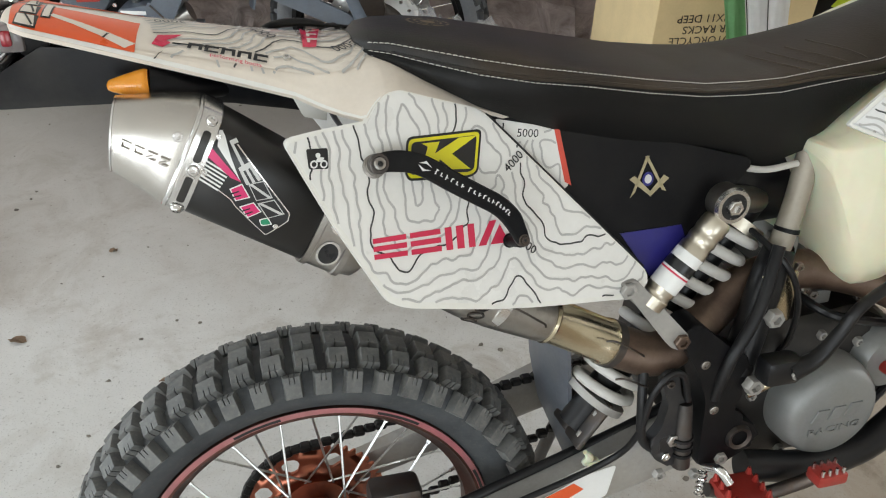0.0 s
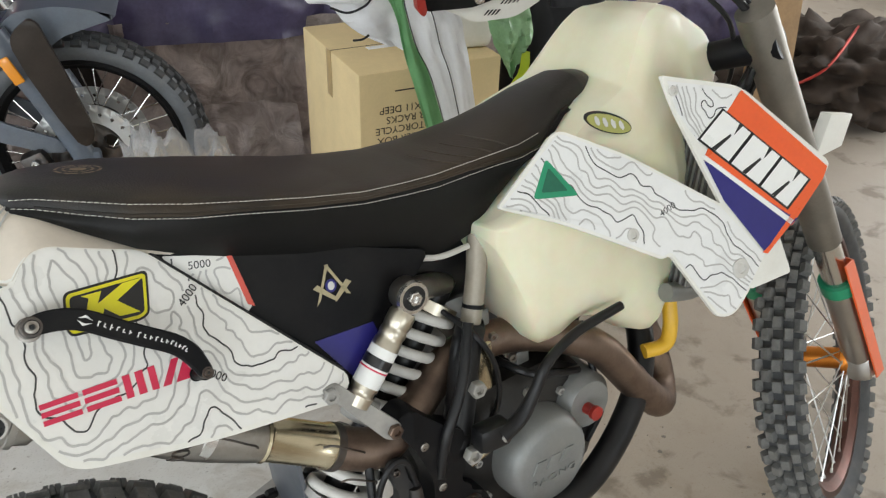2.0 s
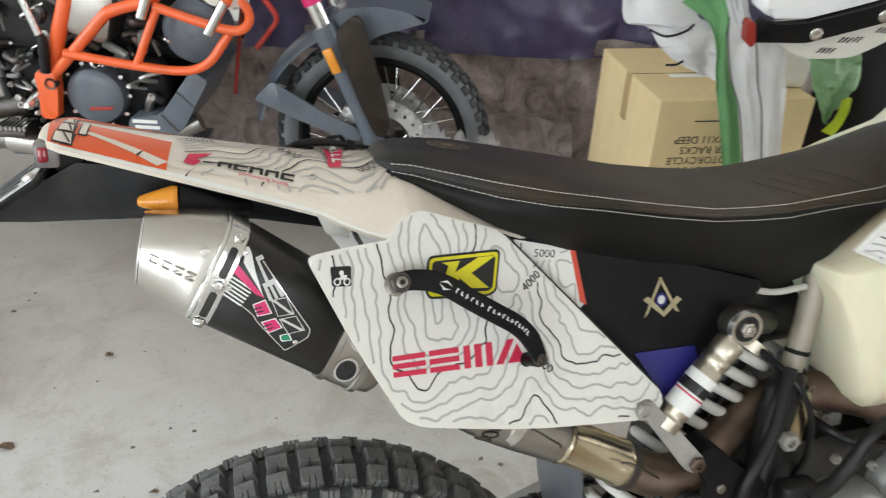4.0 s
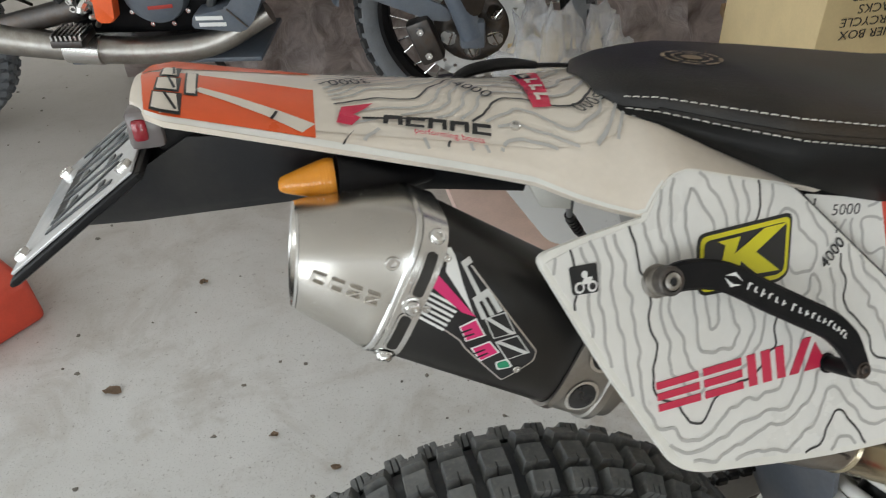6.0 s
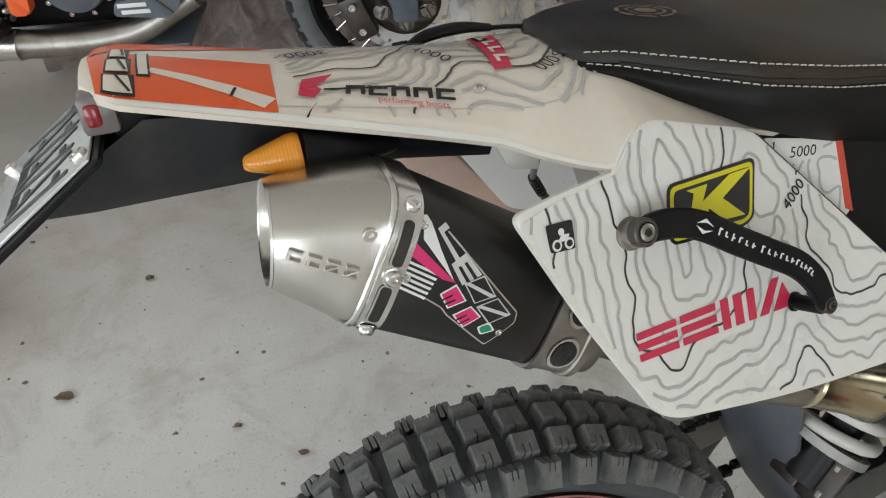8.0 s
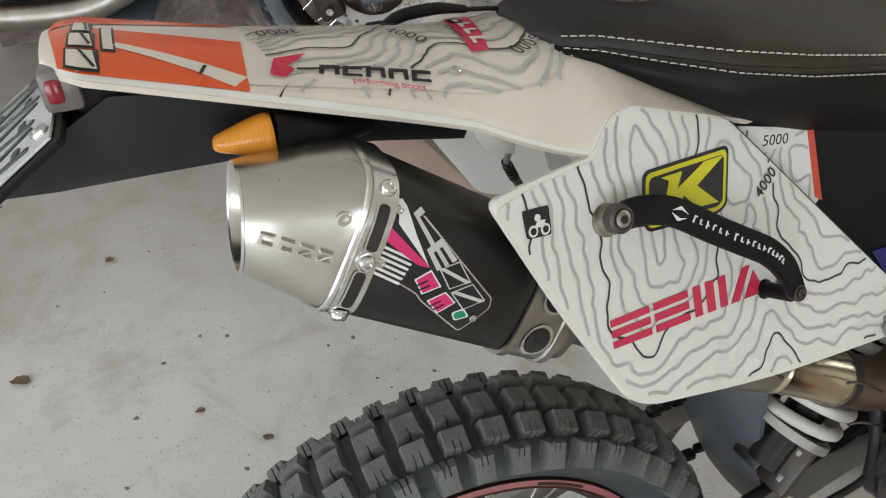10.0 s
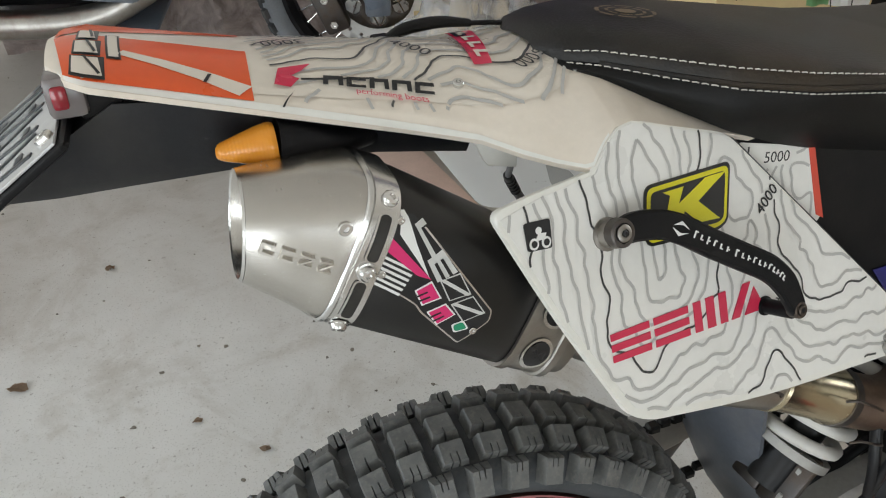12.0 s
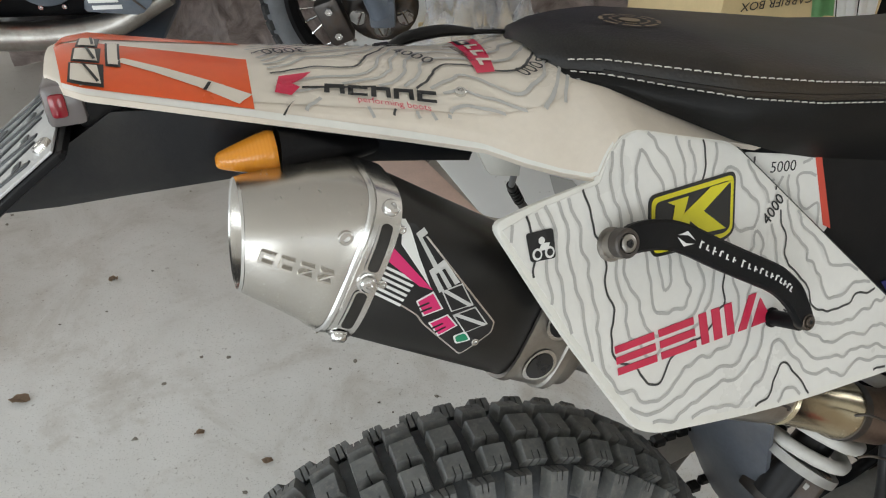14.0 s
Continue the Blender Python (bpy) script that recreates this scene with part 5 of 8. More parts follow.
AEDGE = [(0.225, 0.959), (0.285, 0.946), (0.299, 0.892), (0.292, 0.886), (0.242, 0.932)]
contour_print(air, lambda x, y: AIR.at(x, y, 0.0019), lambda x, y: in_poly(x, y, AEDGE) and not (0.240 < x < 0.277 and 0.936 < y < 0.953), (0.2, 0.87, 0.31, 0.98), relief(5.0, (30, 20), 8.0))
panel_words("5000", 0.012, 0.258, 0.944, -6, air, plane=AIR)
decal([(0.365, 0.826), (0.44, 0.828), (0.45, 0.80), (0.425, 0.765), (0.405, 0.77)], "blue_decal", air, 0, AIR, "blue_patch")
for poly in ([(0.386, 0.916), (0.390, 0.916), (0.372, 0.872), (0.366, 0.866)], [(0.384, 0.916), (0.388, 0.916), (0.415, 0.870), (0.409, 0.872)], [(0.364, 0.889), (0.371, 0.893), (0.393, 0.872), (0.394, 0.865)], [(0.418, 0.886), (0.411, 0.891), (0.393, 0.872), (0.393, 0.865)]):
    decal([(0.397 + (a - 0.39) * 0.88, 0.886 + (b - 0.89) * 0.88) for a, b in poly], "gold_decal", air, 0, AIR, "emblem_bar")
decal([(0.396 + 0.0068 * math.cos(a), 0.884 + 0.0078 * math.sin(a)) for a in (2 * math.pi * i / 16 for i in range(16))], "blue_decal", air, 1, AIR, "emblem_centre")
decal([(0.396 + 0.0042 * math.cos(a), 0.884 + 0.005 * math.sin(a)) for a in (2 * math.pi * i / 16 for i in range(16))], "grey_decal", air, 2, AIR, "emblem_centre")

# the far side panel, the tab under the fender and its wire, seen through the gap below the fender
FAR = Plane(-0.5109, 0.176, 0.383)
far_panel = part("left_side_panel", sub_ngon(FAR.solid(rounded([(0.045, 0.927), (0.139, 0.784), (0.182, 0.774), (0.27, 0.755), (0.27, 0.90), (0.20, 0.95), (0.10, 0.955)], [0.004, 0.014, 0.01, 0.01, 0.01, 0.02, 0.02]), -0.0015, 0.0015, 0.0008)), "speckled_white", bike, "white left side panel with mud specks")
decal([(0.204, 0.836), (0.214, 0.810), (0.228, 0.788), (0.247, 0.807), (0.232, 0.824)], "contour_grey", far_panel, 2, FAR, "grey_patch", "scuffed grey patch")
part("fender_tab", slab([B(f, 0.0925, u) for f, u in ((0.024, 0.997), (0.034, 0.974), (0.037, 0.970), (0.058, 0.965), (0.0595, 0.985))], [B(f, 0.088, u) for f, u in ((0.024, 0.997), (0.034, 0.974), (0.037, 0.970), (0.058, 0.965), (0.0595, 0.985))], 0.0008), "white_plastic", bike, "white tab under the fender")
wire = part("signal_wire", tube([B(0.062, 0.075, 0.975), B(0.070, 0.06, 0.957), B(0.081, 0.03, 0.935), B(0.092, 0.0, 0.912)], 0.0028, 10), "flap_grey", bike, "grey turn signal wire")
part("wire_sleeve", tube([B(0.091, 0.001, 0.914), B(0.093, -0.002, 0.910), B(0.106, -0.02, 0.889), B(0.131, -0.05, 0.852), B(0.15, -0.07, 0.82)], [0.0030, 0.0042, 0.0040, 0.0042, 0.0042], 12), "rubber_hose", wire, "ribbed black sleeve")
for k in range(5):
    p, q = B(0.096, -0.006, 0.905), B(0.110, -0.025, 0.883)
    c, d = p.lerp(q, k / 4), (q - p).normalized() * 0.0011
    part("sleeve_rib", tube([c - d, c + d], 0.0048, 12, 1), "rubber_hose", wire)

# seat
SF = (0.094, 0.105, 0.125, 0.16, 0.20, 0.25, 0.30, 0.37, 0.44, 0.50, 0.55, 0.60, 0.64, 0.69, 0.73, 0.78, 0.83, 0.86, 0.880)
ST = (1.034, 1.043, 1.046, 1.044, 1.039, 1.029, 1.018, 1.005, 0.993, 0.988, 0.986, 0.991, 1.001, 1.015, 1.028, 1.046, 1.060, 1.058, 1.040)
SE = (1.027, 1.027, 1.026, 1.021, 1.016, 1.010, 1.006, 0.995, 0.984, 0.979, 0.977, 0.979, 0.978, 0.975, 0.981, 1.016, 1.030, 1.032, 1.028)
SB = (1.022, 1.021, 1.014, 0.999, 0.980, 0.959, 0.941, 0.919, 0.903, 0.889, 0.876, 0.893, 0.930, 0.966, 0.980, 1.013, 1.026, 1.028, 1.025)
SW = (0.03, 0.056, 0.070, 0.098, 0.127, 0.142, 0.150, 0.147, 0.135, 0.120, 0.109, 0.102, 0.098, 0.091, 0.084, 0.066, 0.055, 0.042, 0.02)
SX = (0.033, 0.058, 0.074, 0.098, 0.120, 0.116, 0.106, 0.102, 0.100, 0.100, 0.100, 0.102, 0.102, 0.098, 0.090, 0.070, 0.058, 0.045, 0.022)
LEAN = 0.04


def seat_at(f, s):
    """s from 0 at the top middle to 1 at the seam and 2 at the lower edge."""
    t, e, b, w, x = (float(np.interp(f, SF, q)) for q in (ST, SE, SB, SW, SX))
    a = abs(s)
    if a <= 1:
        off = math.copysign(w * math.sin(a * math.pi / 2) ** 0.9, s) if s else 0.0
        t += LEAN * w
        return B(f, MID + off, e + (t - e) * math.cos(a * math.pi / 2) ** 0.75 + LEAN * (off - w))
    a -= 1
    off = math.copysign(w + (x - w) * a + 0.008 * math.sin(a * math.pi), s)
    return B(f, MID + off, e + (b - e) * a + (0.0 if s > 0 else -2 * LEAN * w))


FS = sorted(set(list(SF) + list(np.linspace(0.094, 0.880, 48))))
top = part("seat", ring_loft([[seat_at(f, s) for s in [k / 10 for k in range(-10, 11)]] for f in FS], False), "seat_vinyl", bike, "long black vinyl seat with white double stitching")
for s0 in (1, -1):
    part("seat_skirt", ring_loft([[seat_at(f, s0 * (1 + k / 6)) for k in range(0, 7)] + [seat_at(f, s0 * 2) + Vector((0, s0 * 0.03, 0.004))] for f in FS], False), "seat_side", top, "carbon-grained black seat side")
part("piping", tube([seat_at(f, 1.02) for f in FS[3:-4]], 0.0022, 6, 1), "seat_vinyl", top)
sb = bmesh.new()
for f in np.arange(0.106, 0.725, 0.0052):
    for s in (0.84, 1.10):
        p, q = seat_at(f, s), seat_at(f + 0.0036, s)
        absorb(sb, tube([p, p.lerp(q, 0.5) + Vector((0, -0.0014, 0.0007)), q], 0.0005, 5, 1))
tagged(part("stitching", sb, "seat_thread", top, "cream double stitching"), kind="stuff")
eb = bmesh.new()
for r0, r1 in ((0.020, 0.023), (0.013, 0.0155), (0.0, 0.008)):
    n = 40
    for i in range(n):
        if r0 and i % 5 == 0:
            continue
        a0, a1 = 2 * math.pi * i / n, 2 * math.pi * (i + 1) / n
        vs = []
        for r, a in ((r0, a0), (r1, a0), (r1, a1), (r0, a1)):
            f = 0.176 + r * math.cos(a)
            y = r * math.sin(a) + 0.018
            sv = (abs(y) / float(np.interp(f, SF, SW))) ** (1 / 0.9)
            ss = math.copysign(math.asin(min(1, sv)) * 2 / math.pi, y)
            vs.append(eb.verts.new(seat_at(f, ss) + Vector((0, 0, 0.0012))))
        eb.faces.new(vs)
part("seat_emblem", eb, "emblem_bronze", top, "embossed bronze seat emblem")
for f0 in (0.560, 0.586, 0.612, 0.640):
    part("pleat", tube([seat_at(f0 + 0.032 * (k / 8) ** 1.6, 0.12 + 0.66 * k / 8) - Vector((0, 0, 0.0006)) for k in range(9)], 0.0017, 6, 2), "seat_vinyl", top, "raised cross pleat")
part("seat_base_strip", tube([B(0.47, 0.118, 0.898), B(0.54, 0.122, 0.878), B(0.592, 0.12, 0.880)], 0.004, 8), "spring_white", bike)

# fuel tank
TF = (0.597, 0.612, 0.627, 0.644, 0.658, 0.675, 0.698, 0.722, 0.745, 0.795, 0.828, 0.862, 0.888, 0.908, 0.93, 0.955, 1.0, 1.05, 1.085, 1.10)
TB = (0.900, 0.866, 0.822, 0.766, 0.730, 0.714, 0.714, 0.728, 0.734, 0.720, 0.694, 0.668, 0.660, 0.690, 0.80, 0.92, 0.965, 1.0, 1.03, 1.05)
TT = (0.908, 0.91, 0.917, 0.928, 0.938, 0.949, 0.963, 0.978, 0.992, 1.02, 1.034, 1.050, 1.09, 1.12, 1.138, 1.145, 1.138, 1.105, 1.065, 1.04)
TW = (0.13, 0.145, 0.154, 0.160, 0.165, 0.169, 0.172, 0.174, 0.175, 0.176, 0.177, 0.176, 0.174, 0.170, 0.163, 0.155, 0.142, 0.125, 0.10, 0.05)


def tank_v(f, u):
    """Half width of the tank at a height."""
    b, t, w = (float(np.interp(f, TF, q)) for q in (TB, TT, TW))
    a = max(0.0, min(1.0, (u - b) / (t - b)))
    wide = w * (0.80 + 0.20 * math.sin(min(1, a * 5.0) * math.pi / 2)) if a < 0.2 else w
    if b < 0.95:
        return wide * float(np.interp(u, (0.66, 0.93, 0.98, 1.03, 1.16), (1.0, 1.0, 0.86, 0.72, 0.5)))
    return wide * float(np.interp(u, (0.66, 0.97, 1.02, 1.08, 1.16), (1.0, 0.95, 0.8, 0.66, 0.4)))


rings = []
for f in sorted(set(list(TF) + list(np.linspace(0.597, 1.10, 34)))):
    b, t, w = (float(np.interp(f, TF, q)) for q in (TB, TT, TW))
    half = [(tank_v(f, b + (t - b) * k / 9), b + (t - b) * k / 9) for k in range(10)]
    ringp = [B(f, MID + 0.0, t + 0.002)] + [B(f, MID + v, u) for v, u in reversed(half)] + [B(f, MID - v, u) for v, u in half]
    rings.append(ringp)
tank_bm = ring_loft(rings)
tank = part("fuel_tank", tank_bm, "tank_plastic", bike, "large translucent cream plastic fuel tank")
md = tank.modifiers.new("round", "SUBSURF")
md.levels = md.render_levels = 1
tank.data.shade_smooth()
OF, OU = 0.797, 1.010

# radiator shroud
SOUT = [(0.602, 0.940), (0.698, 1.020), (0.79, 0.976), (0.921, 0.893), (0.868, 1.025), (0.858, 1.066), (0.979, 1.040), (1.118, 0.918), (0.985, 0.815), (0.945, 0.77), (0.917, 0.744), (0.889, 0.746), (0.830, 0.842), (0.818, 0.838), (0.761, 0.868), (0.687, 0.906)]
SRAD = [0.006, 0.012, 0.02, 0.0015, 0.02, 0.003, 0.02, 0.012, 0.01, 0.02, 0.01, 0.01, 0.004, 0.004, 0.01, 0.02]
shroud = part("radiator_shroud", sub_ngon(SHROUD.solid(rounded(SOUT, SRAD), -0.006, 0.0, 0.002)), "white_plastic", bike, "white radiator shroud with orange and blue graphics")
decal(inset(rounded([(0.602, 0.940), (0.698, 1.020), (0.79, 0.976), (0.921, 0.893), (0.985, 0.815), (0.945, 0.77), (0.917, 0.744), (0.889, 0.746), (0.830, 0.842), (0.818, 0.838), (0.761, 0.868), (0.687, 0.906)], [0.006, 0.012, 0.02, 0.0015, 0.004, 0.02, 0.01, 0.01, 0.004, 0.004, 0.01, 0.02]), 0.004), "print_shroud", shroud, -0.5, SHROUD, "shroud_print", "white contour-line print")
decal([(0.866, 1.058), (0.975, 1.036), (0.955, 1.01), (0.90, 0.975), (0.873, 1.02)], "print_shroud", shroud, -0.5, SHROUD, "shroud_print")
SEDGE = [(0.612, 0.940), (0.698, 1.012), (0.79, 0.970), (0.90, 0.898), (0.975, 0.812), (0.94, 0.772), (0.917, 0.750), (0.892, 0.752), (0.832, 0.850), (0.761, 0.874), (0.687, 0.912)]
SEDGE2 = [(0.869, 1.053), (0.965, 1.034), (0.94, 1.0), (0.9, 0.975), (0.876, 1.02)]
contour_print(shroud, lambda x, y: SHROUD.at(x, y, 0.0017), lambda x, y: in_poly(x, y, SEDGE) or in_poly(x, y, SEDGE2), (0.6, 0.74, 1.0, 1.06), relief(2.2, (58, 62), 6.0, 9.0), 0.003)
decal([(0.979, 1.034), (1.108, 0.915), (1.098, 0.900), (1.032, 0.845), (0.903, 0.955), (0.94, 1.0)], "orange_decal", shroud, 0, SHROUD, "orange_graphic")
decal([(0.903, 0.953), (0.926, 0.896), (0.979, 0.82), (1.043, 0.853), (1.028, 0.862)], "blue_decal", shroud, 0.4, SHROUD, "blue_graphic")
decal([(0.976, 0.818), (0.984, 0.815), (1.048, 0.860), (1.040, 0.866), (0.990, 0.826)], "orange_decal", shroud, 1, SHROUD, "orange_edge")
decal([(0.899, 0.958), (0.905, 0.960), (1.036, 0.852), (1.030, 0.847)], "white_decal", shroud, 1, SHROUD, "white_line")
LC0, LA, LB = Vector((0.987, 0.941)), Vector((0.757, -0.653)), Vector((0.60, 0.80))


def band(s, t):
    """A point of the slanted mark along and across the orange band."""
    return tuple(LC0 + LA * (s + t * 0.30) + LB * t)


for k in range(3):
    s0 = -0.084 + 0.057 * k
    def quad(s1, s2, t1, t2):
        return [band(s1, t1), band(s2, t1), band(s2, t2), band(s1, t2)]
    decal(quad(s0 - 0.003, s0 + 0.056, -0.029, 0.028), "black_decal", shroud, 1.5, SHROUD, "logo_edge")
    decal(quad(s0, s0 + 0.052, -0.026, 0.0255), "white_decal", shroud, 2.5, SHROUD, "logo_block")
    decal([band(s0 + 0.020, -0.026), band(s0 + 0.027, -0.026), band(s0 + 0.032, 0.004), band(s0 + 0.029, 0.006)], "black_decal", shroud, 3.5, SHROUD, "logo_slash")
    decal([band(s0 + 0.030, 0.0255), band(s0 + 0.036, 0.0255), band(s0 + 0.034, 0.008)], "black_decal", shroud, 3.5, SHROUD, "logo_slash")
decal(rounded([(0.676, 0.988), (0.712, 0.938), (0.650, 0.943)], 0.006), "green_decal", shroud, 1.5, SHROUD, "triangle_sticker", "green triangular sticker")
decal(rounded([(0.677, 0.977), (0.698, 0.946), (0.662, 0.949)], 0.003), "green_dark", shroud, 2.5, SHROUD, "triangle_mark")
for f, u, r in ((0.779, 0.877, 0.009), (0.936, 0.804, 0.014), (0.872, 1.045, 0.007)):
    b = ring_loft([[Vector((q * math.cos(a), q * math.sin(a), z)) for a in (2 * math.pi * i / 20 for i in range(20))] for q, z in ((r, 0), (r * 0.95, 0.002), (r * 0.55, 0.003), (r * 0.45, 0.001))])
    on_bike(b, SHROUD.at(f, u, 0.0008), SHROUD.n, "spring_white", shroud, "screw")
panel_words("4000", 0.013, 0.836, 0.90, 22, shroud, plane=SHROUD)
part("shroud_tab", sub_ngon(SHROUD.solid(rounded([(0.98, 0.80), (1.03, 0.845), (1.045, 0.775), (0.97, 0.765)], 0.006), -0.03, -0.026)), "white_plastic", bike)
# tank sticker, an oval bent to the tank
def tank_patch(name, cf, cu, rf, ru, off, material, label="", tilt=-0.28):
    bm = bmesh.new()
    def pt(r, a):
        f, u = cf + rf * r * math.cos(a), cu + ru * r * math.sin(a) + tilt * rf * r * math.cos(a)
        return bm.verts.new(B(f, MID + tank_v(f, u) + off, u))
    c = pt(0, 0)
    r1, r2 = [[pt(r, 2 * math.pi * i / 28) for i in range(28)] for r in (0.5, 1.0)]
    for i in range(28):
        j = (i + 1) % 28
        bm.faces.new((c, r1[i], r1[j]))
        bm.faces.new((r1[i], r2[i], r2[j], r1[j]))
    return part(name, bm, material, tank, label)


tank_patch("oval_sticker", OF, OU, 0.037, 0.0135, 0.004, "black_decal", "olive oval sticker with a dark rim")
tank_patch("oval_middle", OF + 0.001, OU - 0.001, 0.034, 0.0112, 0.005, "olive_decal")
for k in range(4):
    tank_patch("oval_bar", OF - 0.018 + 0.0125 * k, OU + 0.005 - 0.0036 * k, 0.0038, 0.0058, 0.006, "grey_decal")

# radiator behind the shroud
rad = part("radiator", rbox(0.035, 0.12, 0.26, 0.004), "dark_steel", bike, "black finned radiator")
rad.matrix_local = Matrix.Translation(B(0.94, 0.15, 0.88)) @ Matrix.Rotation(radians(14), 4, "Y")
for k in range(12):
    fb = rbox(0.003, 0.004, 0.25)
    fb.transform(Matrix.Translation((-0.019, -0.055 + 0.01 * k, 0)))
    part("fin", fb, "grey_cast", rad)
for k in range(10):
    fb = rbox(0.0035, 0.003, 0.24)
    fb.transform(Matrix.Translation((-0.014 + 0.0035 * k, -0.0615, 0)))
    part("fin", fb, "grey_cast", rad)
part("radiator_tank", tube([B(0.87, 0.20, 0.762), B(0.92, 0.2, 0.752), B(0.985, 0.18, 0.745)], 0.014, 14), "grey_cast", bike, "alloy radiator end tank")
part("coolant_hose", tube([B(0.935, 0.15, 0.715), B(0.93, 0.16, 0.675), B(0.914, 0.165, 0.650), B(0.880, 0.155, 0.645)], 0.0115, 14), "hose_yellow", bike, "yellow silicone coolant hose")

# shock absorber
A0, A1 = B(0.581, 0.07, 0.825), B(0.355, 0.085, 0.525)
ax = (A1 - A0)
L = ax.length
ax.normalize()
e1 = ax.cross(Vector((0, 1, 0))).normalized()
e2 = ax.cross(e1)
coil = []
for i in range(0, 11 * 14 + 1):
    a = 2 * math.pi * i / 14
    coil.append(A0 + ax * (0.05 + (L - 0.10) * i / (11 * 14)) + (e1 * math.cos(a) + e2 * math.sin(a)) * 0.037)
shock = part("shock_absorber", tube([A0, A0 + ax * L], 0.021, 20, 1), "rubber_hose", bike, "rear shock absorber with white coil spring")
part("coil_spring", tube(coil, 0.0072, 12, 1), "spring_white", shock, "white coil spring")
part("spring_seat", tube([A1 - ax * 0.055, A1 - ax * 0.045], 0.042, 28, 1), "grey_frame", shock)
part("spring_seat", tube([A0 + ax * 0.035, A0 + ax * 0.05], 0.04, 28, 1), "gold_anodised", shock)
for y in (-0.02, 0.02):
    clev = part("clevis_plate", rbox(0.040, 0.009, 0.075, 0.004), "dark_steel", shock)
    clev.matrix_local = Matrix.Translation((0, y, 0)) @ aim(A1 - ax * 0.022, ax, (0, 1, 0)) @ Matrix.Rotation(radians(90), 4, "Z")
on_bike(bolt(0.007, 0.005), A1 - ax * 0.002 + Vector((0, -0.024, 0)), (0, -1, 0), "grey_frame", shock, "clevis_bolt")
on_bike(bolt(0.006, 0.005), A1 - ax * 0.036 + Vector((0, -0.024, 0)), (0, -1, 0), "grey_frame", shock, "clevis_bolt")
R0, R1 = B(0.477, 0.163, 0.852), B(0.396, 0.165, 0.748)
rx = (R1 - R0).normalized()
res = part("reservoir", tube([R0 + rx * 0.012, R0 + rx * 0.016, R0 + rx * 0.03, R0 + rx * 0.032, R0 + rx * 0.036, R0 + rx * 0.038, R0 + rx * 0.043, R0 + rx * 0.045, R0 + rx * 0.05, R0 + rx * 0.052, R0 + rx * 0.112, R0 + rx * 0.114, R0 + rx * 0.119, R0 + rx * 0.121, R0 + rx * 0.134], [0.014, 0.0165, 0.0165, 0.0155, 0.0155, 0.0165, 0.0165, 0.0155, 0.0155, 0.017, 0.017, 0.0155, 0.0155, 0.017, 0.016], 28, 1), "gold_anodised", bike, "gold shock reservoir with a worn sticker")
part("reservoir_sticker", tube([R0 + rx * 0.06, R0 + rx * 0.108], 0.0173, 28, 1, False), "white_decal", res, "white printed sticker band")
part("sticker_bar", tube([R0 + rx * 0.072, R0 + rx * 0.084], 0.0175, 28, 1, False), "black_decal", res)
part("sticker_bar", tube([R0 + rx * 0.0865, R0 + rx * 0.0885], 0.0175, 28, 1, False), "crimson_decal", res)
eye_body = lathe([(-0.008, 0.0), (-0.008, 0.0185), (-0.006, 0.0205), (0.0, 0.0212), (0.014, 0.020), (0.014, 0.0)], 36)
eye_body.transform(Matrix.Translation(B(0.478, 0.163, 0.860)))
part("shock_head", eye_body, "dull_steel", res, "dull metal shock head")
eye_ring = lathe([(-0.0075, 0.0145), (-0.0115, 0.0152), (-0.0115, 0.0192), (-0.0065, 0.0208)], 36)
eye_ring.transform(Matrix.Translation(B(0.478, 0.163, 0.860)))
part("shock_eye", eye_ring, "bright_steel", res, "bright machined ring")
part("eye_bore", slab([B(0.478 + 0.0148 * math.cos(a), 0.1712, 0.860 + 0.0148 * math.sin(a)) for a in (2 * math.pi * i / 24 for i in range(24))], [B(0.478 + 0.0148 * math.cos(a), 0.168, 0.860 + 0.0148 * math.sin(a)) for a in (2 * math.pi * i / 24 for i in range(24))]), "black_decal", res)
on_bike(bolt(0.0092, 0.010), B(0.478, 0.170, 0.860), (0, -1, 0), "bright_steel", res, "bolt")
part("reservoir_bridge", tube([B(0.484, 0.148, 0.856), B(0.53, 0.11, 0.838), B(0.575, 0.08, 0.82)], 0.0165, 16), "dull_steel", bike)

# frame tubes and guards
# dark tube added behind the frame so no pale floor shows through
part("gap_filler", tube([B(0.44, 0.02, 0.83), B(0.50, 0.02, 0.835), B(0.56, 0.02, 0.835), B(0.68, 0.02, 0.83)], [0.058, 0.066, 0.070, 0.060], 20), "rubber_hose", bike, "black tube added to darken the gap between seat and tank")
part("frame_tube", tube([B(0.612, 0.112, 0.89), B(0.600, 0.121, 0.83), B(0.580, 0.130, 0.76)], 0.0138, 16), "frame_cream", bike, "dusty cream-white steel frame tube")
part("zip_tie", tube([B(0.5925, 0.1255, 0.801), B(0.5912, 0.1262, 0.796)], 0.0150, 16, 1), "black_plastic", bike)
part("frame_sleeve", tube([B(0.585, 0.1295, 0.777), B(0.583, 0.1305, 0.772), B(0.566, 0.141, 0.745), B(0.553, 0.147, 0.69), B(0.536, 0.153, 0.625)], [0.0150, 0.0195, 0.0205, 0.0205, 0.0205], 20), "rubber_hose", bike, "black rubber frame sleeve")
part("hose", tube([B(0.568, 0.148, 0.79), B(0.540, 0.170, 0.72), B(0.508, 0.178, 0.66), B(0.50, 0.17, 0.60)], 0.0075, 10), "rubber_hose", bike)
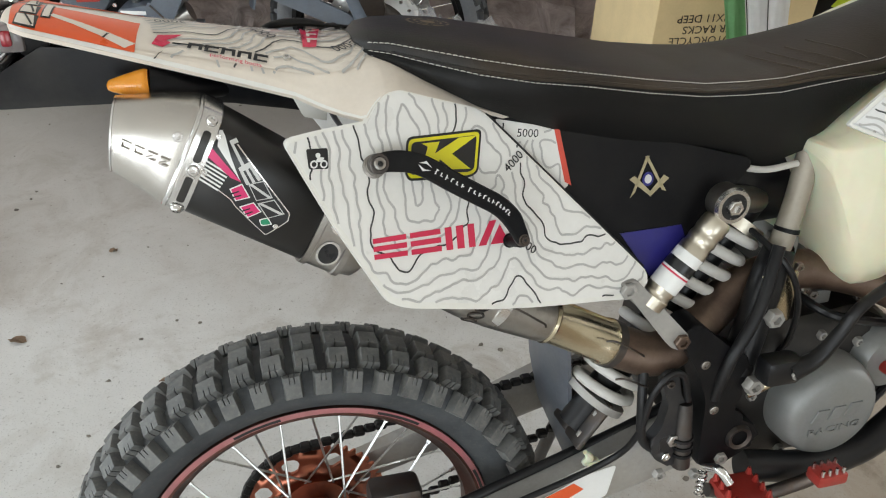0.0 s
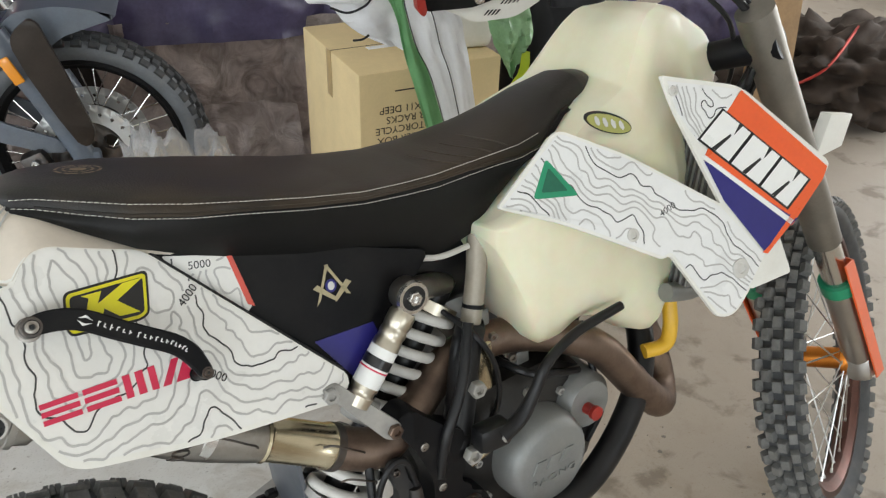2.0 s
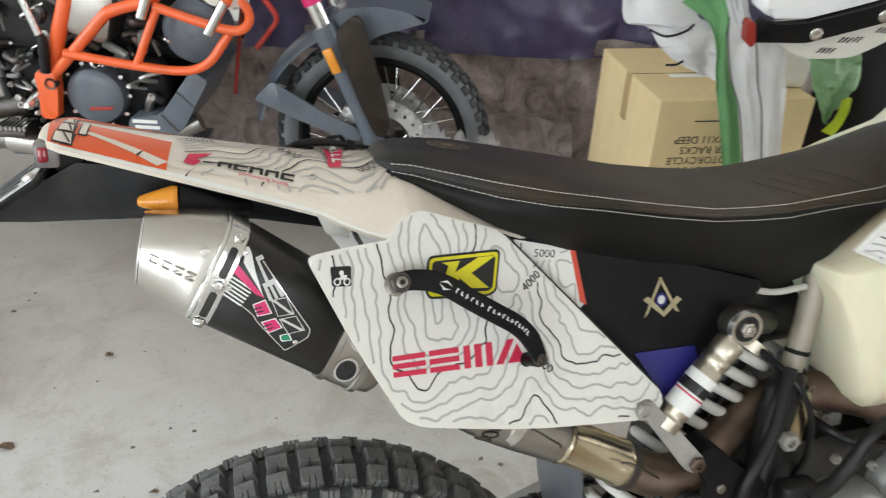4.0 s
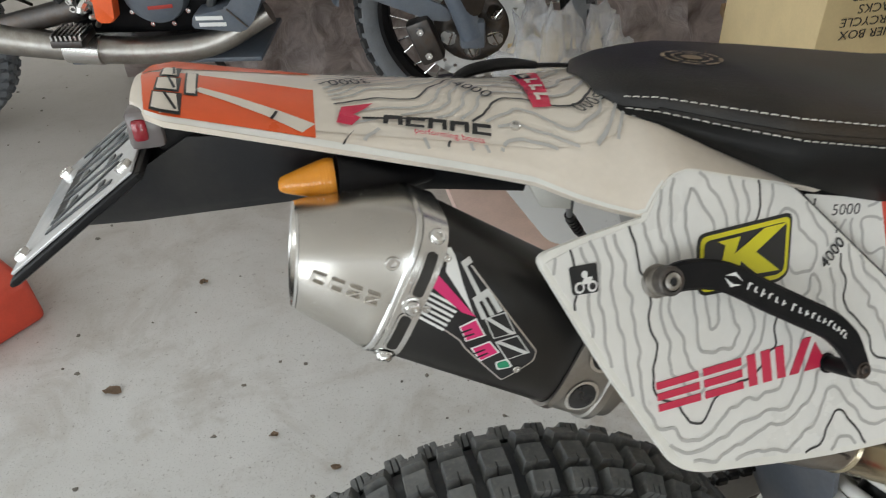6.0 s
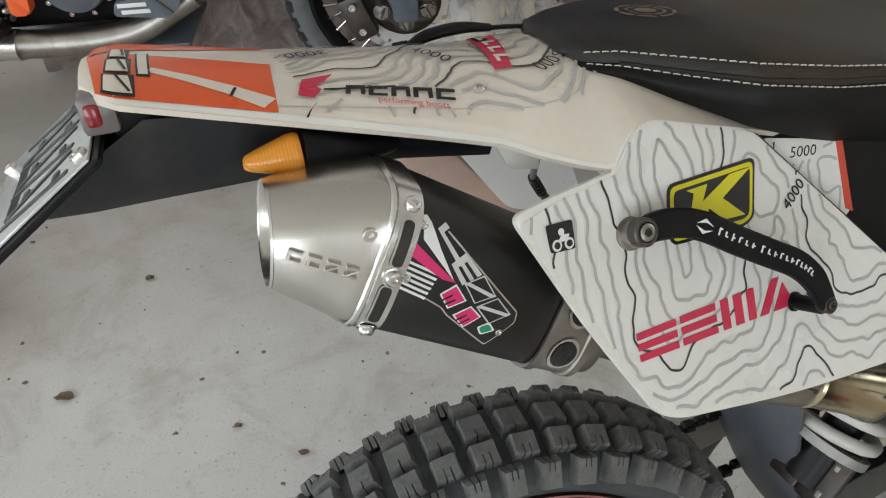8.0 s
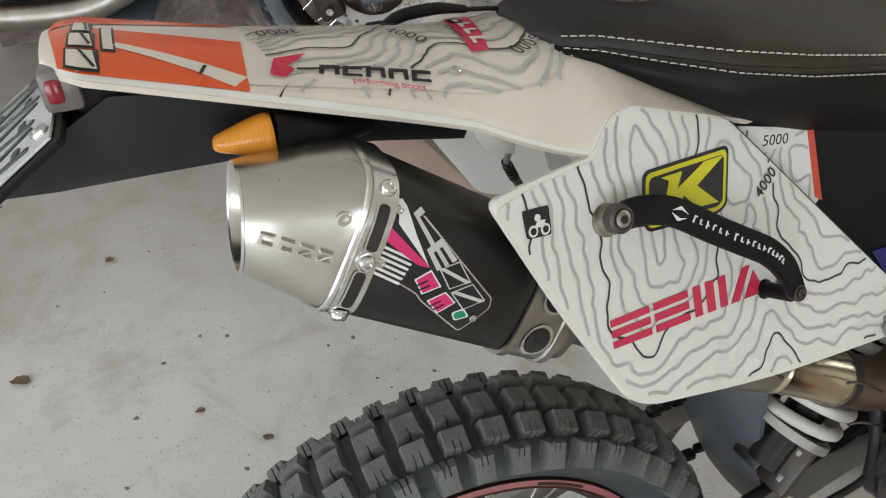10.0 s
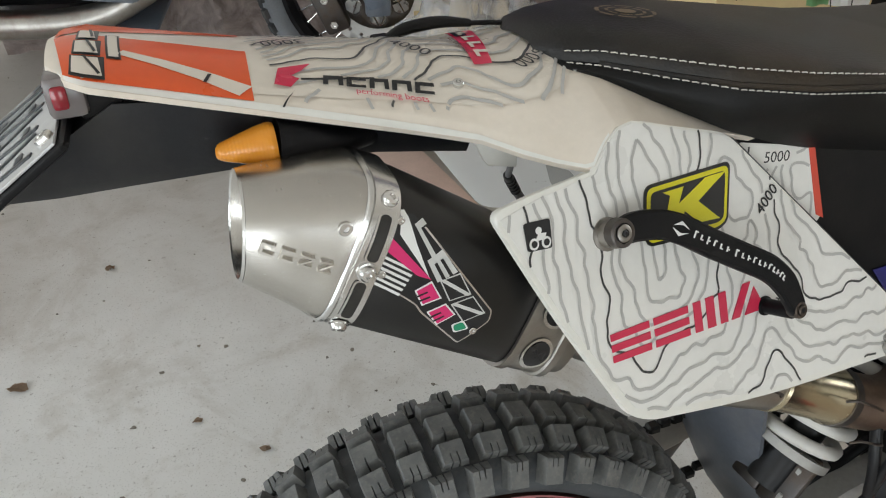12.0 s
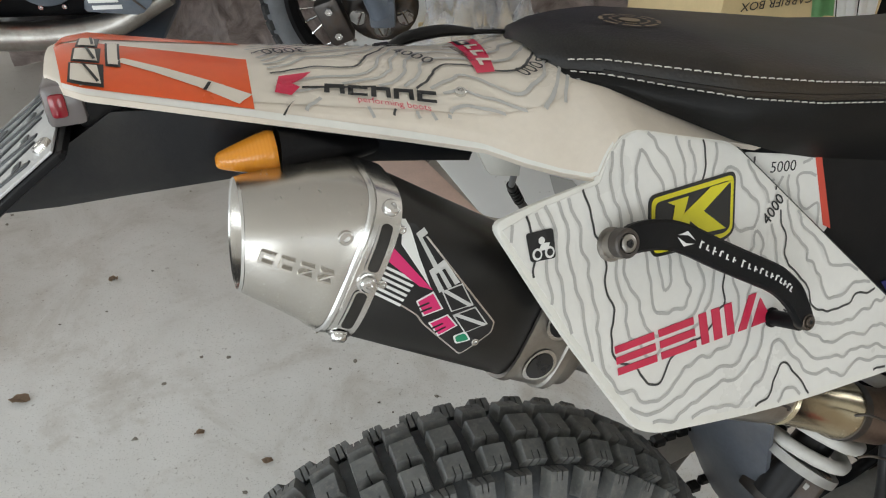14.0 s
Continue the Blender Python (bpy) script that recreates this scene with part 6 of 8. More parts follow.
part("hose", tube([B(0.41, 0.15, 0.65), B(0.405, 0.165, 0.60), B(0.412, 0.165, 0.55), B(0.44, 0.16, 0.52)], 0.006, 10), "rubber_hose", bike)
GUARD = Plane(0.185, 0.0, -0.02)
guard = part("frame_guard", sub_ngon(GUARD.solid(rounded([(0.437, 0.700), (0.462, 0.715), (0.515, 0.668), (0.545, 0.652), (0.548, 0.62), (0.528, 0.60), (0.535, 0.565), (0.572, 0.545), (0.575, 0.52), (0.55, 0.508), (0.52, 0.49), (0.49, 0.495), (0.488, 0.60), (0.47, 0.645)], 0.012), -0.04, 0.0, 0.006)), "black_plastic", bike, "scuffed black plastic frame guard")
for f, u in ((0.478, 0.655), (0.50, 0.585)):
    on_bike(bolt(0.006, 0.003, False), GUARD.at(f, u), GUARD.n, "dull_steel", guard, "bolt")
hole = lathe([(-0.004, 0.011), (-0.006, 0.016), (0.0, 0.018), (0.02, 0.018)], 24)
hole.transform(Matrix.Translation(GUARD.at(0.543, 0.535)))
part("pivot_sleeve", hole, "dark_steel", guard)
guard2 = part("pedal_guard", sub_ngon(GUARD.solid(rounded([(0.428, 0.648), (0.447, 0.650), (0.455, 0.612), (0.470, 0.590), (0.474, 0.548), (0.470, 0.505), (0.455, 0.50), (0.428, 0.520), (0.420, 0.548), (0.434, 0.566), (0.440, 0.60), (0.430, 0.625)], 0.008), -0.02, -0.004, 0.004)), "dark_plastic", bike, "black master cylinder guard")
for f, u, r, mat_ in ((0.4375, 0.632, 0.0055, "dark_steel"), (0.452, 0.545, 0.009, "fork_alloy"), (0.444, 0.522, 0.0065, "bright_steel"), (0.461, 0.57, 0.005, "dull_steel")):
    on_bike(bolt(r, 0.004), GUARD.at(f, u, -0.004), GUARD.n, mat_, guard2, "bolt")
part("slot", sub_ngon(GUARD.solid(rounded([(0.433, 0.548), (0.447, 0.556), (0.450, 0.532), (0.436, 0.528)], 0.004), -0.0045, -0.0032)), "black_decal", guard2)
part("master_cylinder", tube([B(0.462, 0.168, 0.60), B(0.466, 0.168, 0.545), B(0.470, 0.168, 0.50)], [0.009, 0.012, 0.012], 16, 3), "dark_steel", bike, "dark brake master cylinder")
for k in range(3):
    part("rib", tube([B(0.4655 + 0.001 * k, 0.168, 0.548 - 0.012 * k), B(0.4657 + 0.001 * k, 0.168, 0.544 - 0.012 * k)], 0.0142, 16, 1), "rubber_hose", bike)
part("brake_hose", tube([B(0.463, 0.172, 0.605), B(0.45, 0.175, 0.645), B(0.428, 0.178, 0.652), B(0.410, 0.175, 0.62), B(0.405, 0.165, 0.56), B(0.38, 0.14, 0.50), B(0.25, 0.125, 0.44)], 0.0042, 10), "rubber_hose", bike, "black brake hose")
part("return_spring", tube([GUARD.at(0.50 + 0.006 * math.cos(1.6 * i), 0.49 - 0.0022 * i, 0.006 * math.sin(1.6 * i)) for i in range(22)], 0.0016, 6, 3), "bright_steel", bike, "steel pedal return spring")
for f, u, r in ((0.436, 0.497, 0.0085), (0.487, 0.487, 0.007), (0.522, 0.505, 0.009)):
    on_bike(bolt(r, 0.008), B(f, 0.172, u), (0, -1, 0), "grey_frame", bike, "frame_bolt")
part("bracket", sub_ngon(Plane(0.176, 0, 0).solid(rounded([(0.351, 0.784), (0.371, 0.787), (0.449, 0.701), (0.441, 0.683), (0.425, 0.69)], 0.007), -0.008, 0.0, 0.0015)), "grey_frame", bike, "silver flat bracket")
for p in (B(0.361, 0.177, 0.776), B(0.437, 0.177, 0.698)):
    on_bike(bolt(0.010, 0.006), p, (0, -1, 0), "grey_frame" if p.x < 0.4 else "header_rust", bike, "bracket_bolt")
part("subframe_tube", tube([B(0.10, 0.095, 0.93), B(0.24, 0.1, 0.86), B(0.36, 0.11, 0.775), B(0.44, 0.12, 0.70)], 0.011, 12), "grey_frame", bike)
part("cross_member", tube([B(0.36, 0.16, 0.77), B(0.37, 0.1, 0.75), B(0.37, -0.1, 0.75)], 0.014, 12), "spring_white", bike)

# engine
rings = []
for v, sc in ((-0.14, 0.8), (-0.1, 1.0), (0.08, 1.0), (0.125, 0.96), (0.14, 0.8)):
    rings.append([B(0.66 + (f - 0.66) * sc, v, 0.565 + (u - 0.565) * sc) for f, u in ((0.50, 0.50), (0.56, 0.45), (0.72, 0.44), (0.80, 0.48), (0.83, 0.56), (0.80, 0.64), (0.72, 0.68), (0.60, 0.67), (0.52, 0.62))])
engine = part("engine_case", ring_loft(rings), "engine_dark", bike, "oily dark engine case")
cyl = part("cylinder", rbox(0.15, 0.16, 0.2, 0.02), "engine_dark", engine)
cyl.matrix_local = Matrix.Translation(B(0.76, 0.0, 0.72)) @ Matrix.Rotation(radians(18), 4, "Y")
CC = Matrix.Translation(B(0.674, 0.0, 0.552)) @ Matrix.Diagonal((0.89, 1.0, 0.89, 1.0))
part("clutch_cover", lathe([(-0.12, 0.082), (-0.160, 0.0805), (-0.168, 0.078), (-0.178, 0.075), (-0.1845, 0.0695), (-0.188, 0.06), (-0.1895, 0.03), (-0.1895, 0.0005)], 56), "grey_cast", engine, "grey cast clutch cover with raised lettering").matrix_local = CC
for k in range(3):
    bm = slab([B(0.636 + 0.024 * k + a * 0.83, 0.1915, 0.548 + 0.002 * k + b * 0.83) for a, b in ((0, 0), (0.02, 0.0), (0.029, 0.022), (0.009, 0.022))], [B(0.636 + 0.024 * k + a * 0.83, 0.186, 0.548 + 0.002 * k + b * 0.83) for a, b in ((0, 0), (0.02, 0.0), (0.029, 0.022), (0.009, 0.022))], 0.0008)
    part("raised_block", bm, "grey_cast", engine)
rw = Matrix.Translation(B(0.674, 0.1895, 0.533)) @ Matrix.Rotation(radians(90), 4, "X") @ Matrix.Rotation(radians(3), 4, "Z") @ Matrix.Scale(1.5, 4, (1, 0, 0))
part("raised_word", letters("RACING", 0.0140, rw, 0.003), "grey_cast", engine, smooth=False)
for k in range(9):
    a = 2 * math.pi * (k + 0.3) / 9
    on_bike(bolt(0.007, 0.008), B(0.668 + 0.092 * math.cos(a), 0.139, 0.556 + 0.092 * math.sin(a)), (0, -1, 0), "grey_frame", engine, "case_bolt")
part("water_pump", lathe([(-0.10, 0.05), (-0.15, 0.046), (-0.162, 0.036), (-0.165, 0.001)], 32), "grey_cast", engine).matrix_local = Matrix.Translation(B(0.765, 0, 0.60))
part("oil_cap", tube([B(0.757, 0.160, 0.598), B(0.757, 0.178, 0.599), B(0.757, 0.18, 0.599), B(0.757, 0.186, 0.599)], [0.009, 0.009, 0.011, 0.011], 12, 1), "red_metal", engine, "red oil filler cap")
part("drain_hose", tube([B(0.56, 0.17, 0.48), B(0.66, 0.18, 0.468), B(0.76, 0.175, 0.485), B(0.85, 0.16, 0.56), B(0.90, 0.13, 0.64), B(0.93, 0.06, 0.74)], 0.021, 14), "rubber_hose", bike, "black lower frame rail")
part("kick_lever", tube([B(0.577, 0.20, 0.646), B(0.607, 0.203, 0.662), B(0.630, 0.206, 0.698), B(0.643, 0.208, 0.726), B(0.672, 0.205, 0.744), B(0.71, 0.202, 0.757), B(0.785, 0.198, 0.767)], [0.013, 0.010, 0.0085, 0.0075, 0.007, 0.007, 0.0065], 12), "rubber_hose", bike, "black kick starter lever")
part("kick_boss", rbox(0.05, 0.03, 0.036, 0.008), "rubber_hose", bike).location = B(0.568, 0.19, 0.646)
on_bike(bolt(0.007, 0.004), B(0.580, 0.206, 0.646), (0, -1, 0), "grey_frame", bike, "kick_bolt")
on_bike(bolt(0.013, 0.012), B(0.545, 0.175, 0.618), (0, -1, 0), "grey_frame", bike, "case_plug")
on_bike(bolt(0.012, 0.012), B(0.563, 0.165, 0.705), (0, -1, 0), "grey_frame", bike, "engine_bolt")
part("engine_stay", rbox(0.05, 0.008, 0.07, 0.003), "titanium_tone", bike).location = B(0.575, 0.15, 0.72)

for pts, r in (([(0.64, 0.09, 0.85), (0.655, 0.13, 0.80), (0.69, 0.14, 0.77), (0.74, 0.13, 0.755)], 0.005), ([(0.55, 0.10, 0.80), (0.575, 0.155, 0.77), (0.60, 0.16, 0.72), (0.61, 0.15, 0.66), (0.60, 0.14, 0.62)], 0.004),
               ([(0.63, 0.10, 0.70), (0.66, 0.15, 0.685), (0.71, 0.155, 0.67), (0.76, 0.14, 0.65)], 0.006), ([(0.80, 0.10, 0.70), (0.79, 0.14, 0.64), (0.80, 0.15, 0.58), (0.78, 0.14, 0.52)], 0.0055)):
    part("cable", tube([B(*p) for p in pts], r, 8), "rubber_hose", bike)
rnd = random.Random(23)
for k in range(26):
    f, u = rnd.uniform(0.60, 0.80), rnd.uniform(0.645, 0.77)
    if k % 3:
        on_bike(bolt(rnd.choice((0.004, 0.0055, 0.007)), 0.006), B(f, rnd.uniform(0.095, 0.13), u), (rnd.uniform(-0.3, 0.3), -1, rnd.uniform(-0.2, 0.3)), rnd.choice(("dull_steel", "grey_frame", "dark_steel")), engine, "engine_bolt")
    else:
        ob = part("fitting", rbox(rnd.uniform(0.012, 0.03), 0.03, rnd.uniform(0.012, 0.028), 0.003), rnd.choice(("engine_dark", "dark_steel", "grey_cast")), engine)
        ob.location = B(f, 0.095, u)
part("carburettor", lathe([(-0.10, 0.001), (-0.10, 0.02), (-0.095, 0.024), (-0.04, 0.026), (0.02, 0.026)], 24), "grey_cast", engine, "dull alloy carburettor body").matrix_local = Matrix.Translation(B(0.665, 0.0, 0.735))
part("cable_guide", tube([B(0.545, 0.17, 0.60), B(0.57, 0.175, 0.615), B(0.585, 0.178, 0.63)], 0.008, 10), "titanium_tone", engine)
# foot peg and brake pedal, red
peg = part("foot_peg", rbox(0.06, 0.085, 0.016, 0.004), "red_metal", bike, "red toothed foot peg")
peg.matrix_local = Matrix.Translation(B(0.535, 0.225, 0.475))
for i in range(6):
    for j in (-1, 1):
        t = bmesh.new()
        bmesh.ops.create_cone(t, segments=6, radius1=0.005, radius2=0.002, depth=0.012)
        t.transform(Matrix.Translation((j * 0.024, -0.036 + 0.0145 * i, 0.012)))
        part("peg_tooth", t, "red_metal", peg)
part("peg_spring", tube([B(0.50, 0.18, 0.50), B(0.505, 0.2, 0.51), B(0.515, 0.21, 0.495)], 0.006, 10), "bright_steel", bike)
pedal = part("brake_pedal", tube([B(0.50, 0.19, 0.47), B(0.57, 0.2, 0.455), B(0.61, 0.215, 0.475), B(0.635, 0.225, 0.495)], 0.009, 12), "dark_steel", bike, "brake pedal with red tip")
part("pedal_tip", rbox(0.042, 0.026, 0.016, 0.003), "red_metal", pedal).location = B(0.636, 0.235, 0.503)
for i in range(4):
    for j in (-1, 1):
        t = bmesh.new()
        bmesh.ops.create_cone(t, segments=8, radius1=0.003, radius2=0.0022, depth=0.01)
        t.transform(Matrix.Translation(B(0.621 + 0.010 * i, 0.235 + 0.008 * j, 0.514)))
        part("pedal_stud", t, "bright_steel", pedal)

# fork and front wheel, turned a little to the left
FWM = Matrix.Translation(B(1.495, 0.080, 0.389)) @ Matrix.Rotation(radians(22), 4, "Z") @ Matrix.Rotation(radians(-12), 4, "X")
fw = part("front_wheel", lathe([(-0.055, 0.012), (-0.055, 0.032), (-0.04, 0.034), (-0.036, 0.022), (0.036, 0.022), (0.04, 0.034), (0.055, 0.034), (0.055, 0.012)], 32), "orange_anodised", bike, "spoked front wheel with orange hub")
fw.matrix_local = FWM
FT = [(-0.031, -0.9, 0.5, None, (0.85, 0.6, 1)), (-0.016, -0.35, 0.0, None, (0.78, 0.6, 1)), (0.0, 0.0, 0.5, None, (0.85, 0.6, 1)), (0.016, 0.35, 0.0, None, (0.78, 0.6, 1)), (0.031, 0.9, 0.5, None, (0.85, 0.6, 1))]
tyre_parts(tyre_mesh(0.329, 0.038, 56, FT, (0.0185, 0.037, 0.014), 0.282), "tyre_dark", "tyre_dusty", fw, "dusty knobbly front tyre")
part("rim", rim_mesh(0.282, 0.022), "rim_dark", fw, "dark alloy rim")
spokes(fw, 36, 0.03, 0.045, 0.262, Matrix())
part("brake_disc", holed_disc(0.07, 0.13, 14, 0.008, 0.004), "dark_steel", fw).location = (0, 0.062, 0)
RAKE = radians(30.5)
for s in (1, -1):
    lo = FWM @ Vector((0.0, -s * 0.072, 0.0))
    up = FWM.to_3x3() @ Vector((-math.sin(RAKE), 0, math.cos(RAKE)))
    leg = part("fork_leg", tube([lo - up * 0.03, lo + up * 0.24], 0.0285, 20, 1), "fork_alloy", bike, "alloy fork leg")
    part("fork_tube", tube([lo + up * 0.24, lo + up * 0.42], 0.024, 20, 1), "bright_steel", leg)
    part("dust_seal", tube([lo + up * 0.235, lo + up * 0.262], 0.032, 20, 1), "green_decal", leg, "green fork seal ring")
    part("fork_upper", tube([lo + up * 0.37, lo + up * 0.43, lo + up * 0.86], [0.029, 0.0295, 0.028], 20, 1), "fork_dull", leg, "grey alloy upper fork tube")
    n = FWM.to_3x3() @ Vector((0, -s, 0))
    fwd = FWM.to_3x3() @ Vector((1, 0, 0))
    gp = [lo + n * 0.03 - fwd * 0.03, lo + n * 0.036 + fwd * 0.01, lo + fwd * 0.045]
    part("fork_guard", ring_loft([[p + up * h for p in gp] + [p + up * h - n * 0.003 for p in reversed(gp)] for h in (-0.04, 0.1, 0.25, 0.31)]), "orange_paint", leg, "orange plastic fork guard")
    part("axle_clamp", rbox(0.07, 0.05, 0.075, 0.015), "fork_alloy", leg).matrix_local = Matrix.Translation(lo) @ FWM.to_3x3().to_4x4()
for h in (0.56, 0.80):
    c = FWM @ Vector((0.0, 0, 0)) + up * h
    y = FWM.to_3x3() @ Vector((0, 1, 0))
    part("triple_clamp", tube([c - y * 0.095, c - up * 0.005, c + y * 0.095], [0.026, 0.022, 0.026], 16, 2), "black_plastic", bike, "black triple clamp")
ear = FWM @ Vector((0.04, -0.105, 0.0)) + up * 0.60
part("fork_ear", sub_ngon(slab([ear + Vector((x, -0.01, z)) for x, z in ((-0.03, -0.03), (0.04, -0.02), (0.06, 0.03), (0.0, 0.04))], [ear + Vector((x, 0.01, z)) for x, z in ((-0.03, -0.03), (0.04, -0.02), (0.06, 0.03), (0.0, 0.04))], 0.004)), "white_plastic", bike)
part("handlebar", tube([B(1.08, 0.40, 1.26), B(1.10, 0.22, 1.25), B(1.135, 0.1, 1.20), B(1.14, -0.1, 1.20), B(1.16, -0.22, 1.25), B(1.18, -0.40, 1.26)], 0.011, 12), "dark_steel", bike)
part("cable", tube([B(1.0, 0.12, 1.16), B(1.06, 0.13, 1.10), B(1.09, 0.1, 1.0), B(1.02, 0.06, 0.9)], 0.004, 8), "rubber_hose", bike)
for pts, r in (([(0.98, 0.10, 1.20), (1.06, 0.15, 1.13), (1.10, 0.14, 1.05), (1.06, 0.11, 0.96)], 0.006), ([(1.0, 0.06, 1.22), (1.08, 0.12, 1.16), (1.13, 0.13, 1.06), (1.11, 0.10, 0.95)], 0.007), ([(1.02, 0.02, 1.23), (1.10, 0.08, 1.19), (1.17, 0.11, 1.08), (1.16, 0.09, 0.98)], 0.0075), ([(1.04, 0.12, 1.18), (1.09, 0.16, 1.10), (1.08, 0.15, 1.02)], 0.005)):
    part("control_cable", tube([B(*p) for p in pts], r, 8), "rubber_hose", bike, "black control cable")
part("tank_vent", tube([B(0.87, MID, 1.15), B(0.87, MID, 1.19), B(0.9, MID, 1.21)], [0.04, 0.04, 0.02], 20, 2), "black_plastic", bike, "black fuel cap with vent")
part("side_stand", tube([B(0.50, -0.12, 0.47), B(0.47, -0.2, 0.3), B(0.44, -0.275, 0.06)], 0.012, 10), "dark_steel", bike)
# wire hooks on the pipe joints, a cream zip tie on the swing arm
for c, d in ((B(0.352, 0.158, 0.700), (0.05, 0, -0.028)), (B(0.368, 0.16, 0.645), (0.045, 0, -0.02)), (B(0.225, 0.158, 0.765), (0.05, 0, -0.03))):
    d = Vector(d)
    part("spring_hook", tube([c, c + d * 0.2 + Vector((0, -0.004, 0.006)), c + d * 0.5 + Vector((0, -0.006, 0.006)), c + d * 0.8 + Vector((0, -0.004, 0.003)), c + d, c + d + Vector((0.003, 0.004, -0.006))], 0.0013, 8, 4), "dark_steel", bike)
ZT = B(0.362, 0.116, 0.482)
part("zip_tie", tube([ZT, ZT + Vector((0.004, -0.006, 0.014)), ZT + Vector((-0.006, -0.01, 0.028))], [0.005, 0.0055, 0.003], 8, 3), "tank_plastic", bike, "cream zip tie")
part("zip_tie", rbox(0.016, 0.012, 0.012, 0.003), "tank_plastic", bike).location = ZT + Vector((0.010, -0.004, 0.002))
# ---- things behind the bike ----


def moved(bm, x, y, z):
    bm.transform(Matrix.Translation((x, y, z)))
    return bm


box = thing("cardboard_box", "tan cardboard carton standing upside down with printed words", "box", pose(0.45, 1.944, 0.36, 0, 0, 11))
part("carton", moved(rbox(0.38, 0.40, 0.395, 0.004), 0.19, 0.20, 0.1975), "card", box)
part("tape", moved(rbox(0.0012, 0.034, 0.12, 0.0004), -0.0008, 0.2, 0.335), "card_tape", box)
part("tape", moved(rbox(0.0012, 0.034, 0.10, 0.0004), -0.0008, 0.2, 0.05), "card_tape", box)
part("torn_edge", moved(rbox(0.16, 0.02, 0.0012, 0.0004), 0.17, 0.17, 0.3955), "white_board", box)
part("flap_seam", moved(rbox(0.378, 0.002, 0.001, 0.0003), 0.19, 0.19, 0.3954), "card_ink", box)
for k, (txt, z) in enumerate((("CARRIER BOX", 0.222), ("MOTORCYCLE", 0.248), ("ER RACKS", 0.274), ("2WX11 DEEP", 0.300))):
    m = Matrix.Translation((0.125, -0.0012, z)) @ Matrix.Rotation(radians(90), 4, "X") @ Matrix.Rotation(radians(180), 4, "Z")
    part("lettering", letters(txt, 0.026, m), "card_ink", box, smooth=False)
part("printed_line", moved(rbox(0.10, 0.0008, 0.003), 0.14, -0.0012, 0.345), "card_ink", box)
bench = tagged(part("low_shelf", moved(rbox(0.84, 0.7, 0.03, 0.004), 0.86, 2.27, 0.345), "wood", None), "low wooden shelf board under the carton", "shelf")
for x in (0.48, 1.22):
    part("shelf_leg", moved(rbox(0.05, 0.5, 0.33, 0.004), x, 2.3, 0.165), "wood", bench)


def sheet(p0, ux, uy, nx, ny, amp, scale, seed, bulge=0.0, thick=0.002):
    """A wrinkled hanging sheet from a corner and two edge vectors."""
    bm = bmesh.new()
    ux, uy, p0 = Vector(ux), Vector(uy), Vector(p0)
    n = ux.cross(uy).normalized()
    g = []
    for j in range(ny + 1):
        for i in range(nx + 1):
            p = p0 + ux * (i / nx) + uy * (j / ny)
            w = noise.fractal(p * scale + Vector((seed, 0, 0)), 0.8, 2.0, 4) * amp
            w += abs(noise.noise(p * scale * 0.6 + Vector((0, seed, 0)))) * amp * 1.6 + abs(noise.noise(Vector((p.x * scale * 1.7, p.z * scale * 0.5, seed)))) * amp * 0.9
            g.append(bm.verts.new(p + n * (w + bulge * math.sin(math.pi * i / nx) * math.sin(math.pi * j / ny))))
    for j in range(ny):
        for i in range(nx):
            a = j * (nx + 1) + i
            bm.faces.new((g[a], g[a + 1], g[a + nx + 2], g[a + nx + 1]))
    bmesh.ops.solidify(bm, geom=bm.faces[:], thickness=thick)
    return bm


def lump(x, y, z, seed, rough=0.25, freq=3.0, cuts=4):
    """A crumpled closed shape of about that size, standing on z = 0."""
    bm = bmesh.new()
    bmesh.ops.create_icosphere(bm, subdivisions=cuts, radius=1.0)
    for v in bm.verts:
        d = v.co.normalized()
        r = 1 + rough * noise.fractal(d * freq + Vector((seed, seed * 0.5, 0)), 0.7, 2.0, 4) - rough * 0.5 * abs(noise.noise(d * freq * 2.1 + Vector((0, seed, 0))))
        v.co = Vector((d.x * x * r / 2, d.y * y * r / 2, z / 2 + max(-0.98, d.z * r) * z / 2))
    return bm


tagged(part("tarpaulin", sheet((-0.75, 2.95, 0.53), (2.5, 0.1, 0), (0, 0.25, 1.3), 90, 60, 0.075, 3.4, 3.0), "tarp_blue", None), "dark blue glossy tarpaulin draped over stored goods", "tarpaulin")
tagged(part("plastic_sheet", sheet((-1.5, 2.98, 0.0), (2.75, -0.06, 0), (0, 0.05, 0.60), 130, 34, 0.05, 5.0, 9.0), "brown_film", None), "crumpled brownish plastic sheet hanging to the floor", "plastic sheet")

film = bpy.data.objects["plastic_sheet"]
part("lower_fold", sheet((-0.12, 2.50, 0.004), (0.52, 0.0, 0), (0, 0.42, 0.30), 50, 34, 0.035, 5.0, 19.0), "brown_film", film)

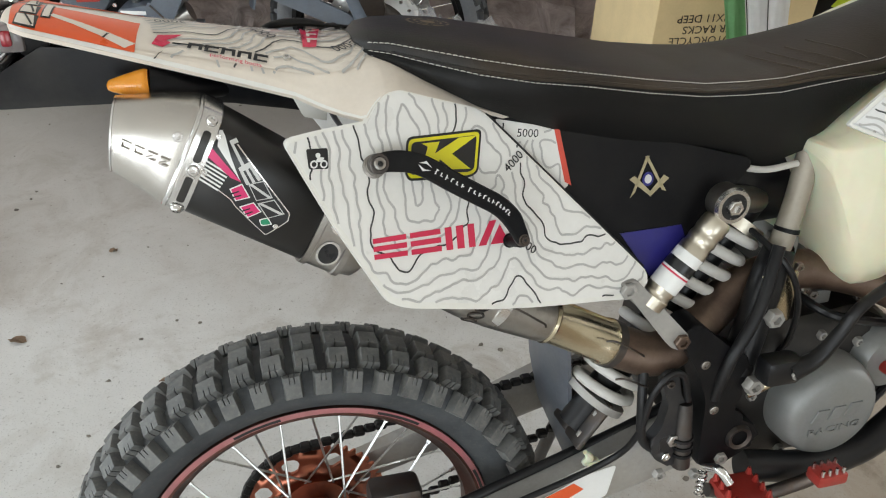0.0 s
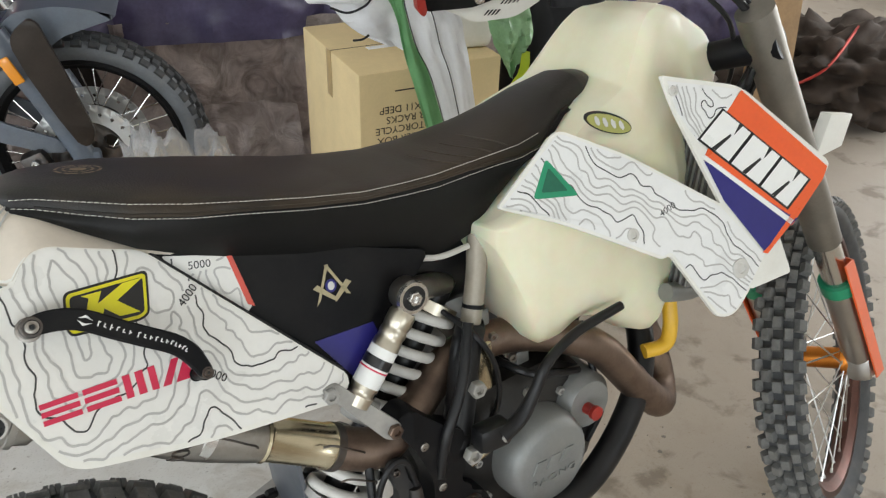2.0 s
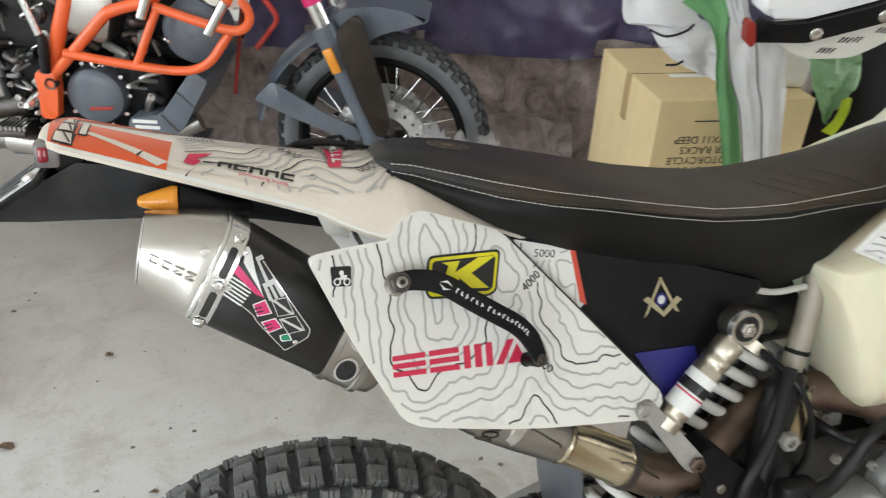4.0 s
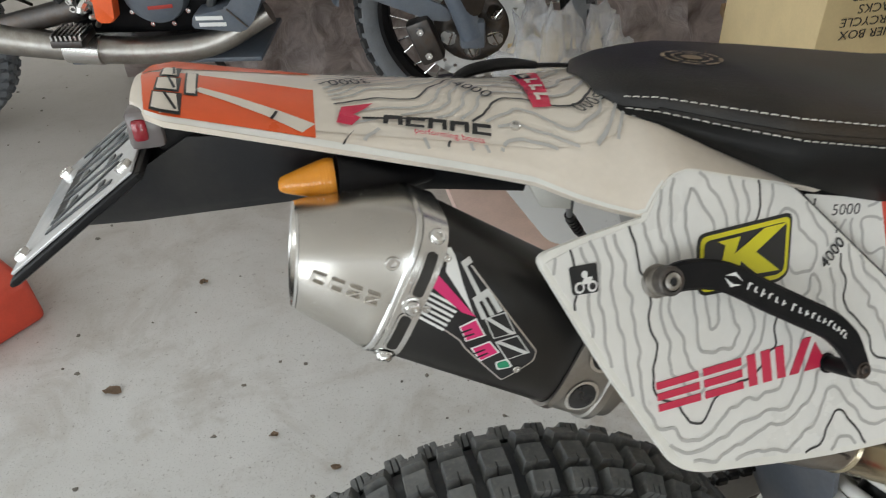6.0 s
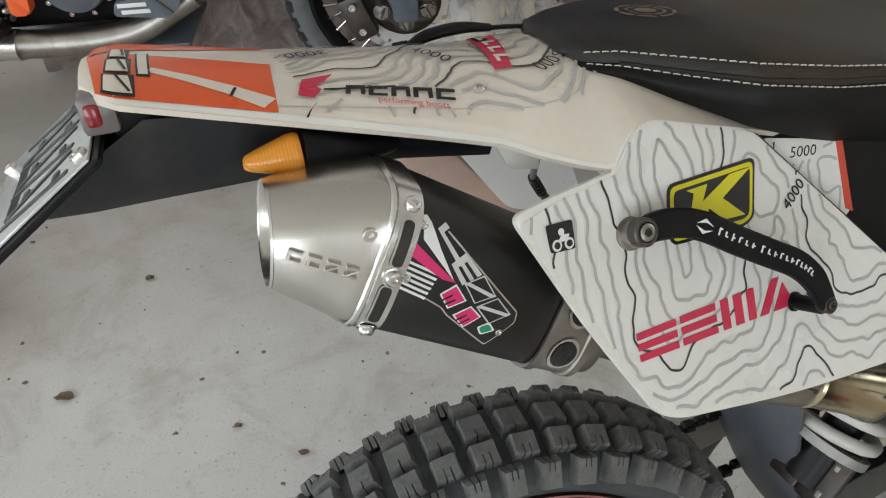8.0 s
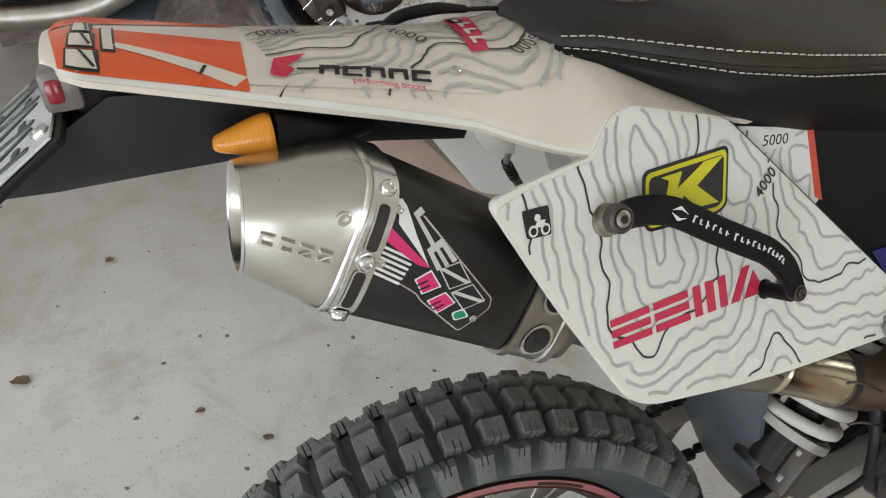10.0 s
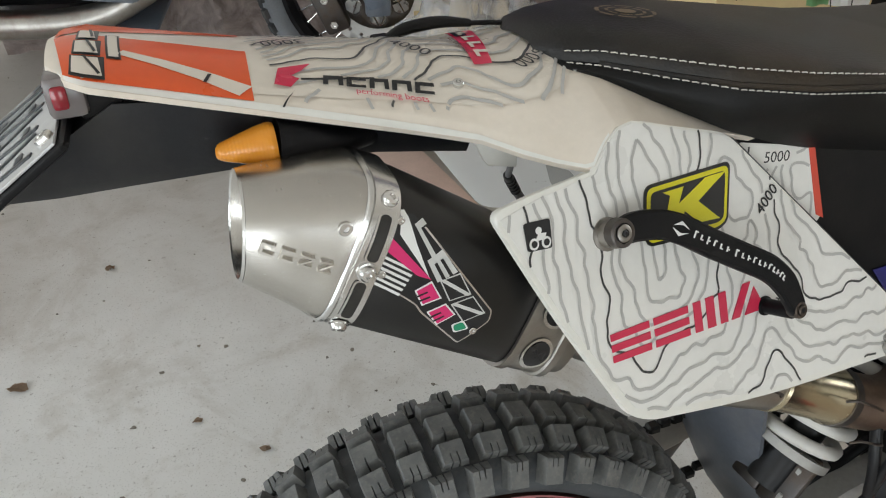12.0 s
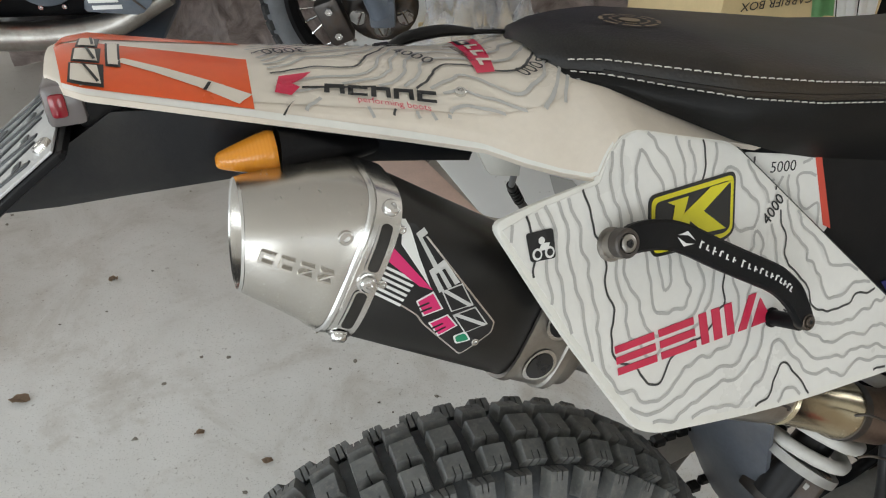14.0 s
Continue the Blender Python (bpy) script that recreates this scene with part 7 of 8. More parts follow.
# riding clothes hung over the carton
def strip(left, right, nx, folds, amp, seed, bulge=0.0, per=6):
    """Cloth between two edges, with folds and a bulge towards the door."""
    la, ra = spline(left, per), spline(right, per)
    rings = []
    for k, (p, q) in enumerate(zip(la, ra)):
        row = []
        for i in range(nx + 1):
            s = i / nx
            w = math.sin(s * math.pi * folds + k * 0.15 + seed) * amp + noise.fractal(Vector((s * 3, k * 0.22, seed)), 0.8, 2.0, 4) * amp * 1.4
            w += noise.noise(Vector((s * 2, k * 0.9, seed * 2))) * amp * 0.8
            w += bulge * math.sin(math.pi * s) * math.sin(math.pi * min(1, 0.15 + k / len(la)))
            row.append(p.lerp(q, s) + Vector((0, -w, 0)))
        rings.append(row)
    bm = ring_loft(rings, False)
    bmesh.ops.solidify(bm, geom=bm.faces[:], thickness=0.002)
    return bm


cloth = thing("riding_trousers", "white and green riding trousers hanging over the carton", "trousers", pose(0.45, 1.9, 0.755))
LC = Matrix.Translation((-0.45, -1.9, -0.755))
GL = [(0.44, 1.90, 0.985), (0.50, 1.885, 0.948), (0.525, 1.88, 0.896), (0.541, 1.88, 0.823), (0.569, 1.88, 0.734), (0.615, 1.90, 0.58)]
GR = [(0.505, 1.885, 1.03), (0.535, 1.88, 0.965), (0.543, 1.88, 0.92), (0.568, 1.88, 0.836), (0.603, 1.88, 0.762), (0.66, 1.90, 0.58)]
WR = [(0.560, 1.885, 1.03), (0.585, 1.87, 0.955), (0.656, 1.87, 0.92), (0.678, 1.87, 0.842), (0.695, 1.87, 0.767), (0.735, 1.89, 0.58)]
WM = [tuple(Vector(a).lerp(Vector(b), 0.45) + Vector((0, -0.008, 0))) for a, b in zip(GR, WR)]
BL = [(0.325, 1.95, 1.01), (0.338, 1.94, 0.932), (0.387, 1.93, 0.922), (0.418, 1.925, 0.885), (0.455, 1.92, 0.855), (0.50, 1.92, 0.835)]
BR = [(0.47, 1.92, 1.03), (0.48, 1.91, 0.96), (0.51, 1.905, 0.94), (0.53, 1.90, 0.90), (0.545, 1.90, 0.86), (0.555, 1.905, 0.818)]
for nm, lf, rt, mat_, folds, amp, bulge in (("green_leg_panel", GL, GR, "fabric_green", 2.0, 0.004, 0.0), ("white_leg_panel", GR, WM, "fabric_white", 1.0, 0.0035, 0.004), ("white_leg_panel", WM, WR, "fabric_white", 1.0, 0.005, 0.008), ("white_waist", BL, BR, "fabric_white", 3.0, 0.006, 0.03)):
    bm = strip(lf, rt, 14, folds, amp, 1.3, bulge)
    bm.transform(LC)
    part(nm, bm, mat_, cloth)
for pts in ([Vector(p) + Vector((0, -0.012, 0)) for p in WM[1:]], [Vector(p) + Vector((0, -0.008, 0)) for p in GR[1:]]):
    seam = tube(pts, 0.0011, 6)
    seam.transform(LC)
    part("seam", seam, "fabric_black", cloth)
for pts in ([(0.385, 1.90, 0.925), (0.42, 1.89, 0.915), (0.455, 1.885, 0.928), (0.47, 1.88, 0.945)], [(0.43, 1.89, 0.855), (0.45, 1.885, 0.858), (0.465, 1.89, 0.865)]):
    cord = tube(pts, 0.0025, 6)
    cord.transform(LC)
    part("draw_cord", cord, "fabric_black", cloth)

boot = thing("riding_boot", "white motocross boot with black riveted strap lying on the clothes", "boot", pose(0.62, 1.80, 0.94))
BC = Vector((-0.62, -1.80, -0.94))


def boot_slab(poly, y0, y1, bevel):
    return sub_ngon(slab([Vector((x, y0, z)) + BC for x, z in poly], [Vector((x, y1, z)) + BC for x, z in poly], bevel))


part("shell", boot_slab(rounded([(0.60, 0.943), (0.626, 0.932), (0.669, 0.912), (0.758, 0.919), (0.805, 0.946), (0.87, 0.995), (0.87, 1.04), (0.74, 0.99), (0.66, 0.966), (0.60, 0.957)], 0.02), 1.785, 1.88, 0.008), "white_plastic", boot, "white perforated plastic shell")
part("band", boot_slab(rounded([(0.555, 0.943), (0.66, 0.947), (0.74, 0.974), (0.87, 1.018), (0.87, 1.058), (0.74, 1.012), (0.655, 0.985), (0.60, 0.978), (0.565, 0.99)], 0.012), 1.772, 1.80, 0.004), "black_plastic", boot, "black strap with bright rivets")
part("upper", boot_slab(rounded([(0.575, 0.985), (0.66, 0.99), (0.87, 1.06), (0.87, 1.14), (0.58, 1.14)], 0.02), 1.79, 1.89, 0.02), "fabric_white", boot)
part("toe_piece", boot_slab(rounded([(0.538, 0.985), (0.553, 0.983), (0.562, 0.945), (0.556, 0.932), (0.542, 0.945)], 0.006), 1.768, 1.80, 0.003), "red_metal", boot, "red plastic end piece")
for x, z in ((0.672, 0.966), (0.79, 1.006)):
    b = bolt(0.012, 0.006, False)
    b.transform(aim(Vector((x, 1.772, z)) + BC, (0, -1, 0)))
    part("rivet", b, "bright_steel", boot)
for x, z, n in ((0.70, 0.931, 4), (0.735, 0.953, 3), (0.762, 0.955, 2), (0.80, 0.975, 3)):
    for k in range(n):
        q = boot_slab([(x + 0.008 * k - 0.012, z - 0.005), (x + 0.008 * k - 0.009, z - 0.005), (x + 0.008 * k + 0.001, z + 0.006), (x + 0.008 * k - 0.003, z + 0.006)], 1.7835, 1.79, 0.0)
        part("vent_slot", q, "black_decal", boot)

tagged(part("green_bag", strip([(0.765, 1.99, 0.90), (0.772, 1.98, 0.852), (0.785, 1.97, 0.80), (0.81, 1.97, 0.755), (0.831, 1.975, 0.715)], [(0.865, 1.99, 0.93), (0.870, 1.98, 0.876), (0.879, 1.97, 0.818), (0.857, 1.97, 0.764), (0.838, 1.975, 0.712)], 14, 3.0, 0.01, 4.0, 0.04), "green_film", None), "crumpled light green plastic bag hanging beside the carton", "bag")
tagged(part("neon_strap", strip([(0.850, 1.95, 0.79), (0.842, 1.945, 0.74), (0.825, 1.95, 0.70)], [(0.872, 1.95, 0.78), (0.868, 1.945, 0.735), (0.852, 1.95, 0.69)], 4, 1, 0.003, 2.0), "neon_strap", None), "neon yellow webbing strap", "strap")
tub = rbox(0.15, 0.14, 0.12, 0.018, 3)
for v in tub.verts:
    v.co.x *= 1 + v.co.z * 0.8
    v.co.y *= 1 + v.co.z * 0.8
tagged(part("white_tub", moved(tub, 0.745, 2.14, 0.815), "white_plastic", None), "white plastic tub standing on the carton", "tub")
tagged(part("black_jacket", moved(lump(0.36, 0.3, 0.98, 7.0, 0.25, 2.0), 1.06, 2.2, 0.0), "fabric_black", None), "black riding jacket heaped beside the carton", "jacket")

# clear plastic bag and tan carton behind the seat
tagged(part("clear_plastic_bag", moved(lump(0.24, 0.22, 0.50, 4.0, 0.4, 2.6), -0.06, 2.31, 0.0), "plastic_film", None), "crumpled clear plastic bag by the wheel", "plastic bag")
tagged(part("clear_plastic_bag", moved(lump(0.2, 0.2, 0.42, 14.0, 0.4, 2.6), 0.10, 2.36, 0.0), "plastic_film", None), "crumpled clear plastic bag by the wheel", "plastic bag")
tagged(part("tan_carton", moved(rbox(0.26, 0.2, 0.3, 0.004), -0.02, 2.56, 0.15), "card", None), "plain tan cardboard carton", "box")
tagged(part("flat_carton", slab([(-0.34, 2.3, 0.03), (-0.2, 1.85, 0.03), (0.06, 1.86, 0.03), (0.0, 1.975, 0.03), (-0.16, 2.27, 0.03)], [(-0.34, 2.3, 0.0), (-0.2, 1.85, 0.0), (0.06, 1.86, 0.0), (0.0, 1.975, 0.0), (-0.16, 2.27, 0.0)], 0.002), "card_pink", None), "flattened pinkish brown carton on the floor", "carton")

# red packet at the edge of the floor
packet = thing("red_packet", "red-orange packet with black front panel and bar label", "packet", pose(-1.45, 1.75, 0.0, 0, 0, -36))
part("packet_body", moved(rbox(0.34, 0.22, 0.13, 0.02, 3), 0.0, 0.0, 0.065), "red_pack", packet)
part("front_panel", moved(rbox(0.16, 0.002, 0.08, 0.0008), -0.05, -0.111, 0.07), "black_decal", packet)
part("bar_label", moved(rbox(0.05, 0.002, 0.055, 0.0008), 0.115, -0.111, 0.06), "white_decal", packet)
for k in range(6):
    part("label_bar", moved(rbox(0.003, 0.0012, 0.035), 0.098 + 0.007 * k, -0.1125, 0.06), "black_decal", packet)

# clutter by the far side
tagged(part("leaning_board", slab([(1.86, 2.32, 0.0), (2.02, 2.30, 0.0), (2.05, 2.52, 1.15), (1.88, 2.54, 1.15)], [(1.86, 2.34, 0.0), (2.02, 2.32, 0.0), (2.05, 2.54, 1.15), (1.88, 2.56, 1.15)], 0.003), "wood", None), "orange-brown board leaning upright", "board")
tagged(part("dark_cloth", moved(lump(0.9, 0.7, 0.4, 21.0, 0.45, 2.6, 5), 2.9, 3.1, 0.0), "fabric_brown", None), "heap of dark cloth on the floor", "cloth heap")
tagged(part("navy_bag", moved(lump(0.6, 0.5, 0.5, 31.0, 0.35, 2.2), 2.75, 3.85, 0.0), "tarp_blue", None), "dark navy bag on the floor", "bag")
tagged(part("red_rope", tube([(2.2, 2.75, 0.02), (2.45, 2.9, 0.18), (2.6, 2.85, 0.3), (2.85, 3.0, 0.42)], 0.007, 8), "red_metal", None), "thin red rope over the dark cloth", "rope")

for name_ in ("black_jacket", "clear_plastic_bag", "clear_plastic_bag.001", "dark_cloth", "navy_bag"):
    bpy.data.objects[name_].data.set_sharp_from_angle(angle=math.pi)

# ---- the adventure motorcycle behind ----
AX, AY = -1.0, 2.6
adv = thing("adventure_motorcycle", "grey and orange adventure motorcycle with orange crash bars", "motorcycle", pose(AX, AY, 0))


def A(x, y, z):
    return Vector((x - AX, y - AY, z))


AW = Matrix.Translation(A(-0.245, 2.6, 0.352)) @ Matrix.Rotation(radians(-4), 4, "Z")
aw = part("front_wheel", lathe([(-0.07, 0.012), (-0.07, 0.05), (-0.05, 0.055), (-0.045, 0.03), (0.045, 0.03), (0.05, 0.055), (0.07, 0.05), (0.07, 0.012)], 32), "dark_steel", adv, "black spoked front wheel")
aw.matrix_local = AW
ATREAD = [(-0.040, -0.85, 0.5, None, (0.8, 0.7, 1)), (-0.021, -0.35, 0.0, None, (0.9, 0.7, 1)), (0.0, 0.0, 0.5, None, (0.9, 0.7, 1)), (0.021, 0.35, 0.0, None, (0.9, 0.7, 1)), (0.040, 0.85, 0.5, None, (0.8, 0.7, 1))]
tyre_parts(tyre_mesh(0.332, 0.048, 44, ATREAD, (0.021, 0.040, 0.013), 0.272), "tyre_grey", "tyre_dark", aw, "dusty dual-sport tyre")
part("rim", rim_mesh(0.272, 0.03), "black_plastic", aw, "black rim")
spokes(aw, 36, 0.055, 0.05, 0.256, Matrix(), 0.0022, "bright_steel")
for y in (-0.068, 0.068):
    part("brake_disc", holed_disc(0.105, 0.158, 24, 0.006, 0.005), "disc_silver", aw, "drilled brake disc").location = (0, y, 0)
    part("disc_carrier", holed_disc(0.03, 0.105, 6, 0.024, 0.004, 0, 0, 0.075), "dark_steel", aw).location = (0, y, 0)
for y in (2.475, 2.725):
    s = -1 if y < 2.6 else 1
    leg = part("fork_leg", tube([A(-0.245, y, 0.35), A(-0.30, y, 0.50), A(-0.405, y, 0.74)], [0.033, 0.032, 0.034], 18, 2), "gunmetal_paint", adv, "grey fork lower leg")
    part("fork_tube", tube([A(-0.395, y, 0.72), A(-0.56, y, 1.10)], 0.026, 16, 1), "bright_steel", leg)
    part("fork_sticker", tube([A(-0.43, y, 0.80), A(-0.475, y, 0.905)], 0.0268, 16, 1, False), "magenta_decal", leg)
    poly = [(-0.362, 0.725), (-0.345, 0.757), (-0.304, 0.787), (-0.284, 0.772), (-0.243, 0.629), (-0.203, 0.465), (-0.225, 0.425), (-0.250, 0.43), (-0.290, 0.515), (-0.338, 0.64)]
    part("fork_guard", sub_ngon(slab([A(x, y + s * 0.052, z) for x, z in rounded(poly, 0.02)], [A(x, y + s * 0.038, z) for x, z in rounded(poly, 0.02)], 0.004)), "brown_guard", leg, "dusty dark fork guard")
    part("caliper", rbox(0.07, 0.05, 0.13, 0.012), "dark_steel", leg).matrix_local = Matrix.Translation(A(-0.375, y - s * 0.02, 0.33)) @ Matrix.Rotation(radians(-20), 4, "Y")
    for k in range(2):
        b = bolt(0.012, 0.01)
        b.transform(aim(A(-0.385 + 0.02 * k, y + s * 0.012, 0.37 - 0.07 * k), (0, s, 0)))
        part("caliper_bolt", b, "bright_steel", leg)
    part("axle_clamp", rbox(0.07, 0.04, 0.08, 0.012), "gunmetal_paint", leg).location = A(-0.245, y, 0.355)
part("reflector", moved(rbox(0.028, 0.012, 0.075, 0.004), 0, 0, 0), "amber_lens", adv, "amber side reflector").matrix_local = Matrix.Translation(A(-0.372, 2.42, 0.655)) @ Matrix.Rotation(radians(-23), 4, "Y")
rings = []
for deg in range(98, 176, 6):
    a = radians(deg)
    r = 0.405 + 0.05 * math.exp(-((deg - 52) / 16) ** 2)
    c = Vector((-0.245 - AX + r * math.cos(a), 0, 0.352 + r * math.sin(a)))
    n = Vector((math.cos(a), 0, math.sin(a)))
    w = 0.075 if deg < 150 else 0.07
    rings.append([c + Vector((0, w * k, 0)) - n * 0.025 * abs(k) ** 3 for k in (-1, -0.8, -0.4, 0, 0.4, 0.8, 1)] + [c + Vector((0, w * k, 0)) - n * (0.025 * abs(k) ** 3 + 0.006) for k in (1, 0.8, 0.4, 0, -0.4, -0.8, -1)])
part("front_fender", ring_loft(rings), "gunmetal_paint", adv, "grey plastic front fender")
for y, s in ((2.505, -1), (2.695, 1)):
    poly = [(-0.63, 0.50), (-0.57, 0.56), (-0.42, 0.47), (-0.31, 0.42), (-0.30, 0.38), (-0.36, 0.385), (-0.52, 0.45)]
    part("fender_stay", sub_ngon(slab([A(x, y + s * 0.008, z) for x, z in rounded(poly, 0.015)], [A(x, y, z) for x, z in rounded(poly, 0.015)], 0.003)), "gunmetal_paint", adv, "grey fender stay")
BEAK = rounded([(-0.41, 0.735), (-0.35, 0.785), (-0.25, 0.797), (-0.17, 0.785), (-0.095, 0.760), (-0.17, 0.738), (-0.243, 0.716), (-0.280, 0.690), (-0.315, 0.688)], 0.02)
part("fender_beak", sub_ngon(slab([A(x, 2.49, z) for x, z in BEAK], [A(x, 2.71, z) for x, z in BEAK], 0.014, 3)), "gunmetal_paint", adv, "grey plastic fender beak")

# engine, frame and bars
for nm, lo, hi, mat_ in (("crank_case", (-1.38, 2.50, 0.36), (-0.88, 2.80, 0.62), "black_plastic"), ("cylinder_block", (-1.2, 2.52, 0.6), (-0.8, 2.78, 0.95), "black_plastic"), ("gearbox_case", (-1.42, 2.52, 0.40), (-1.2, 2.78, 0.58), "black_plastic")):
    size = [q - p for p, q in zip(lo, hi)]
    ob = part(nm, rbox(*size, 0.03, 3), mat_, adv)
    ob.location = A(*[(p + q) / 2 for p, q in zip(lo, hi)])
part("clutch_cover", lathe([(0.06, 0.09), (-0.02, 0.088), (-0.036, 0.083), (-0.044, 0.070), (-0.049, 0.04), (-0.05, 0.0005)], 44), "gunmetal_paint", adv, "grey round clutch cover").matrix_local = Matrix.Translation(A(-1.094, 2.49, 0.500))
part("cover_bar", moved(rbox(0.07, 0.002, 0.010, 0.0006), 0, 0, 0), "red_metal", adv).matrix_local = Matrix.Translation(A(-1.075, 2.4385, 0.468)) @ Matrix.Rotation(radians(-4), 4, "Y")
for k in range(10):
    a = 2 * math.pi * k / 10
    b = bolt(0.008, 0.01)
    b.transform(aim(A(-1.094 + 0.098 * math.cos(a), 2.48, 0.500 + 0.098 * math.sin(a)), (0, -1, 0)))
    part("case_bolt", b, "bright_steel", adv)
part("upper_cover", lathe([(0.05, 0.095), (-0.03, 0.092), (-0.045, 0.075), (-0.05, 0.0005)], 40), "gunmetal_paint", adv, "grey round upper cover").matrix_local = Matrix.Translation(A(-0.775, 2.50, 0.705))
part("cylinder_head", rbox(0.16, 0.2, 0.17, 0.03), "fork_alloy", adv, "rough alloy cylinder head").matrix_local = Matrix.Translation(A(-1.075, 2.54, 0.755)) @ Matrix.Rotation(radians(18), 4, "Y")
bl = rbox(0.42, 0.26, 0.36, 0.03, 3)
part("air_box", bl, "engine_dark", adv).location = A(-1.40, 2.66, 0.74)
rnd = random.Random(11)
for k in range(26):
    x, z = rnd.uniform(-1.6, -1.24), rnd.uniform(0.44, 0.88)
    part("engine_fitting", tube([A(x, 2.53, z), A(x + rnd.uniform(-0.05, 0.05), 2.49, z + rnd.uniform(-0.04, 0.04)), A(x + rnd.uniform(-0.08, 0.08), 2.52, z + rnd.uniform(-0.06, 0.06))], rnd.choice((0.005, 0.008, 0.014)), 8), rnd.choice(("dark_steel", "grey_cast", "rubber_hose", "bright_steel", "rubber_hose")), adv)
for k in range(46):
    x, z = rnd.uniform(-1.35, -0.8), rnd.uniform(0.42, 0.80)
    if (x + 1.094) ** 2 + (z - 0.5) ** 2 < 0.013:
        continue
    part("engine_fitting", tube([A(x, 2.49, z), A(x + rnd.uniform(-0.04, 0.04), 2.455, z + rnd.uniform(-0.03, 0.03)), A(x + rnd.uniform(-0.06, 0.06), 2.485, z + rnd.uniform(-0.05, 0.05))], rnd.choice((0.005, 0.008, 0.013)), 8), rnd.choice(("dark_steel", "grey_cast", "rubber_hose", "bright_steel", "fork_alloy")), adv)
for k in range(22):
    x, z = rnd.uniform(-1.36, -0.82), rnd.uniform(0.42, 0.80)
    if (x + 1.094) ** 2 + (z - 0.5) ** 2 < 0.012:
        continue
    b = bolt(rnd.choice((0.006, 0.009, 0.012)), 0.012)
    b.transform(aim(A(x, 2.475, z), (rnd.uniform(-0.2, 0.2), -1, 0)))
    part("engine_bolt", b, rnd.choice(("bright_steel", "bright_steel", "grey_frame")), adv)
HP = rounded([(-1.247, 0.578), (-1.186, 0.580), (-1.188, 0.52), (-1.205, 0.435), (-1.255, 0.435), (-1.245, 0.51)], 0.012)
part("frame_plate", sub_ngon(slab([A(x, 2.42, z) for x, z in HP], [A(x, 2.46, z) for x, z in HP], 0.006)), "orange_paint", adv, "orange frame plate with a bored hole")
bore = lathe([(-0.003, 0.012), (-0.005, 0.016), (0.0, 0.018), (0.02, 0.018), (0.02, 0.0)], 24)
bore.transform(Matrix.Translation(A(-1.203, 2.419, 0.545)))
part("plate_bore", bore, "dark_steel", adv)
for name_, pts, r in (("frame_tube", [(-1.215, 2.47, 0.55), (-1.165, 2.45, 0.68), (-1.120, 2.45, 0.79), (-1.07, 2.47, 0.95)], 0.0225), ("frame_tube", [(-1.215, 2.44, 0.552), (-1.126, 2.43, 0.636), (-1.016, 2.43, 0.746), (-0.985, 2.43, 0.765), (-0.89, 2.43, 0.797), (-0.80, 2.46, 0.84)], 0.017),
                      ("crash_bar", [(-1.143, 2.42, 0.640), (-1.03, 2.415, 0.626), (-0.934, 2.41, 0.616), (-0.84, 2.41, 0.608), (-0.772, 2.41, 0.612), (-0.72, 2.41, 0.639), (-0.68, 2.42, 0.690), (-0.650, 2.43, 0.735)], 0.0135),
                      ("crash_bar", [(-0.862, 2.42, 0.785), (-0.738, 2.41, 0.751), (-0.660, 2.41, 0.733), (-0.620, 2.41, 0.735), (-0.600, 2.42, 0.757), (-0.612, 2.45, 0.785), (-0.66, 2.5, 0.81)], 0.0135), ("crash_bar_strut", [(-0.934, 2.41, 0.616), (-0.895, 2.41, 0.695), (-0.856, 2.42, 0.778)], 0.0125)):
    part(name_, tube([A(*p) for p in pts], r, 12), "orange_paint", adv, "orange steel tube")
for p, q in (((-0.868, 2.405, 0.825), (-0.898, 2.405, 0.757)), ((-0.657, 2.40, 0.812), (-0.713, 2.40, 0.722))):
    part("bar_clamp", tube([A(*p), A(*q)], 0.0145, 12, 1), "bright_steel", adv)
part("bar_upper", tube([A(-0.66, 2.41, 0.80), A(-0.61, 2.44, 0.90)], 0.0135, 12, 1), "orange_paint", adv)
part("shifter_rod", tube([A(-1.235, 2.42, 0.80), A(-1.205, 2.42, 0.685)], 0.011, 10, 1), "bright_steel", adv)
part("shifter_boot", tube([A(-1.205, 2.42, 0.69), A(-1.20, 2.42, 0.66), A(-1.21, 2.42, 0.58)], [0.014, 0.016, 0.015], 10, 2), "rubber_hose", adv)
TK = rounded([(-0.77, 0.835), (-0.722, 0.787), (-0.64, 0.772), (-0.60, 0.82), (-0.58, 0.95), (-0.78, 0.95)], 0.015)
part("tank_fairing", sub_ngon(slab([A(x, 2.46, z) for x, z in TK], [A(x, 2.74, z) for x, z in TK], 0.012)), "white_plastic", adv, "white lower tank fairing")
part("hose", tube([A(-0.575, 2.45, 0.83), A(-0.53, 2.45, 0.765), A(-0.555, 2.46, 0.72), A(-0.60, 2.48, 0.665)], 0.0085, 10), "red_metal", adv, "red rubber hose")
SK = [(-1.0, 0.41), (-0.99, 0.445), (-0.893, 0.462), (-0.785, 0.605), (-0.741, 0.572), (-0.83, 0.42), (-0.86, 0.395)]
skid = part("skid_plate", sub_ngon(slab([A(x, 2.43, z) for x, z in rounded(SK, 0.008)], [A(x, 2.77, z) for x, z in rounded(SK, 0.008)], 0.006)), "gunmetal_paint", adv, "grey metal skid plate with a white label")
for p, q in (((-0.893, 0.462), (-0.845, 0.41)), ((-0.835, 0.535), (-0.79, 0.49))):
    part("fold_line", tube([A(p[0], 2.4295, p[1]), A(q[0], 2.4295, q[1])], 0.003, 6, 1), "dark_steel", skid)
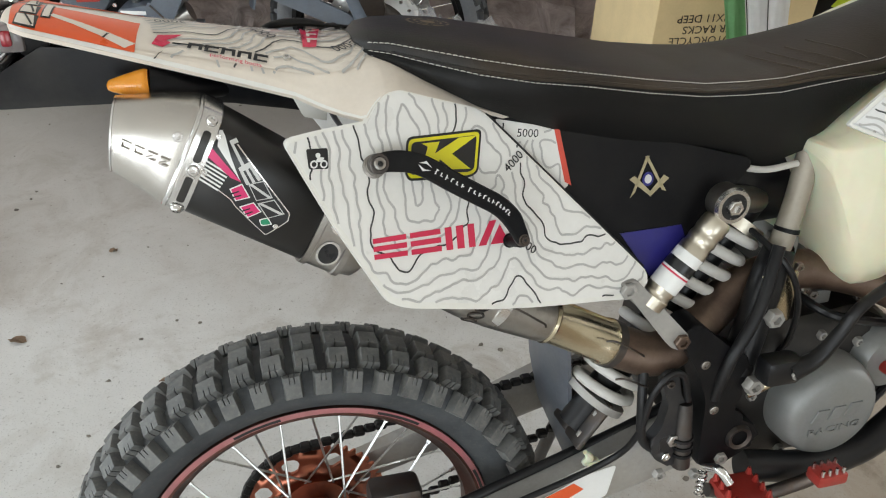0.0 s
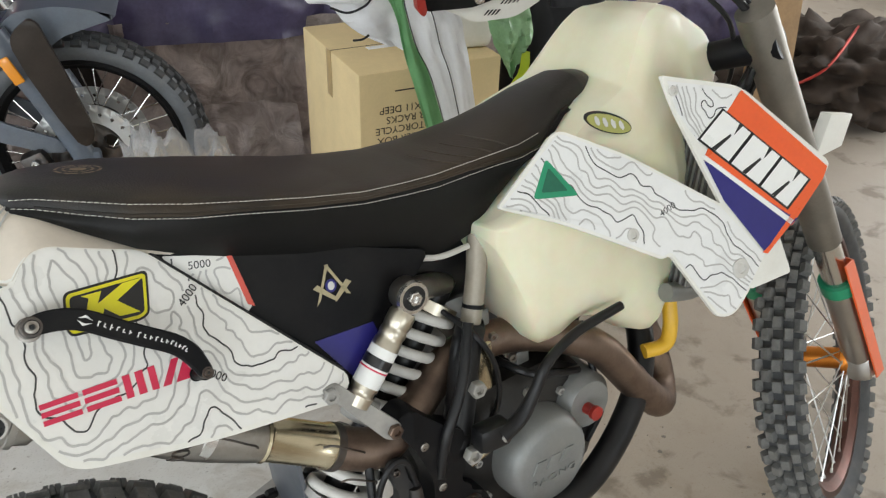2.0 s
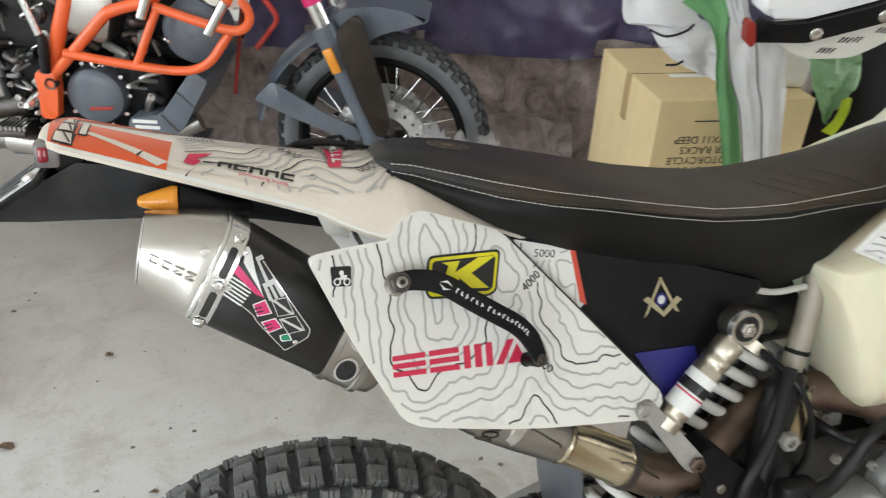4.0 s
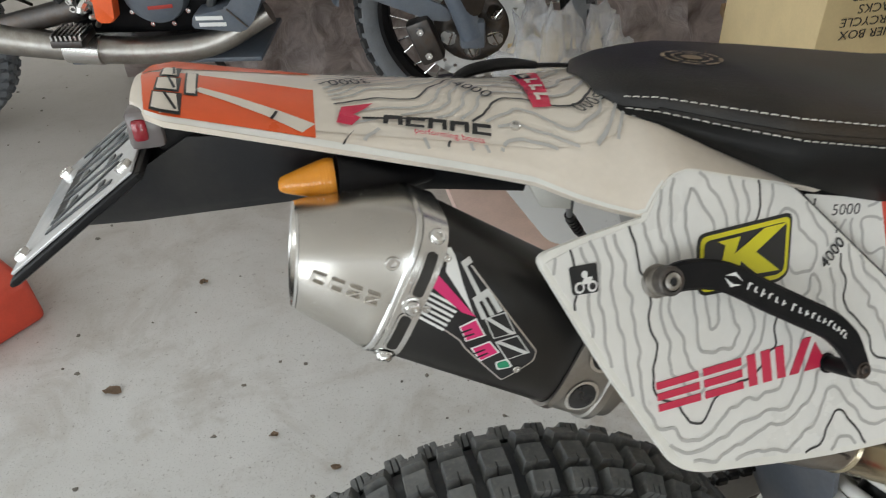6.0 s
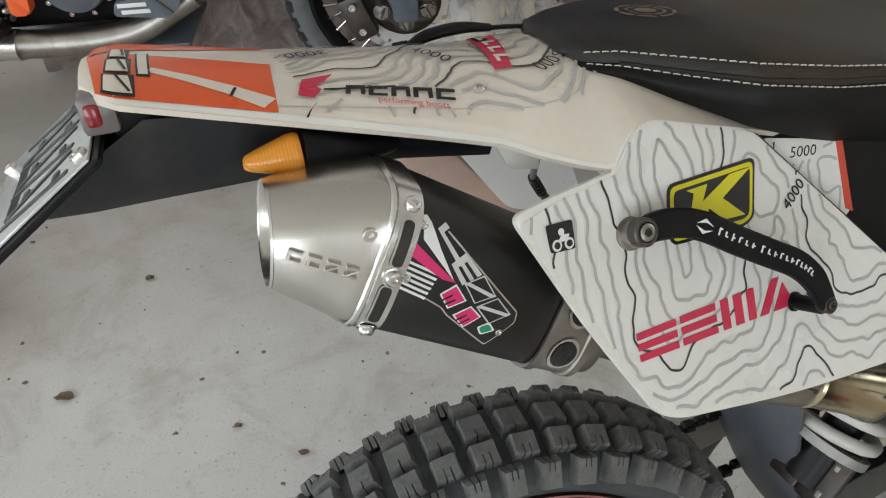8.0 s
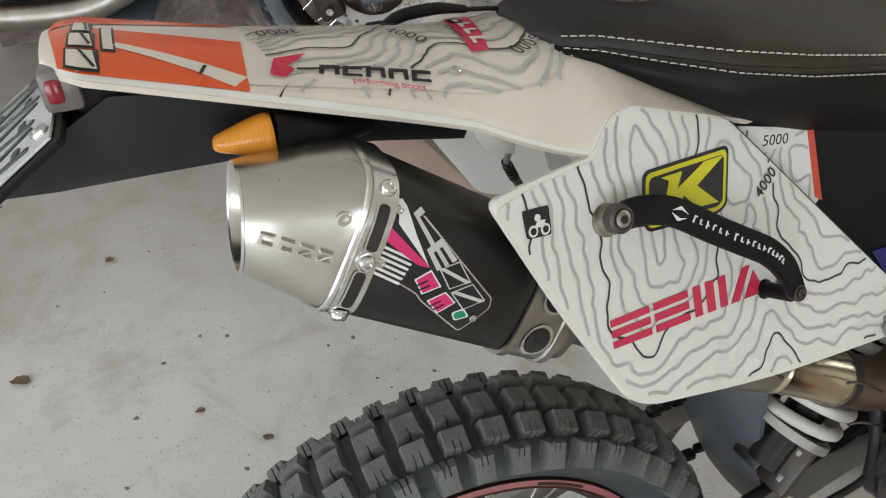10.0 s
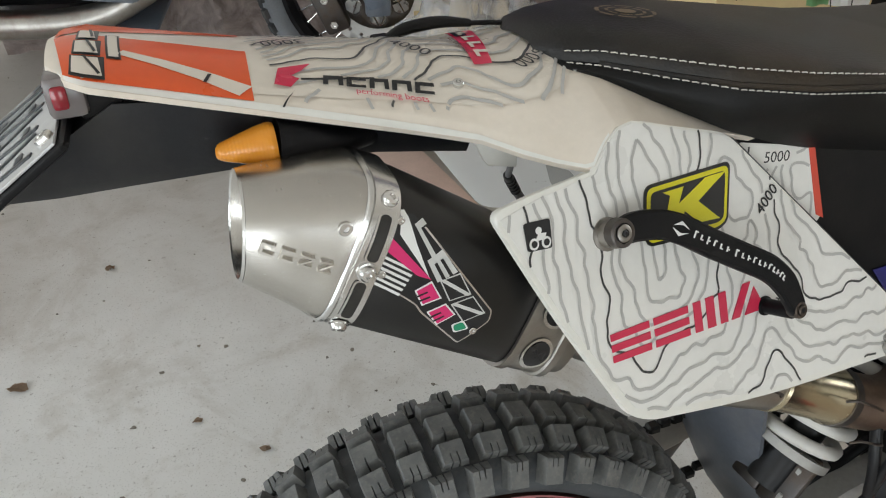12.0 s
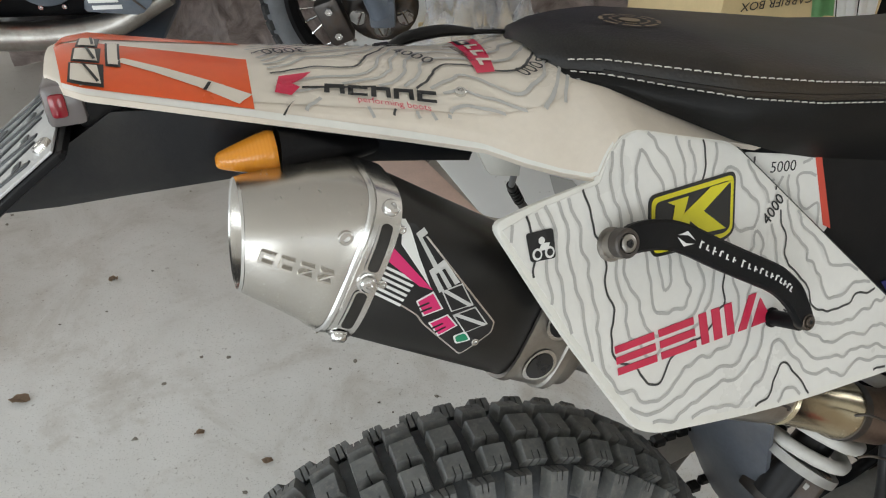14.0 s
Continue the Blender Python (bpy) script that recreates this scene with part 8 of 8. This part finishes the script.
for k, z in enumerate((0.438, 0.420)):
    part("label_bar", moved(rbox(0.075, 0.002, 0.011, 0.0005), *A(-0.945 + 0.006 * k, 2.4285, z)), "white_decal", skid)
part("skid_base", moved(rbox(0.56, 0.26, 0.014, 0.004), *A(-1.12, 2.6, 0.295)), "gunmetal_paint", adv)
part("exhaust", tube([A(-0.80, 2.5, 0.42), A(-0.98, 2.47, 0.345), A(-1.2, 2.46, 0.335), A(-1.45, 2.46, 0.36), A(-1.75, 2.45, 0.42)], [0.03, 0.036, 0.038, 0.04, 0.05], 18), "dull_steel", adv, "tarnished steel exhaust pipe")
part("heat_shield", tube([A(-1.28, 2.452, 0.342), A(-1.38, 2.452, 0.352)], 0.042, 18, 1), "bright_steel", adv)
part("foot_rest", moved(rbox(0.09, 0.09, 0.02, 0.004), *A(-1.33, 2.41, 0.40)), "dark_steel", adv)
for k in range(7):
    part("foot_rest_tooth", moved(rbox(0.006, 0.08, 0.016), *A(-1.37 + 0.0135 * k, 2.41, 0.416)), "bright_steel", adv)
part("side_stand", tube([A(-1.2, 2.74, 0.33), A(-1.16, 2.85, 0.16), A(-1.13, 2.93, 0.01)], 0.013, 10), "dark_steel", adv)
RWM = Matrix.Translation(A(-1.98, 2.6, 0.34))
rw = part("rear_wheel", lathe([(-0.08, 0.012), (-0.08, 0.06), (-0.05, 0.07), (0.05, 0.07), (0.08, 0.06), (0.08, 0.012)], 28), "dark_steel", adv, "black spoked rear wheel")
rw.matrix_local = RWM
tyre_parts(tyre_mesh(0.325, 0.072, 56, ATREAD, (0.028, 0.034, 0.009), 0.245), "tyre_grey", "tyre_grey", rw)
part("rim", rim_mesh(0.245, 0.05), "black_plastic", rw)
part("swing_arm", tube([A(-1.32, 2.5, 0.45), A(-1.7, 2.48, 0.38), A(-1.98, 2.48, 0.34)], [0.035, 0.03, 0.03], 12), "dark_steel", adv)
for x, z, r in ((-0.62, 0.80, 0.006), (-0.66, 0.62, 0.007)):
    part("hose", tube([A(x, 2.62, z + 0.2), A(x - 0.03, 2.60, z), A(x - 0.06, 2.62, z - 0.15)], r, 8), "red_metal" if z < 0.7 else "rubber_hose", adv)

# ---- floor litter ----
db = bmesh.new()
rnd = random.Random(5)
for k in range(420):
    x, y = rnd.uniform(-2.2, 2.2), rnd.uniform(0.9, 4.2)
    s = rnd.choice((0.0015, 0.002, 0.003, 0.004, 0.006, 0.008))
    n = rnd.randint(5, 7)
    pts = [Vector((x + s * rnd.uniform(0.5, 1.2) * math.cos(2 * math.pi * i / n), y + s * rnd.uniform(0.4, 1.0) * math.sin(2 * math.pi * i / n), 0.0015)) for i in range(n)]
    lo = [Vector((p.x, p.y, 0.0002)) for p in pts]
    c = db.verts.new((x, y, 0.003))
    vs = [db.verts.new(p) for p in pts]
    ls = [db.verts.new(p) for p in lo]
    for i in range(n):
        j = (i + 1) % n
        db.faces.new((c, vs[i], vs[j]))
        db.faces.new((vs[i], ls[i], ls[j], vs[j]))
tagged(part("floor_grit", db, "grit", None), "dark grit and crumbs on the concrete", "grit", kind="stuff")
for k, (x, y, s) in enumerate(((-1.0, 1.515, 0.026), (-0.62, 1.41, 0.012), (-0.48, 1.34, 0.012), (-0.9, 1.86, 0.016), (-1.06, 3.13, 0.03))):
    bm = bmesh.new()
    n = 11
    rnd = random.Random(40 + k)
    top = [bm.verts.new((x + s * rnd.uniform(0.5, 1.1) * math.cos(2 * math.pi * i / n), y + 0.7 * s * rnd.uniform(0.5, 1.1) * math.sin(2 * math.pi * i / n), rnd.uniform(0.002, 0.012))) for i in range(n)]
    c = bm.verts.new((x, y, 0.008))
    for i in range(n):
        bm.faces.new((c, top[i], top[(i + 1) % n]))
    bmesh.ops.solidify(bm, geom=bm.faces[:], thickness=0.001)
    tagged(part("dry_leaf", bm, "leaf_brown", None), "curled brown dry leaf on the concrete", "leaf", "dry leaves")
